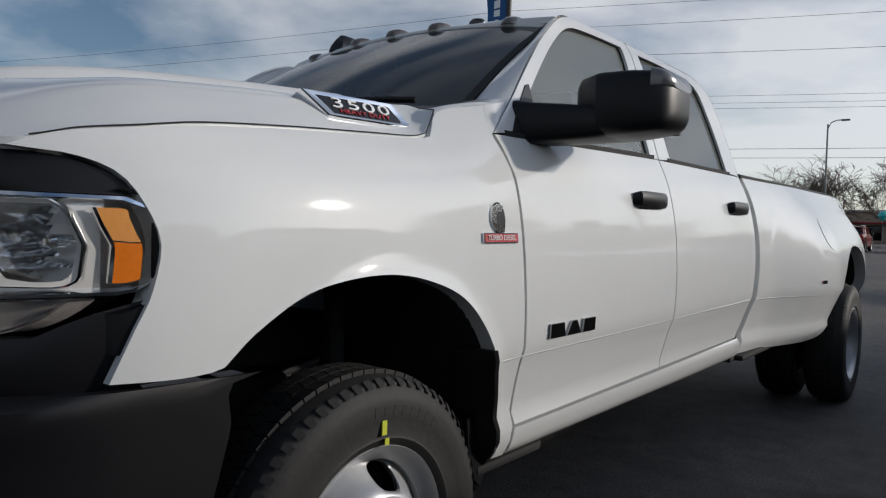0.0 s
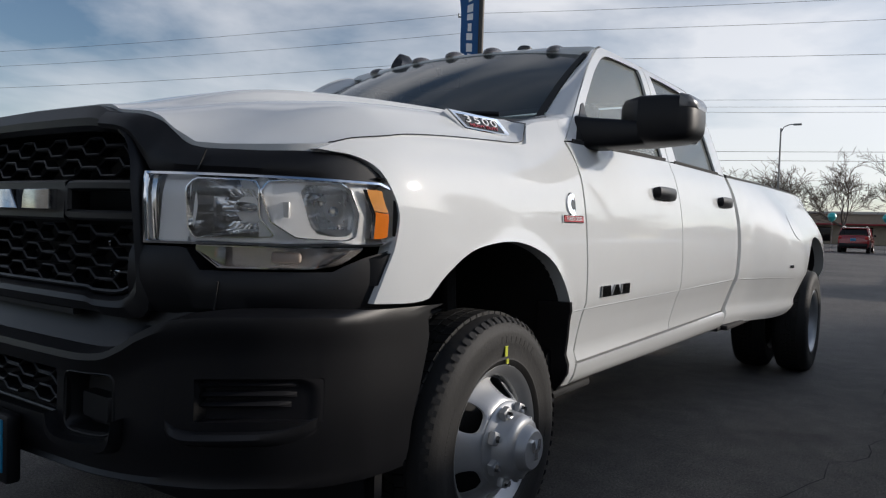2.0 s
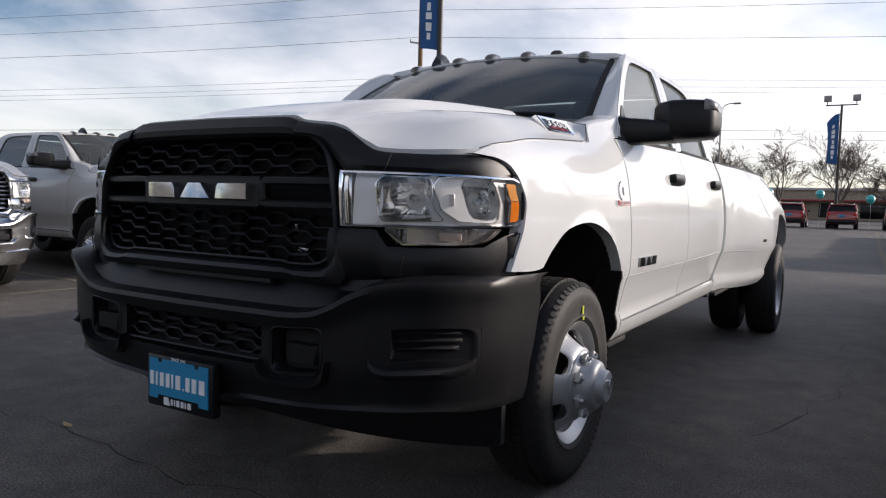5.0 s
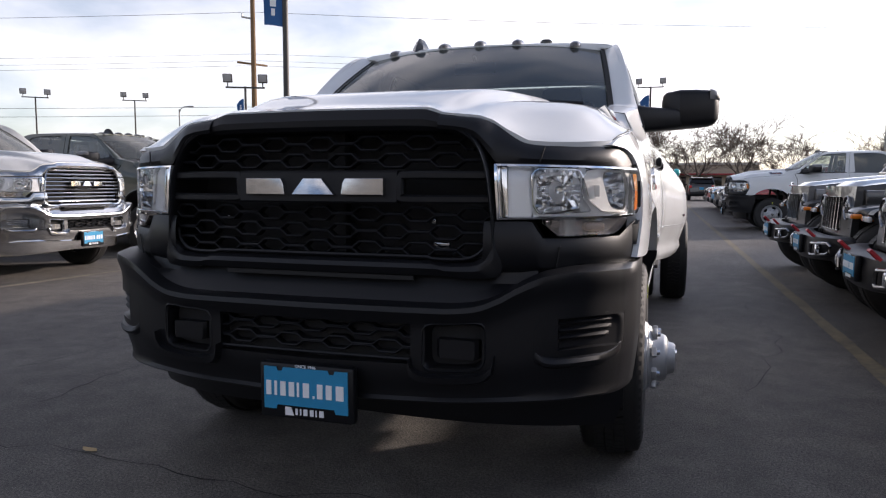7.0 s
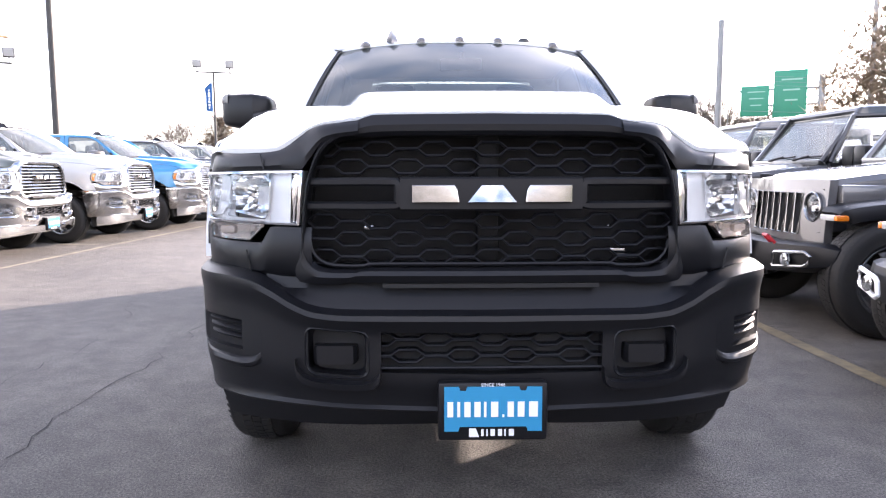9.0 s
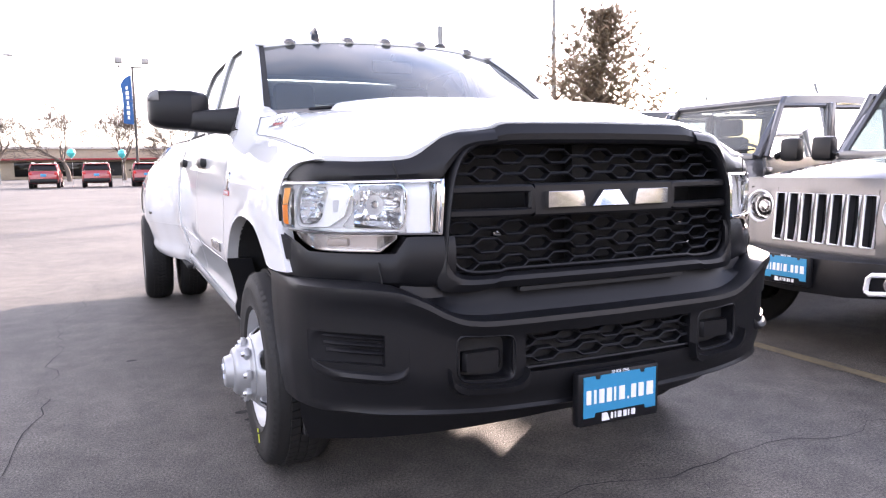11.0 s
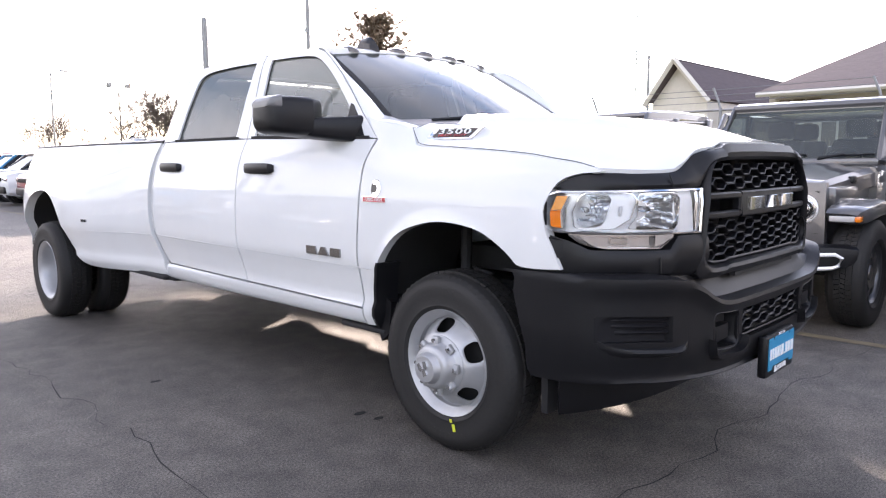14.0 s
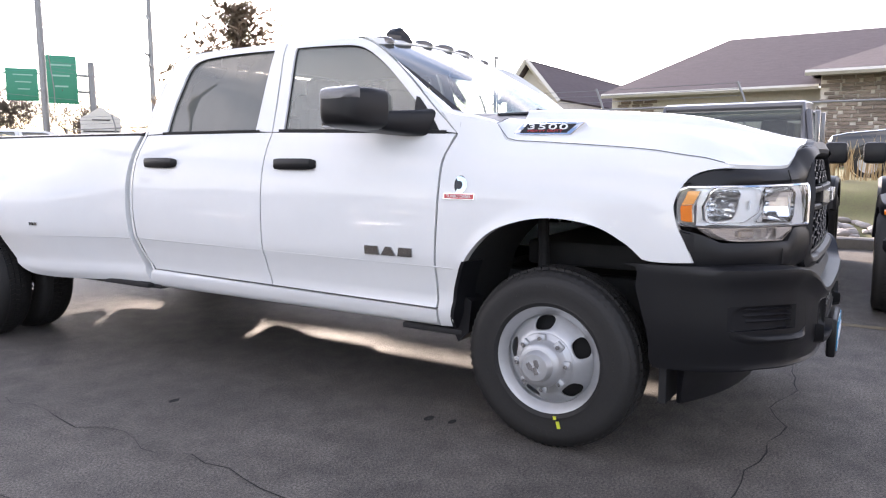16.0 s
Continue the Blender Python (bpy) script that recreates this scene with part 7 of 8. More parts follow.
        part("tail_lamp", bm, TAIL, car)
    # windscreen frame
    bm = bmesh.new()
    tube(bm, [(-0.73, 0.52, 1.235), (-0.66, 0.92, 1.76), (0.66, 0.92, 1.76), (0.73, 0.52, 1.235)], 0.040, 8)
    box(bm, (0, 0.53, 1.245), (1.44, 0.10, 0.06), 0.015)
    part("screen_frame", bm, paint, car)
    bm = bmesh.new()
    grid(bm, [[Vector((-0.72, 0.525, 1.25)), Vector((0.72, 0.525, 1.25))], [Vector((-0.655, 0.915, 1.74)), Vector((0.655, 0.915, 1.74))]])
    part("windscreen", bm, WINDSHIELD, car)
    for x in (-0.28, 0.25):
        bm = bmesh.new()
        tube(bm, [(x, 0.50, 1.285), (x + 0.20, 0.545, 1.30), (x + 0.42, 0.55, 1.31)], 0.010, 6)
        tube(bm, [(x, 0.47, 1.27), (x + 0.20, 0.53, 1.31)], 0.012, 6)
        part("wiper", bm, BLACK, car)
    # hard top
    bm = bmesh.new()
    loft(bm, [[Vector((a * w, y, z)) for a, z in ((-1, zt - 0.09), (-0.985, zt - 0.02), (-0.93, zt), (0.93, zt), (0.985, zt - 0.02), (1, zt - 0.09))] for y, w, zt in ((0.90, 0.685, 1.785), (0.98, 0.70, 1.815), (1.6, 0.725, 1.835), (2.30, 0.725, 1.825), (2.40, 0.715, 1.79))])
    part("hard_top", bm, paint, car)
    for s in (1, -1):
        bm = bmesh.new()
        box(bm, (s * 0.755, 1.43, 1.48), (0.06, 0.07, 0.52), 0.015)
        part("roof_post", bm, paint, car)
        bm = bmesh.new()
        box(bm, (s * 0.745, 2.34, 1.48), (0.07, 0.13, 0.56), 0.02)
        part("roof_post", bm, paint, car)
    bm = bmesh.new()
    box(bm, (0, 2.40, 1.30), (1.42, 0.05, 0.22), 0.02)
    box(bm, (0, 2.40, 1.74), (1.42, 0.05, 0.12), 0.02)
    part("cab_back", bm, paint, car)
    # cabin
    for s in (1, -1):
        for y in (1.30, 2.05):
            bm = bmesh.new()
            box(bm, (s * 0.36, y - 0.22, 0.92), (0.48, 0.46, 0.16), 0.05)
            box(bm, (s * 0.36, y, 1.20), (0.46, 0.14, 0.52), 0.05, Matrix.Rotation(-0.15, 3, "X"))
            box(bm, (s * 0.36, y + 0.06, 1.56), (0.26, 0.10, 0.18), 0.04)
            part("seat", bm, CABIN, car)
    bm = bmesh.new()
    box(bm, (0, 0.62, 1.15), (1.36, 0.22, 0.22), 0.05)
    revolve(bm, [(0.18 + 0.014 * math.cos(a), 0.014 * math.sin(a)) for a in [2 * math.pi * k / 8 for k in range(9)]], 24, (0.36, 0.83, 1.18), "y")
    part("dashboard", bm, CABIN, car)
    # front bumper
    bm = bmesh.new()
    loft(bm, [[Vector((x, y + d, z)) for d, z in ((0.16, zb), (0.0, zb + 0.02), (-0.02, (zb + zt) / 2), (0.0, zt - 0.015), (0.04, zt), (0.16, zt))] for x, y, zb, zt in ((-0.88, -0.62, 0.50, 0.63), (-0.80, -0.72, 0.47, 0.65), (-0.62, -0.82, 0.43, 0.65), (-0.35, -0.86, 0.40, 0.64), (0, -0.87, 0.39, 0.64), (0.35, -0.86, 0.40, 0.64), (0.62, -0.82, 0.43, 0.65), (0.80, -0.72, 0.47, 0.65), (0.88, -0.62, 0.50, 0.63))])
    bump = part("front_bumper", bm, BLACK, car)
    for s in (1, -1):
        bm = bmesh.new()
        loop = [(s * a, b) for a, b in ((0.49, 0.485), (0.50, 0.555), (0.52, 0.575), (0.78, 0.595), (0.82, 0.570), (0.80, 0.515), (0.77, 0.498), (0.51, 0.470), (0.49, 0.485))]
        tube(bm, [Vector((x, -0.885 + 0.55 * max(0, abs(x) - 0.5) ** 1.5, z)) for x, z in loop], 0.014, 8)
        part("fog_lamp_bezel", bm, LAMPGREY, bump, "silver fog lamp bezel")
        bm = bmesh.new()
        revolve(bm, [(0.042, 0.02), (0.046, -0.006), (0.040, -0.012), (0.0, -0.016)], 20, (s * 0.62, -0.862, 0.53), "y")
        part("fog_lamp", bm, REFLECT, bump)
        bm = bmesh.new()
        tube(bm, [(s * 0.40 - 0.035, -0.84, 0.63), (s * 0.40 - 0.03, -0.90, 0.690), (s * 0.40 + 0.03, -0.90, 0.690), (s * 0.40 + 0.035, -0.84, 0.63)], 0.012, 8)
        part("tow_hook", bm, CLOTHTAG, bump, "red tow hook")
    number_board(bump, 0.0, -0.915, 0.545)
    # running gear
    bm = bmesh.new()
    box(bm, (0, 1.6, 0.50), (0.8, 4.4, 0.14), 0.02)
    rod(bm, (-0.8, -0.26, 0.41), (0.8, -0.26, 0.41), 0.05)
    rod(bm, (-0.8, 3.0, 0.41), (0.8, 3.0, 0.41), 0.05)
    part("chassis", bm, DARK, car)
    tyre, tread, rim = wheel_mesh_tyre(), wheel_tread(), None
    for b in (tyre, tread):
        bmesh.ops.transform(b, matrix=Matrix.Diagonal((1.1, 1.035, 1.035, 1)), verts=b.verts)
    bt, bd = part("tyre", tyre, RUBBER), part("tread", tread, RUBBER)
    b = bmesh.new()
    n = 70
    revolve(b, [(0.232, 0.085), (0.240, 0.100), (0.230, 0.108), (0.215, 0.095), (0.205, 0.070)], 56)
    revolve(b, [(0.205, 0.070), (0.18, 0.085), (0.12, 0.092), (0.085, 0.085), (0.06, 0.078), (0.055, 0.088), (0, 0.090)], n, skip=lambda i, k: i in (0, 1) and abs(((k + 0.5) / n * 7) % 1 - 0.5) < 0.30)
    lip(b, lambda v: Vector((-0.02, 0, 0)))
    br = part("rim", b, ALLOY)
    for s in (1, -1):
        for y in (-0.26, 3.0):
            w = empty("wheel", pose(s * 0.80, y, 0.413, 0, 0, 0 if s > 0 else 180))
            w.parent = car
            for src, nm in ((bt, "tyre"), (bd, "tread"), (br, "rim")):
                o = new(nm, src.data)
                o.parent = w
    for o in (bt, bd, br):
        bpy.data.objects.remove(o)
    return car


jeep = off_roader("off_roader", GRANITE)
jeep.matrix_basis = pose(3.14, 0.15, 0, 0, 0, -90)
tagged(jeep, "dark grey boxy off-roader with slotted grille and hard top", "off-roader", "parked off-roaders")
for x, y, mat in ((3.22, 2.48, GRANITE), (3.24, 4.66, BLACK_PAINT), (3.24, 6.80, GRANITE), (3.30, -2.12, GRANITE)):
    t = copy_thing(jeep, pose(x, y, 0, 0, 0, -90))
    repaint(t, LAMPGREY, DARKCHROME)
    for ob in t.children:
        if ob.name.startswith("front_arch"):
            ob.material_slots[0].link = "OBJECT"
            ob.material_slots[0].material = BLACK
    if mat is not GRANITE:
        repaint(t, GRANITE, mat)
        tagged(t, "black boxy off-roader with slotted grille and hard top")


for ob in [o for o in jeep.children_recursive if o.name.startswith("tow_hook")]:
    bpy.data.objects.remove(ob)


# ---- compact SUVs ----
def suv(name, paint):
    """Compact SUV; nose towards -y, front axle at y = 0."""
    car = empty(name)
    bm = bmesh.new()
    def sec(y, w, z0, z1):
        h = z1 - z0
        return [Vector((a * w, y, z0 + b * h)) for a, b in ((-0.88, 0), (-0.97, 0.12), (-1.0, 0.45), (-0.985, 0.80), (-0.93, 0.97), (-0.80, 1.0), (0.80, 1.0), (0.93, 0.97), (0.985, 0.80), (1.0, 0.45), (0.97, 0.12), (0.88, 0))]
    loft(bm, [sec(-0.82, 0.72, 0.42, 0.86), sec(-0.74, 0.84, 0.33, 0.96), (sec(-0.45, 0.90, 0.28, 1.02)), sec(0.3, 0.91, 0.26, 1.08), sec(0.55, 0.91, 0.26, 1.12), sec(1.5, 0.91, 0.26, 1.14), sec(2.6, 0.91, 0.28, 1.17), sec(3.1, 0.89, 0.33, 1.17), sec(3.38, 0.85, 0.40, 1.14), sec(3.44, 0.80, 0.46, 1.05)])
    part("body", bm, paint, car)
    bm = bmesh.new()
    def gl(y, w, z0, z1, k=0.86):
        return [Vector((-w, y, z0)), Vector((-w * k, y, z1)), Vector((w * k, y, z1)), Vector((w, y, z0))]
    loft(bm, [gl(0.42, 0.82, 1.05, 1.10, 0.98), gl(1.10, 0.84, 1.10, 1.60), gl(2.9, 0.84, 1.13, 1.62), gl(3.34, 0.82, 1.13, 1.22, 0.97)])
    part("glasshouse", bm, DARKGLASS, car)
    bm = bmesh.new()
    loft(bm, [[Vector((a * w, y, z + b)) for a, b in ((-1, -0.04), (-0.95, 0.0), (-0.5, 0.025), (0.5, 0.025), (0.95, 0.0), (1, -0.04))] for y, w, z in ((1.0, 0.715, 1.575), (1.3, 0.74, 1.615), (2.6, 0.74, 1.635), (3.06, 0.72, 1.60))])
    part("roof", bm, paint, car)
    for s in (1, -1):
        for pts in ([(0.80, 0.48, 1.10), (0.735, 1.05, 1.58)], [(0.84, 1.62, 1.12), (0.735, 1.66, 1.60)], [(0.84, 2.45, 1.13), (0.735, 2.42, 1.61)], [(0.82, 3.28, 1.15), (0.72, 3.0, 1.59)]):
            bm = bmesh.new()
            tube(bm, [(s * a, b, c) for a, b, c in pts], 0.045, 6)
            part("pillar", bm, paint, car)
        bm = bmesh.new()
        tube(bm, [(s * 0.66, 1.2, 1.63), (s * 0.66, 1.35, 1.69), (s * 0.66, 2.8, 1.70), (s * 0.66, 2.95, 1.64)], 0.018, 6)
        part("roof_rail", bm, LAMPGREY, car)
        bm = bmesh.new()
        box(bm, (s * 0.99, 0.72, 1.13), (0.16, 0.09, 0.12), 0.03)
        part("mirror", bm, BLACK, car)
        bm = bmesh.new()
        box(bm, (s * 0.74, 3.40, 0.98), (0.20, 0.10, 0.20), 0.03)
        part("tail_lamp", bm, TAIL, car)
        bm = bmesh.new()
        box(bm, (s * 0.66, -0.76, 0.80), (0.28, 0.12, 0.12), 0.03)
        part("headlamp", bm, REFLECT, car)
        for y in (0.0, 2.57):
            bm = bmesh.new()
            revolve(bm, [(0.20, -0.10), (0.31, -0.11), (0.34, -0.07), (0.34, 0.07), (0.31, 0.11), (0.225, 0.10)], 32, (s * 0.80, y, 0.34), "x", s)
            w = part("tyre", bm, RUBBER, car)
            bm = bmesh.new()
            revolve(bm, [(0.225, 0.10), (0.20, 0.08), (0.06, 0.09), (0, 0.09)], 20, (s * 0.80, y, 0.34), "x", s)
            part("rim", bm, SATIN, w)
            bm = bmesh.new()
            revolve(bm, [(0.40, -0.06), (0.40, 0.115), (0.37, 0.118), (0.37, -0.06)], 32, (s * 0.80, y, 0.36), "x", s)
            part("arch", bm, BLACK, car)
    bm = bmesh.new()
    box(bm, (0, 3.40, 0.50), (1.62, 0.16, 0.26), 0.05)
    part("rear_bumper", bm, BLACK, car)
    bm = bmesh.new()
    box(bm, (0, -0.80, 0.48), (1.5, 0.12, 0.22), 0.05)
    box(bm, (0, -0.83, 0.80), (0.95, 0.05, 0.12), 0.02)
    part("front_bumper", bm, BLACK, car)
    bm = bmesh.new()
    box(bm, (0, 3.455, 0.86), (0.32, 0.012, 0.16), 0.003)
    part("plate", bm, PLATE_BLUE, car, "blue and white dealer plate")
    return car


red = suv("compact_suv", RED_PAINT)
red.matrix_basis = pose(-2.75, 53.5, 0, 0, 0, 180)
tagged(red, "red compact SUV parked with its tail to the lot", "SUV", "parked SUVs")
for x, y, rz, mat, lab in ((0.35, 53.5, 180, RED_PAINT, ""), (-5.9, 53.8, 180, RED_PAINT, ""), (3.6, 53.6, 180, BLACK_PAINT, "black SUV seen from behind at the end of the aisle"), (3.75, 20.0, -90, RED_PAINT, "red SUV nosing out of its parking stall"), (3.75, 22.7, -90, WHITE, "white SUV beside the red one"),
                           (3.75, 25.6, -90, BLACK_PAINT, "dark SUV beside the white one"), (3.75, 28.3, -90, BLUE_PAINT, "bright blue SUV in the same row"), (3.75, 31.0, -90, RED_PAINT, "red SUV beside the bright blue one"), (3.8, 33.8, -90, BLACK_PAINT, "dark SUV at the far end of the row"), (6.8, 53.9, 180, BLACK_PAINT, "black SUV seen from behind at the end of the aisle"),
                           (15.2, -1.0, 180, BLACK_PAINT, "dark SUV parked in front of the house-like building")):
    t = copy_thing(red, pose(x, y, 0.78 if x > 15 else 0, 0, 0, rz))
    if mat is not RED_PAINT:
        repaint(t, RED_PAINT, mat)
    if lab:
        tagged(t, lab)
for x, z in ((-4.3, 2.35), (1.9, 2.0), (-1.1, 2.3)):
    bm = bmesh.new()
    revolve(bm, [(0.0, -0.36), (0.05, -0.33), (0.20, -0.20), (0.29, 0.0), (0.24, 0.18), (0.12, 0.28), (0, 0.31)], 20, (x, 52.6, z), "z")
    bal = part("balloon", bm, TEAL)
    bm = bmesh.new()
    tube(bm, [(x, 52.6, z - 0.36), (x + 0.05, 52.6, z - 0.8), (x, 52.6, 0.0)], 0.008, 4)
    part("string", bm, INK, bal)
    tagged(bal, "teal balloon tied above a red SUV", "balloon", "balloons")


# ---- poles, lamps and cables ----
def lot_lamp(x, y, h, turn, banner=0.0, thick=0.07, wide=0.75):
    pole = empty("lamp_post", pose(x, y, 0, 0, 0, turn))
    bm = bmesh.new()
    rod(bm, (0, 0, 0), (0, 0, h), thick * 1.15, thick * 0.8, 10)
    rod(bm, (0, 0, 0), (0, 0, 0.5), 0.25, 0.25, 14)
    part("mast", bm, BRONZE, pole)
    bm = bmesh.new()
    box(bm, (0, 0, h - 0.05), (1.9, 0.08, 0.08), 0.01)
    part("crossarm", bm, BRONZE, pole)
    for s in (1, -1):
        bm = bmesh.new()
        box(bm, (s * 0.85, 0, h + 0.40), (0.46, 0.16, 0.42), 0.03, Matrix.Rotation(0.35, 3, "X"))
        rod(bm, (s * 0.85, 0, h), (s * 0.85, 0, h + 0.22), 0.03)
        head = part("lamp_head", bm, BRONZE, pole)
        bm = bmesh.new()
        box(bm, (s * 0.85, -0.085, h + 0.40), (0.38, 0.01, 0.34), 0.002, Matrix.Rotation(0.35, 3, "X"))
        part("lamp_glass", bm, LENSWHITE, head)
    if banner:
        banner_on(pole, h - 0.6, banner, wide)
    return tagged(pole, "dark lot lamp post with twin floodlights" + (" and a blue banner" if banner else ""), "lamp post", "lot lamp posts")


def banner_on(pole, top, length, width=0.75):
    """Cloth held along the pole, its free edge sagging and rippling."""
    def cloth(u, v, d=0.0):
        w = width * (1 - 0.10 * math.sin(math.pi * v) - 0.12 * v)
        z = top - length * v - 0.28 * width * u * u * (1 - v) ** 3 * 3.0 + 0.10 * u * v ** 4
        return Vector((-0.09 - w * u, u * (0.10 * math.sin(5.0 * v + 2.2 * u) + 0.05 * math.sin(11 * v - 3 * u)) - d, z))
    bm = bmesh.new()
    grid(bm, [[cloth(i / 8, j / 24) for i in range(9)] for j in range(25)])
    lip(bm, lambda v: Vector((0, 0.01, 0)))
    b = part("banner", bm, BANNER, pole, "blue cloth banner, rippled, with plain pale bars")
    for k in range(7):
        v0 = 0.20 + 0.105 * k
        v1 = v0 + (0.085 if k % 2 else 0.07)
        u0, u1 = (0.34, 0.66) if k % 3 else (0.40, 0.60)
        bm = bmesh.new()
        grid(bm, [[cloth(u0 + (u1 - u0) * p / 3, v0 + (v1 - v0) * q / 4, 0.012) for p in range(4)] for q in range(5)])
        lip(bm, lambda v: Vector((0, 0.004, 0)))
        part("banner_bar", bm, INK, b, "plain white bar")


lot_lamp(-0.1, 52.0, 8.3, 0, 3.4, 0.09)
lot_lamp(-19.0, 28.2, 5.9, 25, 1.3, 0.07, 0.36)
lot_lamp(-41.3, 46.4, 8.0, 35, 0)
lot_lamp(-46.8, 41.7, 7.9, 40, 0)
lot_lamp(-11.8, 36.5, 6.6, 15, 1.6, 0.07, 0.42)
lot_lamp(24, 66, 8.0, 0, 0)
big = empty("banner_mast", pose(-11.75, 19.5, 0, 0, 0, 20))
bm = bmesh.new()
rod(bm, (0, 0, 0), (0, 0, 13), 0.115, 0.085, 14)
rod(bm, (0, 0, 0), (0, 0, 0.6), 0.30, 0.30, 16)
part("mast", bm, BRONZE, big)
banner_on(big, 10.05, 3.5, 0.76)
tagged(big, "tall dark steel mast with a blue banner", "mast")


def street_lamp(x, y, h, turn):
    p = empty("street_lamp", pose(x, y, 0, 0, 0, turn))
    bm = bmesh.new()
    rod(bm, (0, 0, 0), (0, 0, h), 0.11, 0.07, 10)
    tube(bm, [(0, 0, h - 0.4), (0.25, 0, h + 0.1), (0.7, 0, h + 0.3), (1.1, 0, h + 0.3)], 0.045, 8)
    part("mast", bm, STEEL, p)
    bm = bmesh.new()
    box(bm, (1.4, 0, h + 0.28), (0.70, 0.30, 0.16), 0.05)
    part("lamp_head", bm, STEEL, p)
    return tagged(p, "galvanised street lamp with a curved arm", "street lamp", "street lamps")


street_lamp(-10.9, 70, 10.9, 0)
street_lamp(22, 78, 10.5, 10)
street_lamp(-52, 66, 9.5, 10)


def utility_pole(x, y, h, turn, mat=POLEWOOD, arms=3):
    p = empty("utility_pole", pose(x, y, 0, 0, 0, turn))
    bm = bmesh.new()
    rod(bm, (0, 0, 0), (0, 0, h), 0.19, 0.13, 12)
    part("shaft", bm, mat, p)
    for k in range(arms):
        bm = bmesh.new()
        z = h - 0.4 - 1.5 * k
        s = 1 if k % 2 else -1
        box(bm, (s * 0.35, 0, z), (0.75, 0.09, 0.10), 0.01)
        rod(bm, (s * 0.70, 0, z), (s * 0.70, 0, z + 0.22), 0.05, 0.03, 8)
        part("insulator_arm", bm, STEEL, p)
    bm = bmesh.new()
    box(bm, (0, 0.15, h * 0.58), (2.0, 0.10, 0.12), 0.01)
    part("crossarm", bm, mat, p)
    return tagged(p, "weathered wooden utility pole carrying power lines", "utility pole", "utility poles")


utility_pole(-23.2, 35.7, 14.5, 60)
utility_pole(26.5, 39.5, 13.5, 40, STEEL, 5)
utility_pole(-60, 20, 12.0, 60)
utility_pole(63.4, 33.5, 11.7, 40, STEEL, 5)
pole = empty("steel_pole", pose(11.9, 26.4, 0))
bm = bmesh.new()
rod(bm, (0, 0, 0), (0, 0, 7.3), 0.14, 0.12, 14)
part("shaft", bm, STEEL, pole)
bm = bmesh.new()
tube(bm, [(0.55, 0.2, 0.5), (0.45, 0.1, 4), (0.1, 0.05, 7.2)], 0.02, 5)
part("stay_wire", bm, STEEL, pole)
tagged(pole, "plain grey steel pole with a stay wire", "pole")
bm = bmesh.new()
rod(bm, (24.9, 13.5, 0.7), (24.9, 13.5, 16), 0.035, 0.02, 8)
rod(bm, (24.9, 13.5, 0), (24.9, 13.5, 0.3), 0.16, 0.16, 12)
tagged(part("flagpole", bm, STEEL), "slender bare metal flagpole beside the building", "flagpole")


def cable(a, b, sag, r=0.018):
    bm = bmesh.new()
    a, b = Vector(a), Vector(b)
    tube(bm, [a.lerp(b, k / 16) - Vector((0, 0, sag * 4 * (k / 16) * (1 - k / 16))) for k in range(17)], r, 4)
    return tagged(part("cable", bm, CABLE), "thin dark overhead power cable", "cable", "overhead cables")


for z0, z1, sg, rr in ((14.4, 16.6, 1.4, 0.020), (13.2, 15.2, 1.3, 0.020), (11.5, 12.6, 1.2, 0.022), (9.0, 9.6, 0.9, 0.016), (8.6, 9.2, 0.9, 0.016), (8.3, 8.9, 0.9, 0.016), (5.8, 6.4, 0.4, 0.022), (5.3, 5.9, 0.4, 0.022)):
    cable((-23.2, 35.7, z0), (70, 66, z1), sg, rr * 0.55)
    cable((-23.2, 35.7, z0), (-110, 0, z0 - 0.5), sg, rr * 0.55)

# road sign gantry
sg = empty("sign_gantry", pose(31.8, 54.4, 0, 0, 0, -30))
bm = bmesh.new()
rod(bm, (0, 0, 0), (0, 0, 9.0), 0.30, 0.26, 14)
part("post", bm, STEEL, sg)
bm = bmesh.new()
for z in (6.6, 7.9):
    rod(bm, (0.3, 0, z), (-6.2, 0, z), 0.11, 0.09, 10)
part("beam", bm, STEEL, sg)
for x, z, w, h in ((-2.3, 7.5, 2.5, 3.8), (-4.95, 7.0, 2.2, 2.5)):
    bm = bmesh.new()
    box(bm, (x, -0.22, z), (w, 0.06, h), 0.02)
    board = part("sign_board", bm, SIGN, sg, "green road sign board")
    for k in range(3):
        bm = bmesh.new()
        box(bm, (x + 0.1, -0.255, z + h * (0.30 - 0.22 * k)), (w * (0.62 - 0.12 * k), 0.006, h * 0.035), 0)
        part("sign_bar", bm, SIGNINK, board, "plain pale bar")
tagged(sg, "road sign gantry with two green boards on a post", "road sign")
bm = bmesh.new()
prism(bm, [(-0.9, 0), (-0.9, 3.2), (-0.5, 3.4), (0, 3.75), (0.5, 3.4), (0.9, 3.2), (0.9, 0)], 0.3, lambda u, v, d: Vector((u, d, v)))
ms = part("monument_sign", bm, PALEBOX)
ms.matrix_basis = pose(17.5, 31.5, 0, 0, 0, -30)
tagged(ms, "pale upright sign board with unreadable lettering", "sign")
for z, w in ((3.1, 0.8), (2.55, 1.6), (2.2, 0.7), (1.9, 0.9)):
    bm = bmesh.new()
    box(bm, (0, -0.01, z), (w, 0.01, 0.07), 0)
    part("sign_bar", bm, BRONZE, ms, "plain dark bar")


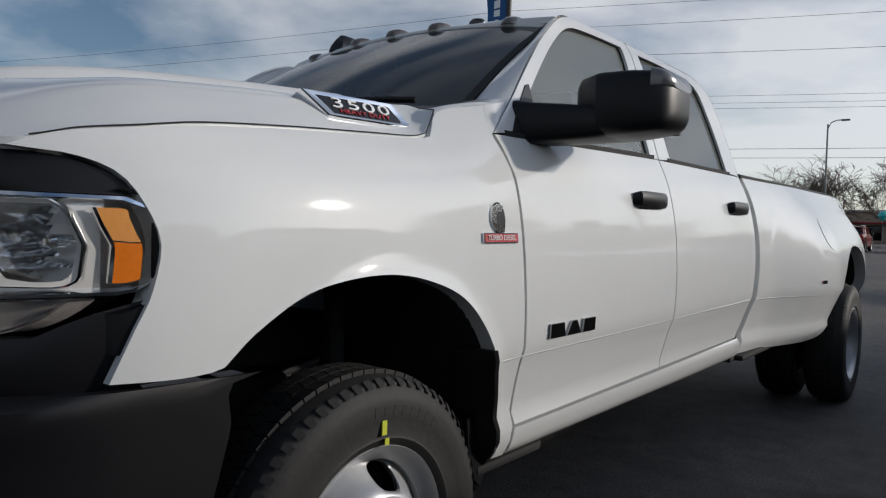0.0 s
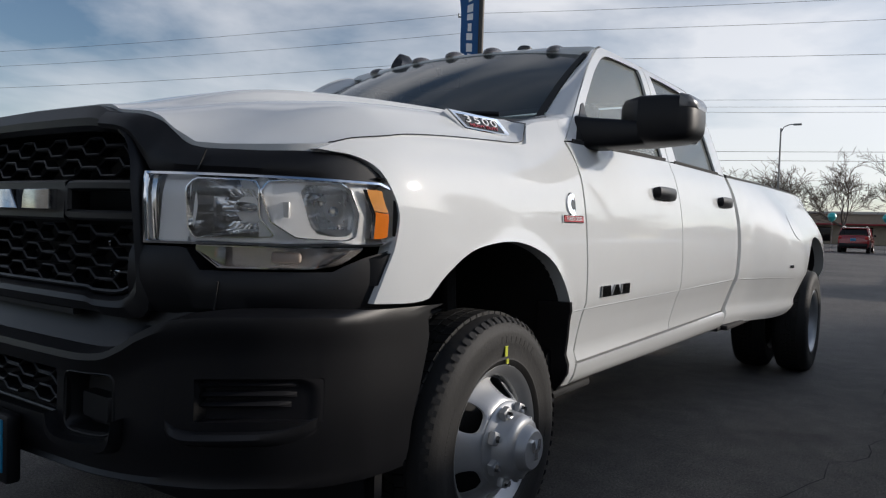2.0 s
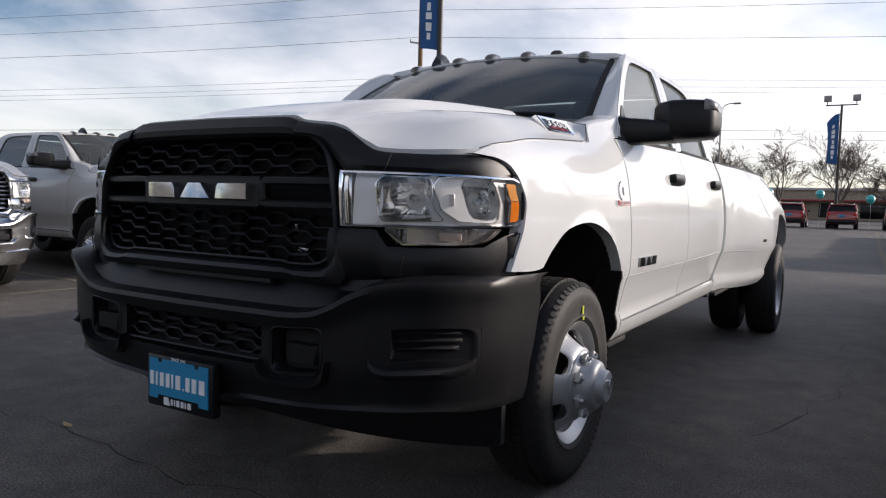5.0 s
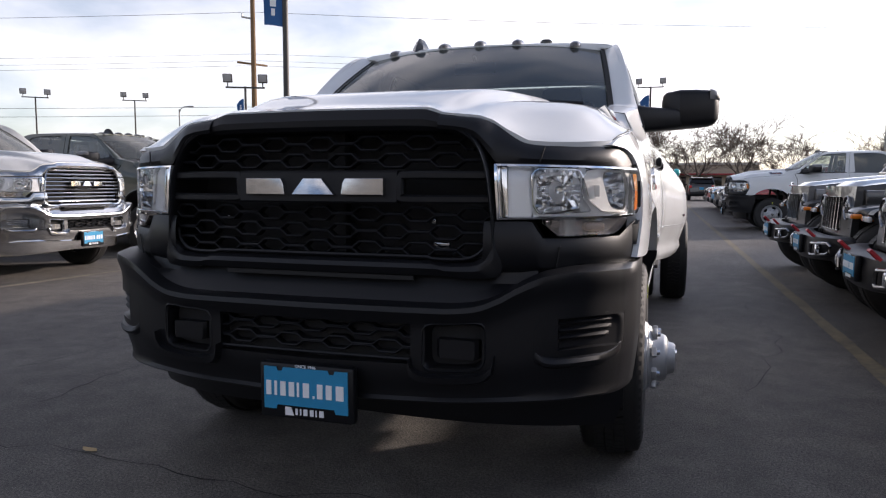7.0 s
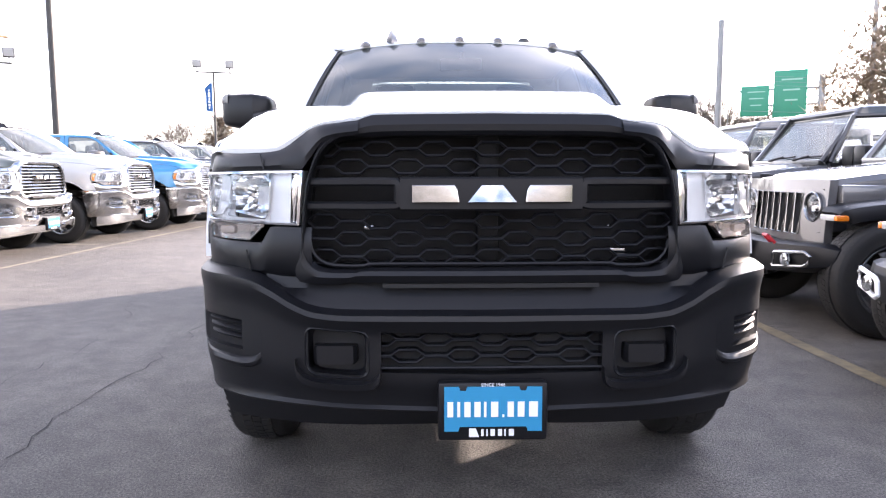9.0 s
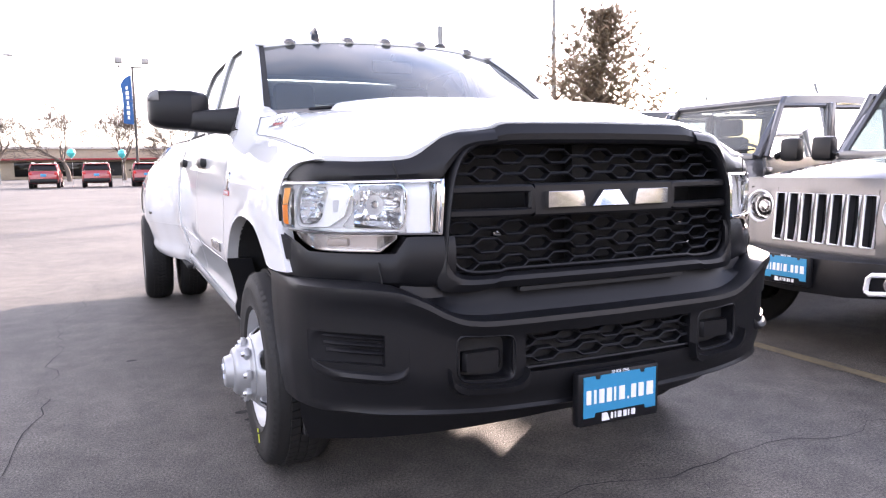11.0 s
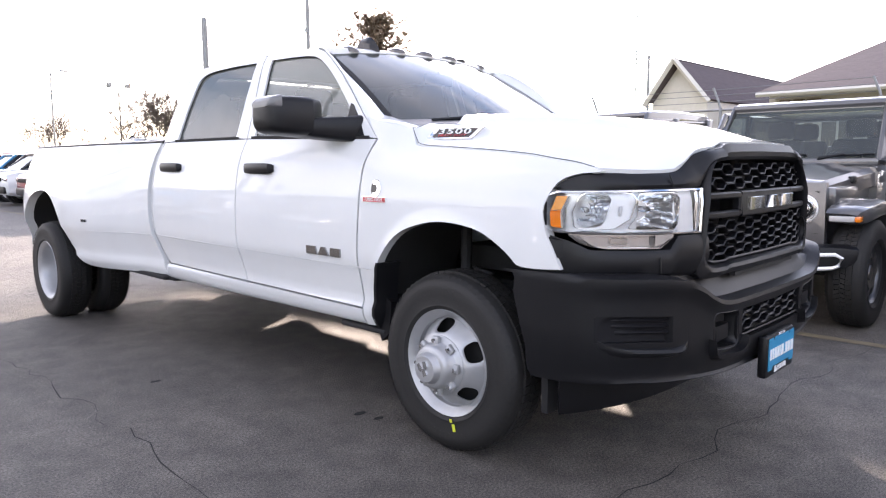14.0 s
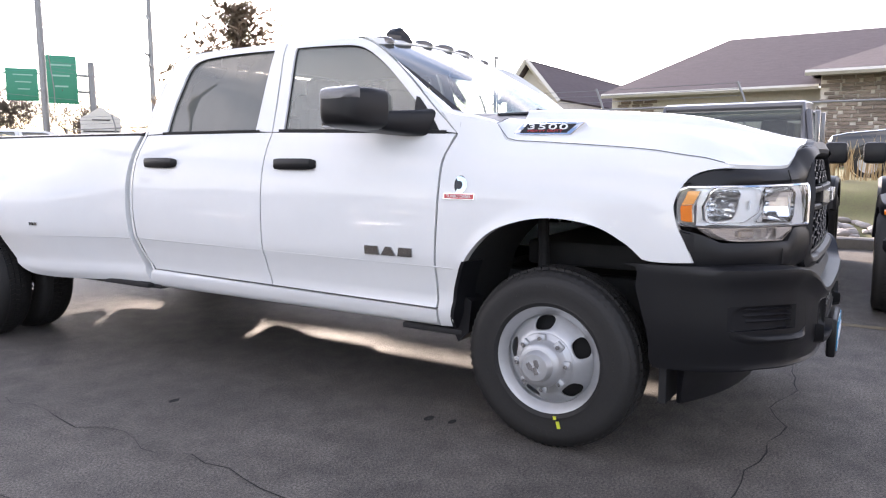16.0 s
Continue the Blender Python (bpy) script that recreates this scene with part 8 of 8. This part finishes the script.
# ---- far building and house ----
house2 = empty("low_building", pose(-5, 104, 0))
bm = bmesh.new()
box(bm, (-28, 10, 2.0), (93, 20, 4.0), 0.05)
part("wall", bm, TAN, house2)
bm = bmesh.new()
box(bm, (-28, 10, 4.1), (93.6, 20.6, 0.35), 0.05)
part("parapet", bm, TRIM, house2)
bm = bmesh.new()
box(bm, (-28, -0.6, 2.6), (88, 1.2, 0.25), 0.03)
part("canopy", bm, RED_PAINT, house2)
for k in range(15):
    bm = bmesh.new()
    box(bm, (-55 + k * 4.8, -0.02, 1.3), (3.2, 0.10, 1.9), 0.03)
    w = part("window", bm, DARKGLASS if k % 3 else SEAM, house2)
tagged(house2, "long low tan commercial building with a flat roof", "building")

hs = empty("roofed_building")
BASE = 0.75
def roof_slab(bm, pts, t=0.14):
    top = [Vector(p) for p in pts]
    nrm = (top[1] - top[0]).cross(top[2] - top[0]).normalized()
    if nrm.z < 0:
        nrm = -nrm
    loft(bm, [top, [p - nrm * t for p in top]])
bm = bmesh.new()
roof_slab(bm, [(35.3, 12.3, 4.75), (46.7, 7.6, 8.85), (46.7, -22, 8.85), (35.3, -22, 4.75)])
roof_slab(bm, [(35.3, 12.3, 4.75), (46.7, 7.6, 8.85), (58, 12.3, 4.75)])
part("main_roof", bm, SHINGLE, hs)
bm = bmesh.new()
roof_slab(bm, [(32.6, 1.9, 5.15), (41.5, -2.3, 7.5), (41.5, -20, 7.5), (32.6, -20, 5.15)])
roof_slab(bm, [(32.6, 1.9, 5.15), (41.5, -2.3, 7.5), (46, 1.9, 5.6)])
part("front_roof", bm, SHINGLE, hs)
bm = bmesh.new()
roof_slab(bm, [(36.0, 17.3, 7.1), (57, 17.3, 7.1), (57, 15.3, 4.7), (36.0, 15.3, 4.7)])
roof_slab(bm, [(36.0, 17.3, 7.1), (57, 17.3, 7.1), (57, 19.0, 4.7), (36.0, 19.0, 4.7)])
part("gable_roof", bm, SHINGLE, hs)
bm = bmesh.new()
for a, b in (((36.0, 17.3, 7.05), (36.0, 15.15, 4.5)), ((36.0, 17.3, 7.05), (36.0, 19.1, 4.5))):
    tube(bm, [a, b], 0.16, 4)
tube(bm, [(35.25, 12.3, 4.62), (35.25, 1.5, 4.62)], 0.12, 4)
tube(bm, [(32.5, 1.9, 5.0), (32.5, -20, 5.0)], 0.13, 4)
part("fascia", bm, TRIM, hs)
bm = bmesh.new()
prism(bm, [(15.5, 4.6), (17.3, 6.7), (18.9, 4.6), (18.9, BASE), (15.5, BASE)], 0.2, lambda u, v, d: Vector((36.7 + d, u, v)))
box(bm, (46, 15.6, 2.7), (19, 0.3, 4.0), 0)
box(bm, (37.2, 4.5, (4.7 + BASE) / 2), (0.3, 15.5, 4.7 - BASE), 0)
box(bm, (34.2, -9.4, (5.1 + BASE) / 2), (0.3, 21.0, 5.1 - BASE), 0)
box(bm, (35.7, 1.2, (5.1 + BASE) / 2), (3.0, 0.3, 5.1 - BASE), 0)
box(bm, (42, 12.0, 2.6), (10, 0.3, 3.8), 0)
part("wall", bm, CREAMWALL, hs)
for x, y, w, z0, z1 in ((37.0, 3.5, 0.95, 1.4, 3.0), (37.0, 2.2, 0.95, 1.4, 3.0), (37.0, 3.5, 0.95, 3.25, 3.9), (37.0, 2.2, 0.95, 3.25, 3.9), (37.0, 8.8, 1.6, 1.4, 3.4), (34.0, -1.9, 1.1, 1.4, 3.6), (34.0, -3.4, 1.1, 1.4, 3.6), (34.0, -8, 1.6, 1.4, 3.6), (36.6, 17.3, 1.4, 1.4, 3.4), (36.6, 15.6, 0.8, 1.4, 3.4)):
    bm = bmesh.new()
    box(bm, (x, y, (z0 + z1) / 2), (0.08, w, z1 - z0), 0)
    win = part("window", bm, TRIM, hs)
    for sy in (-0.25, 0.25):
        bm = bmesh.new()
        box(bm, (x - 0.05, y + sy * w, (z0 + z1) / 2), (0.04, w * 0.42, z1 - z0 - 0.14), 0)
        part("pane", bm, DARKGLASS, win)
tagged(hs, "single-storey building with dark hip roof, cream walls and stone piers", "building")
# ledge stones on the piers
stone_data = []
for k in range(6):
    bm = bmesh.new()
    box(bm, (0, 0, 0), (0.10, 0.42 + 0.07 * k, 0.13 + 0.015 * (k % 3)), 0.015, None, 1)
    me = bpy.data.meshes.new("stone")
    bm.to_mesh(me)
    bm.free()
    me.materials.append(STONE)
    stone_data.append(me)
rng = random.Random(5)
for x, y0, y1, z0, z1 in ((34.02, -1.3, 1.1, BASE, 4.9), (37.02, 10.0, 11.8, BASE, 4.5)):
    z, row = z0 + 0.09, 0
    while z < z1:
        y = y0 + (0.2 if row % 2 else 0)
        while y < y1:
            o = new("stone", stone_data[rng.randrange(6)])
            o.parent = hs
            o.location = (x - rng.random() * 0.03, y, z)
            y += 0.62 + rng.random() * 0.12
        z += 0.175
        row += 1

# bank with kerb behind the off-roaders
bm = bmesh.new()
loft(bm, [[Vector((x, y, z)) for x, z in ((7.42, -0.05), (7.42, 0.13), (7.45, 0.15), (7.60, 0.15), (7.60, -0.05))] for y in (-30, -8, 0, 8, 30)])
tagged(part("kerb", bm, CONCRETE), "pale concrete kerb at the edge of the lot", "kerb", kind="structure")
bm = bmesh.new()
BANK = spline((7.58, 0.06), (8.2, 0.14), (9.0, 0.28), (10.2, 0.72), (11.0, 0.82), (14, 0.80), (60, 0.78), (120, 0.7))
xs = [7.6 + 0.12 * k for k in range(30)] + [11.4, 12.5, 14, 18, 25, 40, 60]
grid(bm, [[Vector((x, y, BANK(x) + 0.03 * noise.noise((x * 2, y * 2, 0)))) for x in xs] for y in [-30 + 0.6 * k for k in range(101)]])
tagged(part("grass_bank", bm, GRASS), "low bank of dormant grass behind the kerb", "grass", kind="structure")
rock_data = []
for k in range(5):
    bm = bmesh.new()
    bmesh.ops.create_icosphere(bm, subdivisions=2, radius=1.0)
    for v in bm.verts:
        v.co *= 1 + 0.25 * noise.noise(v.co * 1.3 + Vector((k * 5, 0, 0)))
        v.co.z *= 0.6
        v.co.x *= 1.25
    for f in bm.faces:
        f.smooth = True
    me = bpy.data.meshes.new("rock")
    bm.to_mesh(me)
    bm.free()
    me.materials.append(ROCK)
    rock_data.append(me)
rocks = empty("rock_border")
for k in range(280):
    y = -6 + 12 * rng.random()
    x = 7.72 + 1.15 * rng.random()
    o = new("rock", rock_data[k % 5])
    o.parent = rocks
    s = 0.06 + 0.07 * rng.random()
    o.matrix_basis = pose(x, y, BANK(x) + s * 0.25, rng.uniform(-15, 15), rng.uniform(-15, 15), rng.uniform(0, 360)) @ Matrix.Diagonal((s, s, s, 1))
tagged(rocks, "border of pale river rocks along the kerb", "rocks")
# dry grass tufts and shrubs
bm = bmesh.new()
for k in range(900):
    cx, cy = 10.9 + rng.random() * 1.4, -7 + 14 * rng.random()
    h = 0.35 + 0.5 * rng.random()
    a = rng.uniform(0, 6.28)
    lean = rng.uniform(0.05, 0.4)
    w = Vector((math.cos(a + 1.57), math.sin(a + 1.57), 0)) * 0.010
    b0 = Vector((cx, cy, BANK(cx)))
    b1 = b0 + Vector((math.cos(a) * lean * h * 0.4, math.sin(a) * lean * h * 0.4, h * 0.6))
    b2 = b0 + Vector((math.cos(a) * lean * h, math.sin(a) * lean * h, h))
    grid(bm, [[b0 - w, b0 + w], [b1 - w, b1 + w], [b2 - w * 0.2, b2 + w * 0.2]])
tagged(part("dry_grass", bm, STRAW, fix=False), "tufts of dry straw-coloured ornamental grass", "grass", kind="stuff")


def shrub(x, y, r, seed):
    rg = random.Random(seed)
    bm = bmesh.new()
    for k in range(160):
        a, e = rg.uniform(0, 6.28), rg.uniform(0.3, 1.5)
        d = Vector((math.cos(a) * math.cos(e), math.sin(a) * math.cos(e), math.sin(e)))
        p = Vector((x, y, BANK(x)))
        pts = [p, p + d * r * 0.5 + Vector((rg.uniform(-.1, .1), rg.uniform(-.1, .1), 0.05)), p + d * r * rg.uniform(0.8, 1.1)]
        tube(bm, pts, [0.012, 0.008, 0.003], 3)
    return tagged(part("shrub", bm, SHRUB, fix=False), "bare reddish-brown shrub in front of the building", "shrub", "shrubs")


for x, y, r in ((31.5, 2.2, 1.8), (31.0, 0.3, 1.5), (31.5, -2.0, 1.7)):
    shrub(x, y, r, int(x * 10 + y * 7))

# fence
fence = empty("wire_fence")
posts_y = [1.05 + 2.78 * k for k in range(9)]
for y in posts_y:
    bm = bmesh.new()
    rod(bm, (10.85, y, 0.6), (10.85, y, 2.28), 0.032, 0.032, 8)
    tube(bm, [(10.85, y, 2.26), (10.85, y + 0.05, 2.42), (10.85, y + 0.16, 2.68)], 0.024, 6)
    part("post", bm, STEEL, fence)
bm = bmesh.new()
rod(bm, (10.85, -1.7, 2.24), (10.85, posts_y[-1], 2.24), 0.022, 0.022, 8)
part("top_rail", bm, STEEL, fence)
for z, dy in ((2.42, 0.0), (2.55, 0.0), (2.66, 0.0)):
    bm = bmesh.new()
    tube(bm, [(10.85, y + 0.1, z - 0.02 * (k % 2)) for k, y in enumerate(posts_y)], 0.006, 4)
    part("wire", bm, STEEL, fence)
tagged(fence, "galvanised fence with angled post tops and wires", "fence")


# ---- trees ----
def bare_tree(seed, h):
    """Short trunk that forks low into arching limbs, with a wide fan of twigs."""
    rg = random.Random(seed)
    limbs = []
    def grow(p, d, ln, r, depth):
        pts, rad = [p], [r]
        q = Vector(p)
        for k in range(4):
            lift = 0.10 if depth < 4 else 0.02
            d = (d + Vector((rg.uniform(-.22, .22), rg.uniform(-.22, .22), rg.uniform(-.08, .10) + lift))).normalized()
            q = q + d * ln / 4
            pts.append(q.copy())
            rad.append(r * (1 - 0.10 * (k + 1)))
        limbs.append((pts, rad, depth))
        if depth >= 6:
            return
        for k in range((5, 3, 3, 3, 3, 3)[depth]):
            a = rg.uniform(0, 6.28) if depth else k * 1.26 + rg.uniform(-0.3, 0.3)
            spread = rg.uniform(0.55, 1.15) if depth == 0 else rg.uniform(0.35, 1.0)
            u = d.orthogonal().normalized()
            v = d.cross(u)
            nd = (d + (u * math.cos(a) + v * math.sin(a)) * spread).normalized()
            grow(pts[4 if k == 0 or depth == 0 else rg.choice((1, 2, 3, 3))], nd, ln * (rg.uniform(1.0, 1.35) if depth == 0 else rg.uniform(0.60, 0.86)), max(0.01, rad[-1] * rg.uniform(0.52, 0.72)), depth + 1)
    grow(Vector((0, 0, 0)), Vector((0, 0, 1)), 1.0, 0.13, 0)
    f = h / max(p.z for pts, rad, k in limbs for p in pts)
    trunk, twigs = bmesh.new(), bmesh.new()
    for pts, rad, depth in limbs:
        tube(trunk if depth < 3 else twigs, [p * f for p in pts], [max(r * f, 0.0115) for r in rad], 6 if depth < 3 else 3)
    t = empty("bare_tree")
    part("trunk", trunk, BARK, t, fix=False)
    part("crown", twigs, BARK, t, fix=False)
    return tagged(t, "leafless deciduous tree with spreading grey branches", "tree", "bare trees")


t1, t2 = bare_tree(3, 10.0), bare_tree(11, 9.8)
t1.matrix_basis = pose(-6.0, 80, 0, 0, 0, 20)
t2.matrix_basis = pose(-0.8, 80, 0, 0, 0, 70)
for i, (x, y, rz) in enumerate(((5.0, 82, 100), (9.3, 84, 200), (15.8, 82, 10), (-13.0, 84, 150), (-19, 86, 250), (23.5, 84, 40), (30, 78, 300), (29.5, 63.0, 20), (33.5, 61.0, 130), (27.0, 64.0, 250), (37.0, 60.0, 330), (-31, 84, 80), (42, 58, 170), (-24.5, 85, 33))):
    copy_thing((t1, t2)[i % 2], pose(x, y, 0, 0, 0, rz) @ Matrix.Diagonal((1.30 + 0.14 * math.sin(i * 2.3),) * 2 + (0.88 + 0.09 * math.sin(i * 2.3), 1)))


def conifer(seed, h):
    rg = random.Random(seed)
    bm = bmesh.new()
    rod(bm, (0, 0, 0), (0, 0, h * 0.97), h * 0.022, 0.02, 8)
    t = empty("conifer")
    part("trunk", bm, BARK, t)
    bm = bmesh.new()
    z = h * 0.12
    while z < h:
        k = 1 - z / h
        for q in range(int(8 + 10 * k)):
            a = rg.uniform(0, 6.28)
            ln = h * 0.50 * (k ** 0.50 + 0.05) * rg.uniform(0.70, 1.08)
            d = Vector((math.cos(a), math.sin(a), 0.50 + 0.55 * (1 - k)))
            for j in range(int(7 + 5 * k)):
                f = (j + 1) / (7 + 5 * k)
                c = Vector((0, 0, z)) + d * ln * f + Vector((rg.uniform(-.12, .12), rg.uniform(-.12, .12), rg.uniform(-.1, .1)))
                s = h * 0.030 * rg.uniform(0.6, 1.3)
                for w in range(9):
                    u = Vector((rg.uniform(-0.55, 0.55), rg.uniform(-0.55, 0.55), rg.uniform(0.2, 1.3))).normalized()
                    v = u.orthogonal().normalized() * 0.22
                    vs = [bm.verts.new(c + x) for x in (-v * s, u * s * 2.3, v * s)]
                    bm.faces.new(vs)
        z += h * 0.035
    part("crown", bm, NEEDLE, t, fix=False)
    return tagged(t, "tall conifer with an uneven brownish-green crown", "conifer", "conifers")


c1 = conifer(4, 6.6)
c1.matrix_basis = pose(16.0, 20.2, 0)
copy_thing(c1, pose(-24, 80, 0, 0, 0, 60) @ Matrix.Diagonal((1.05, 1.05, 1.05, 1)))
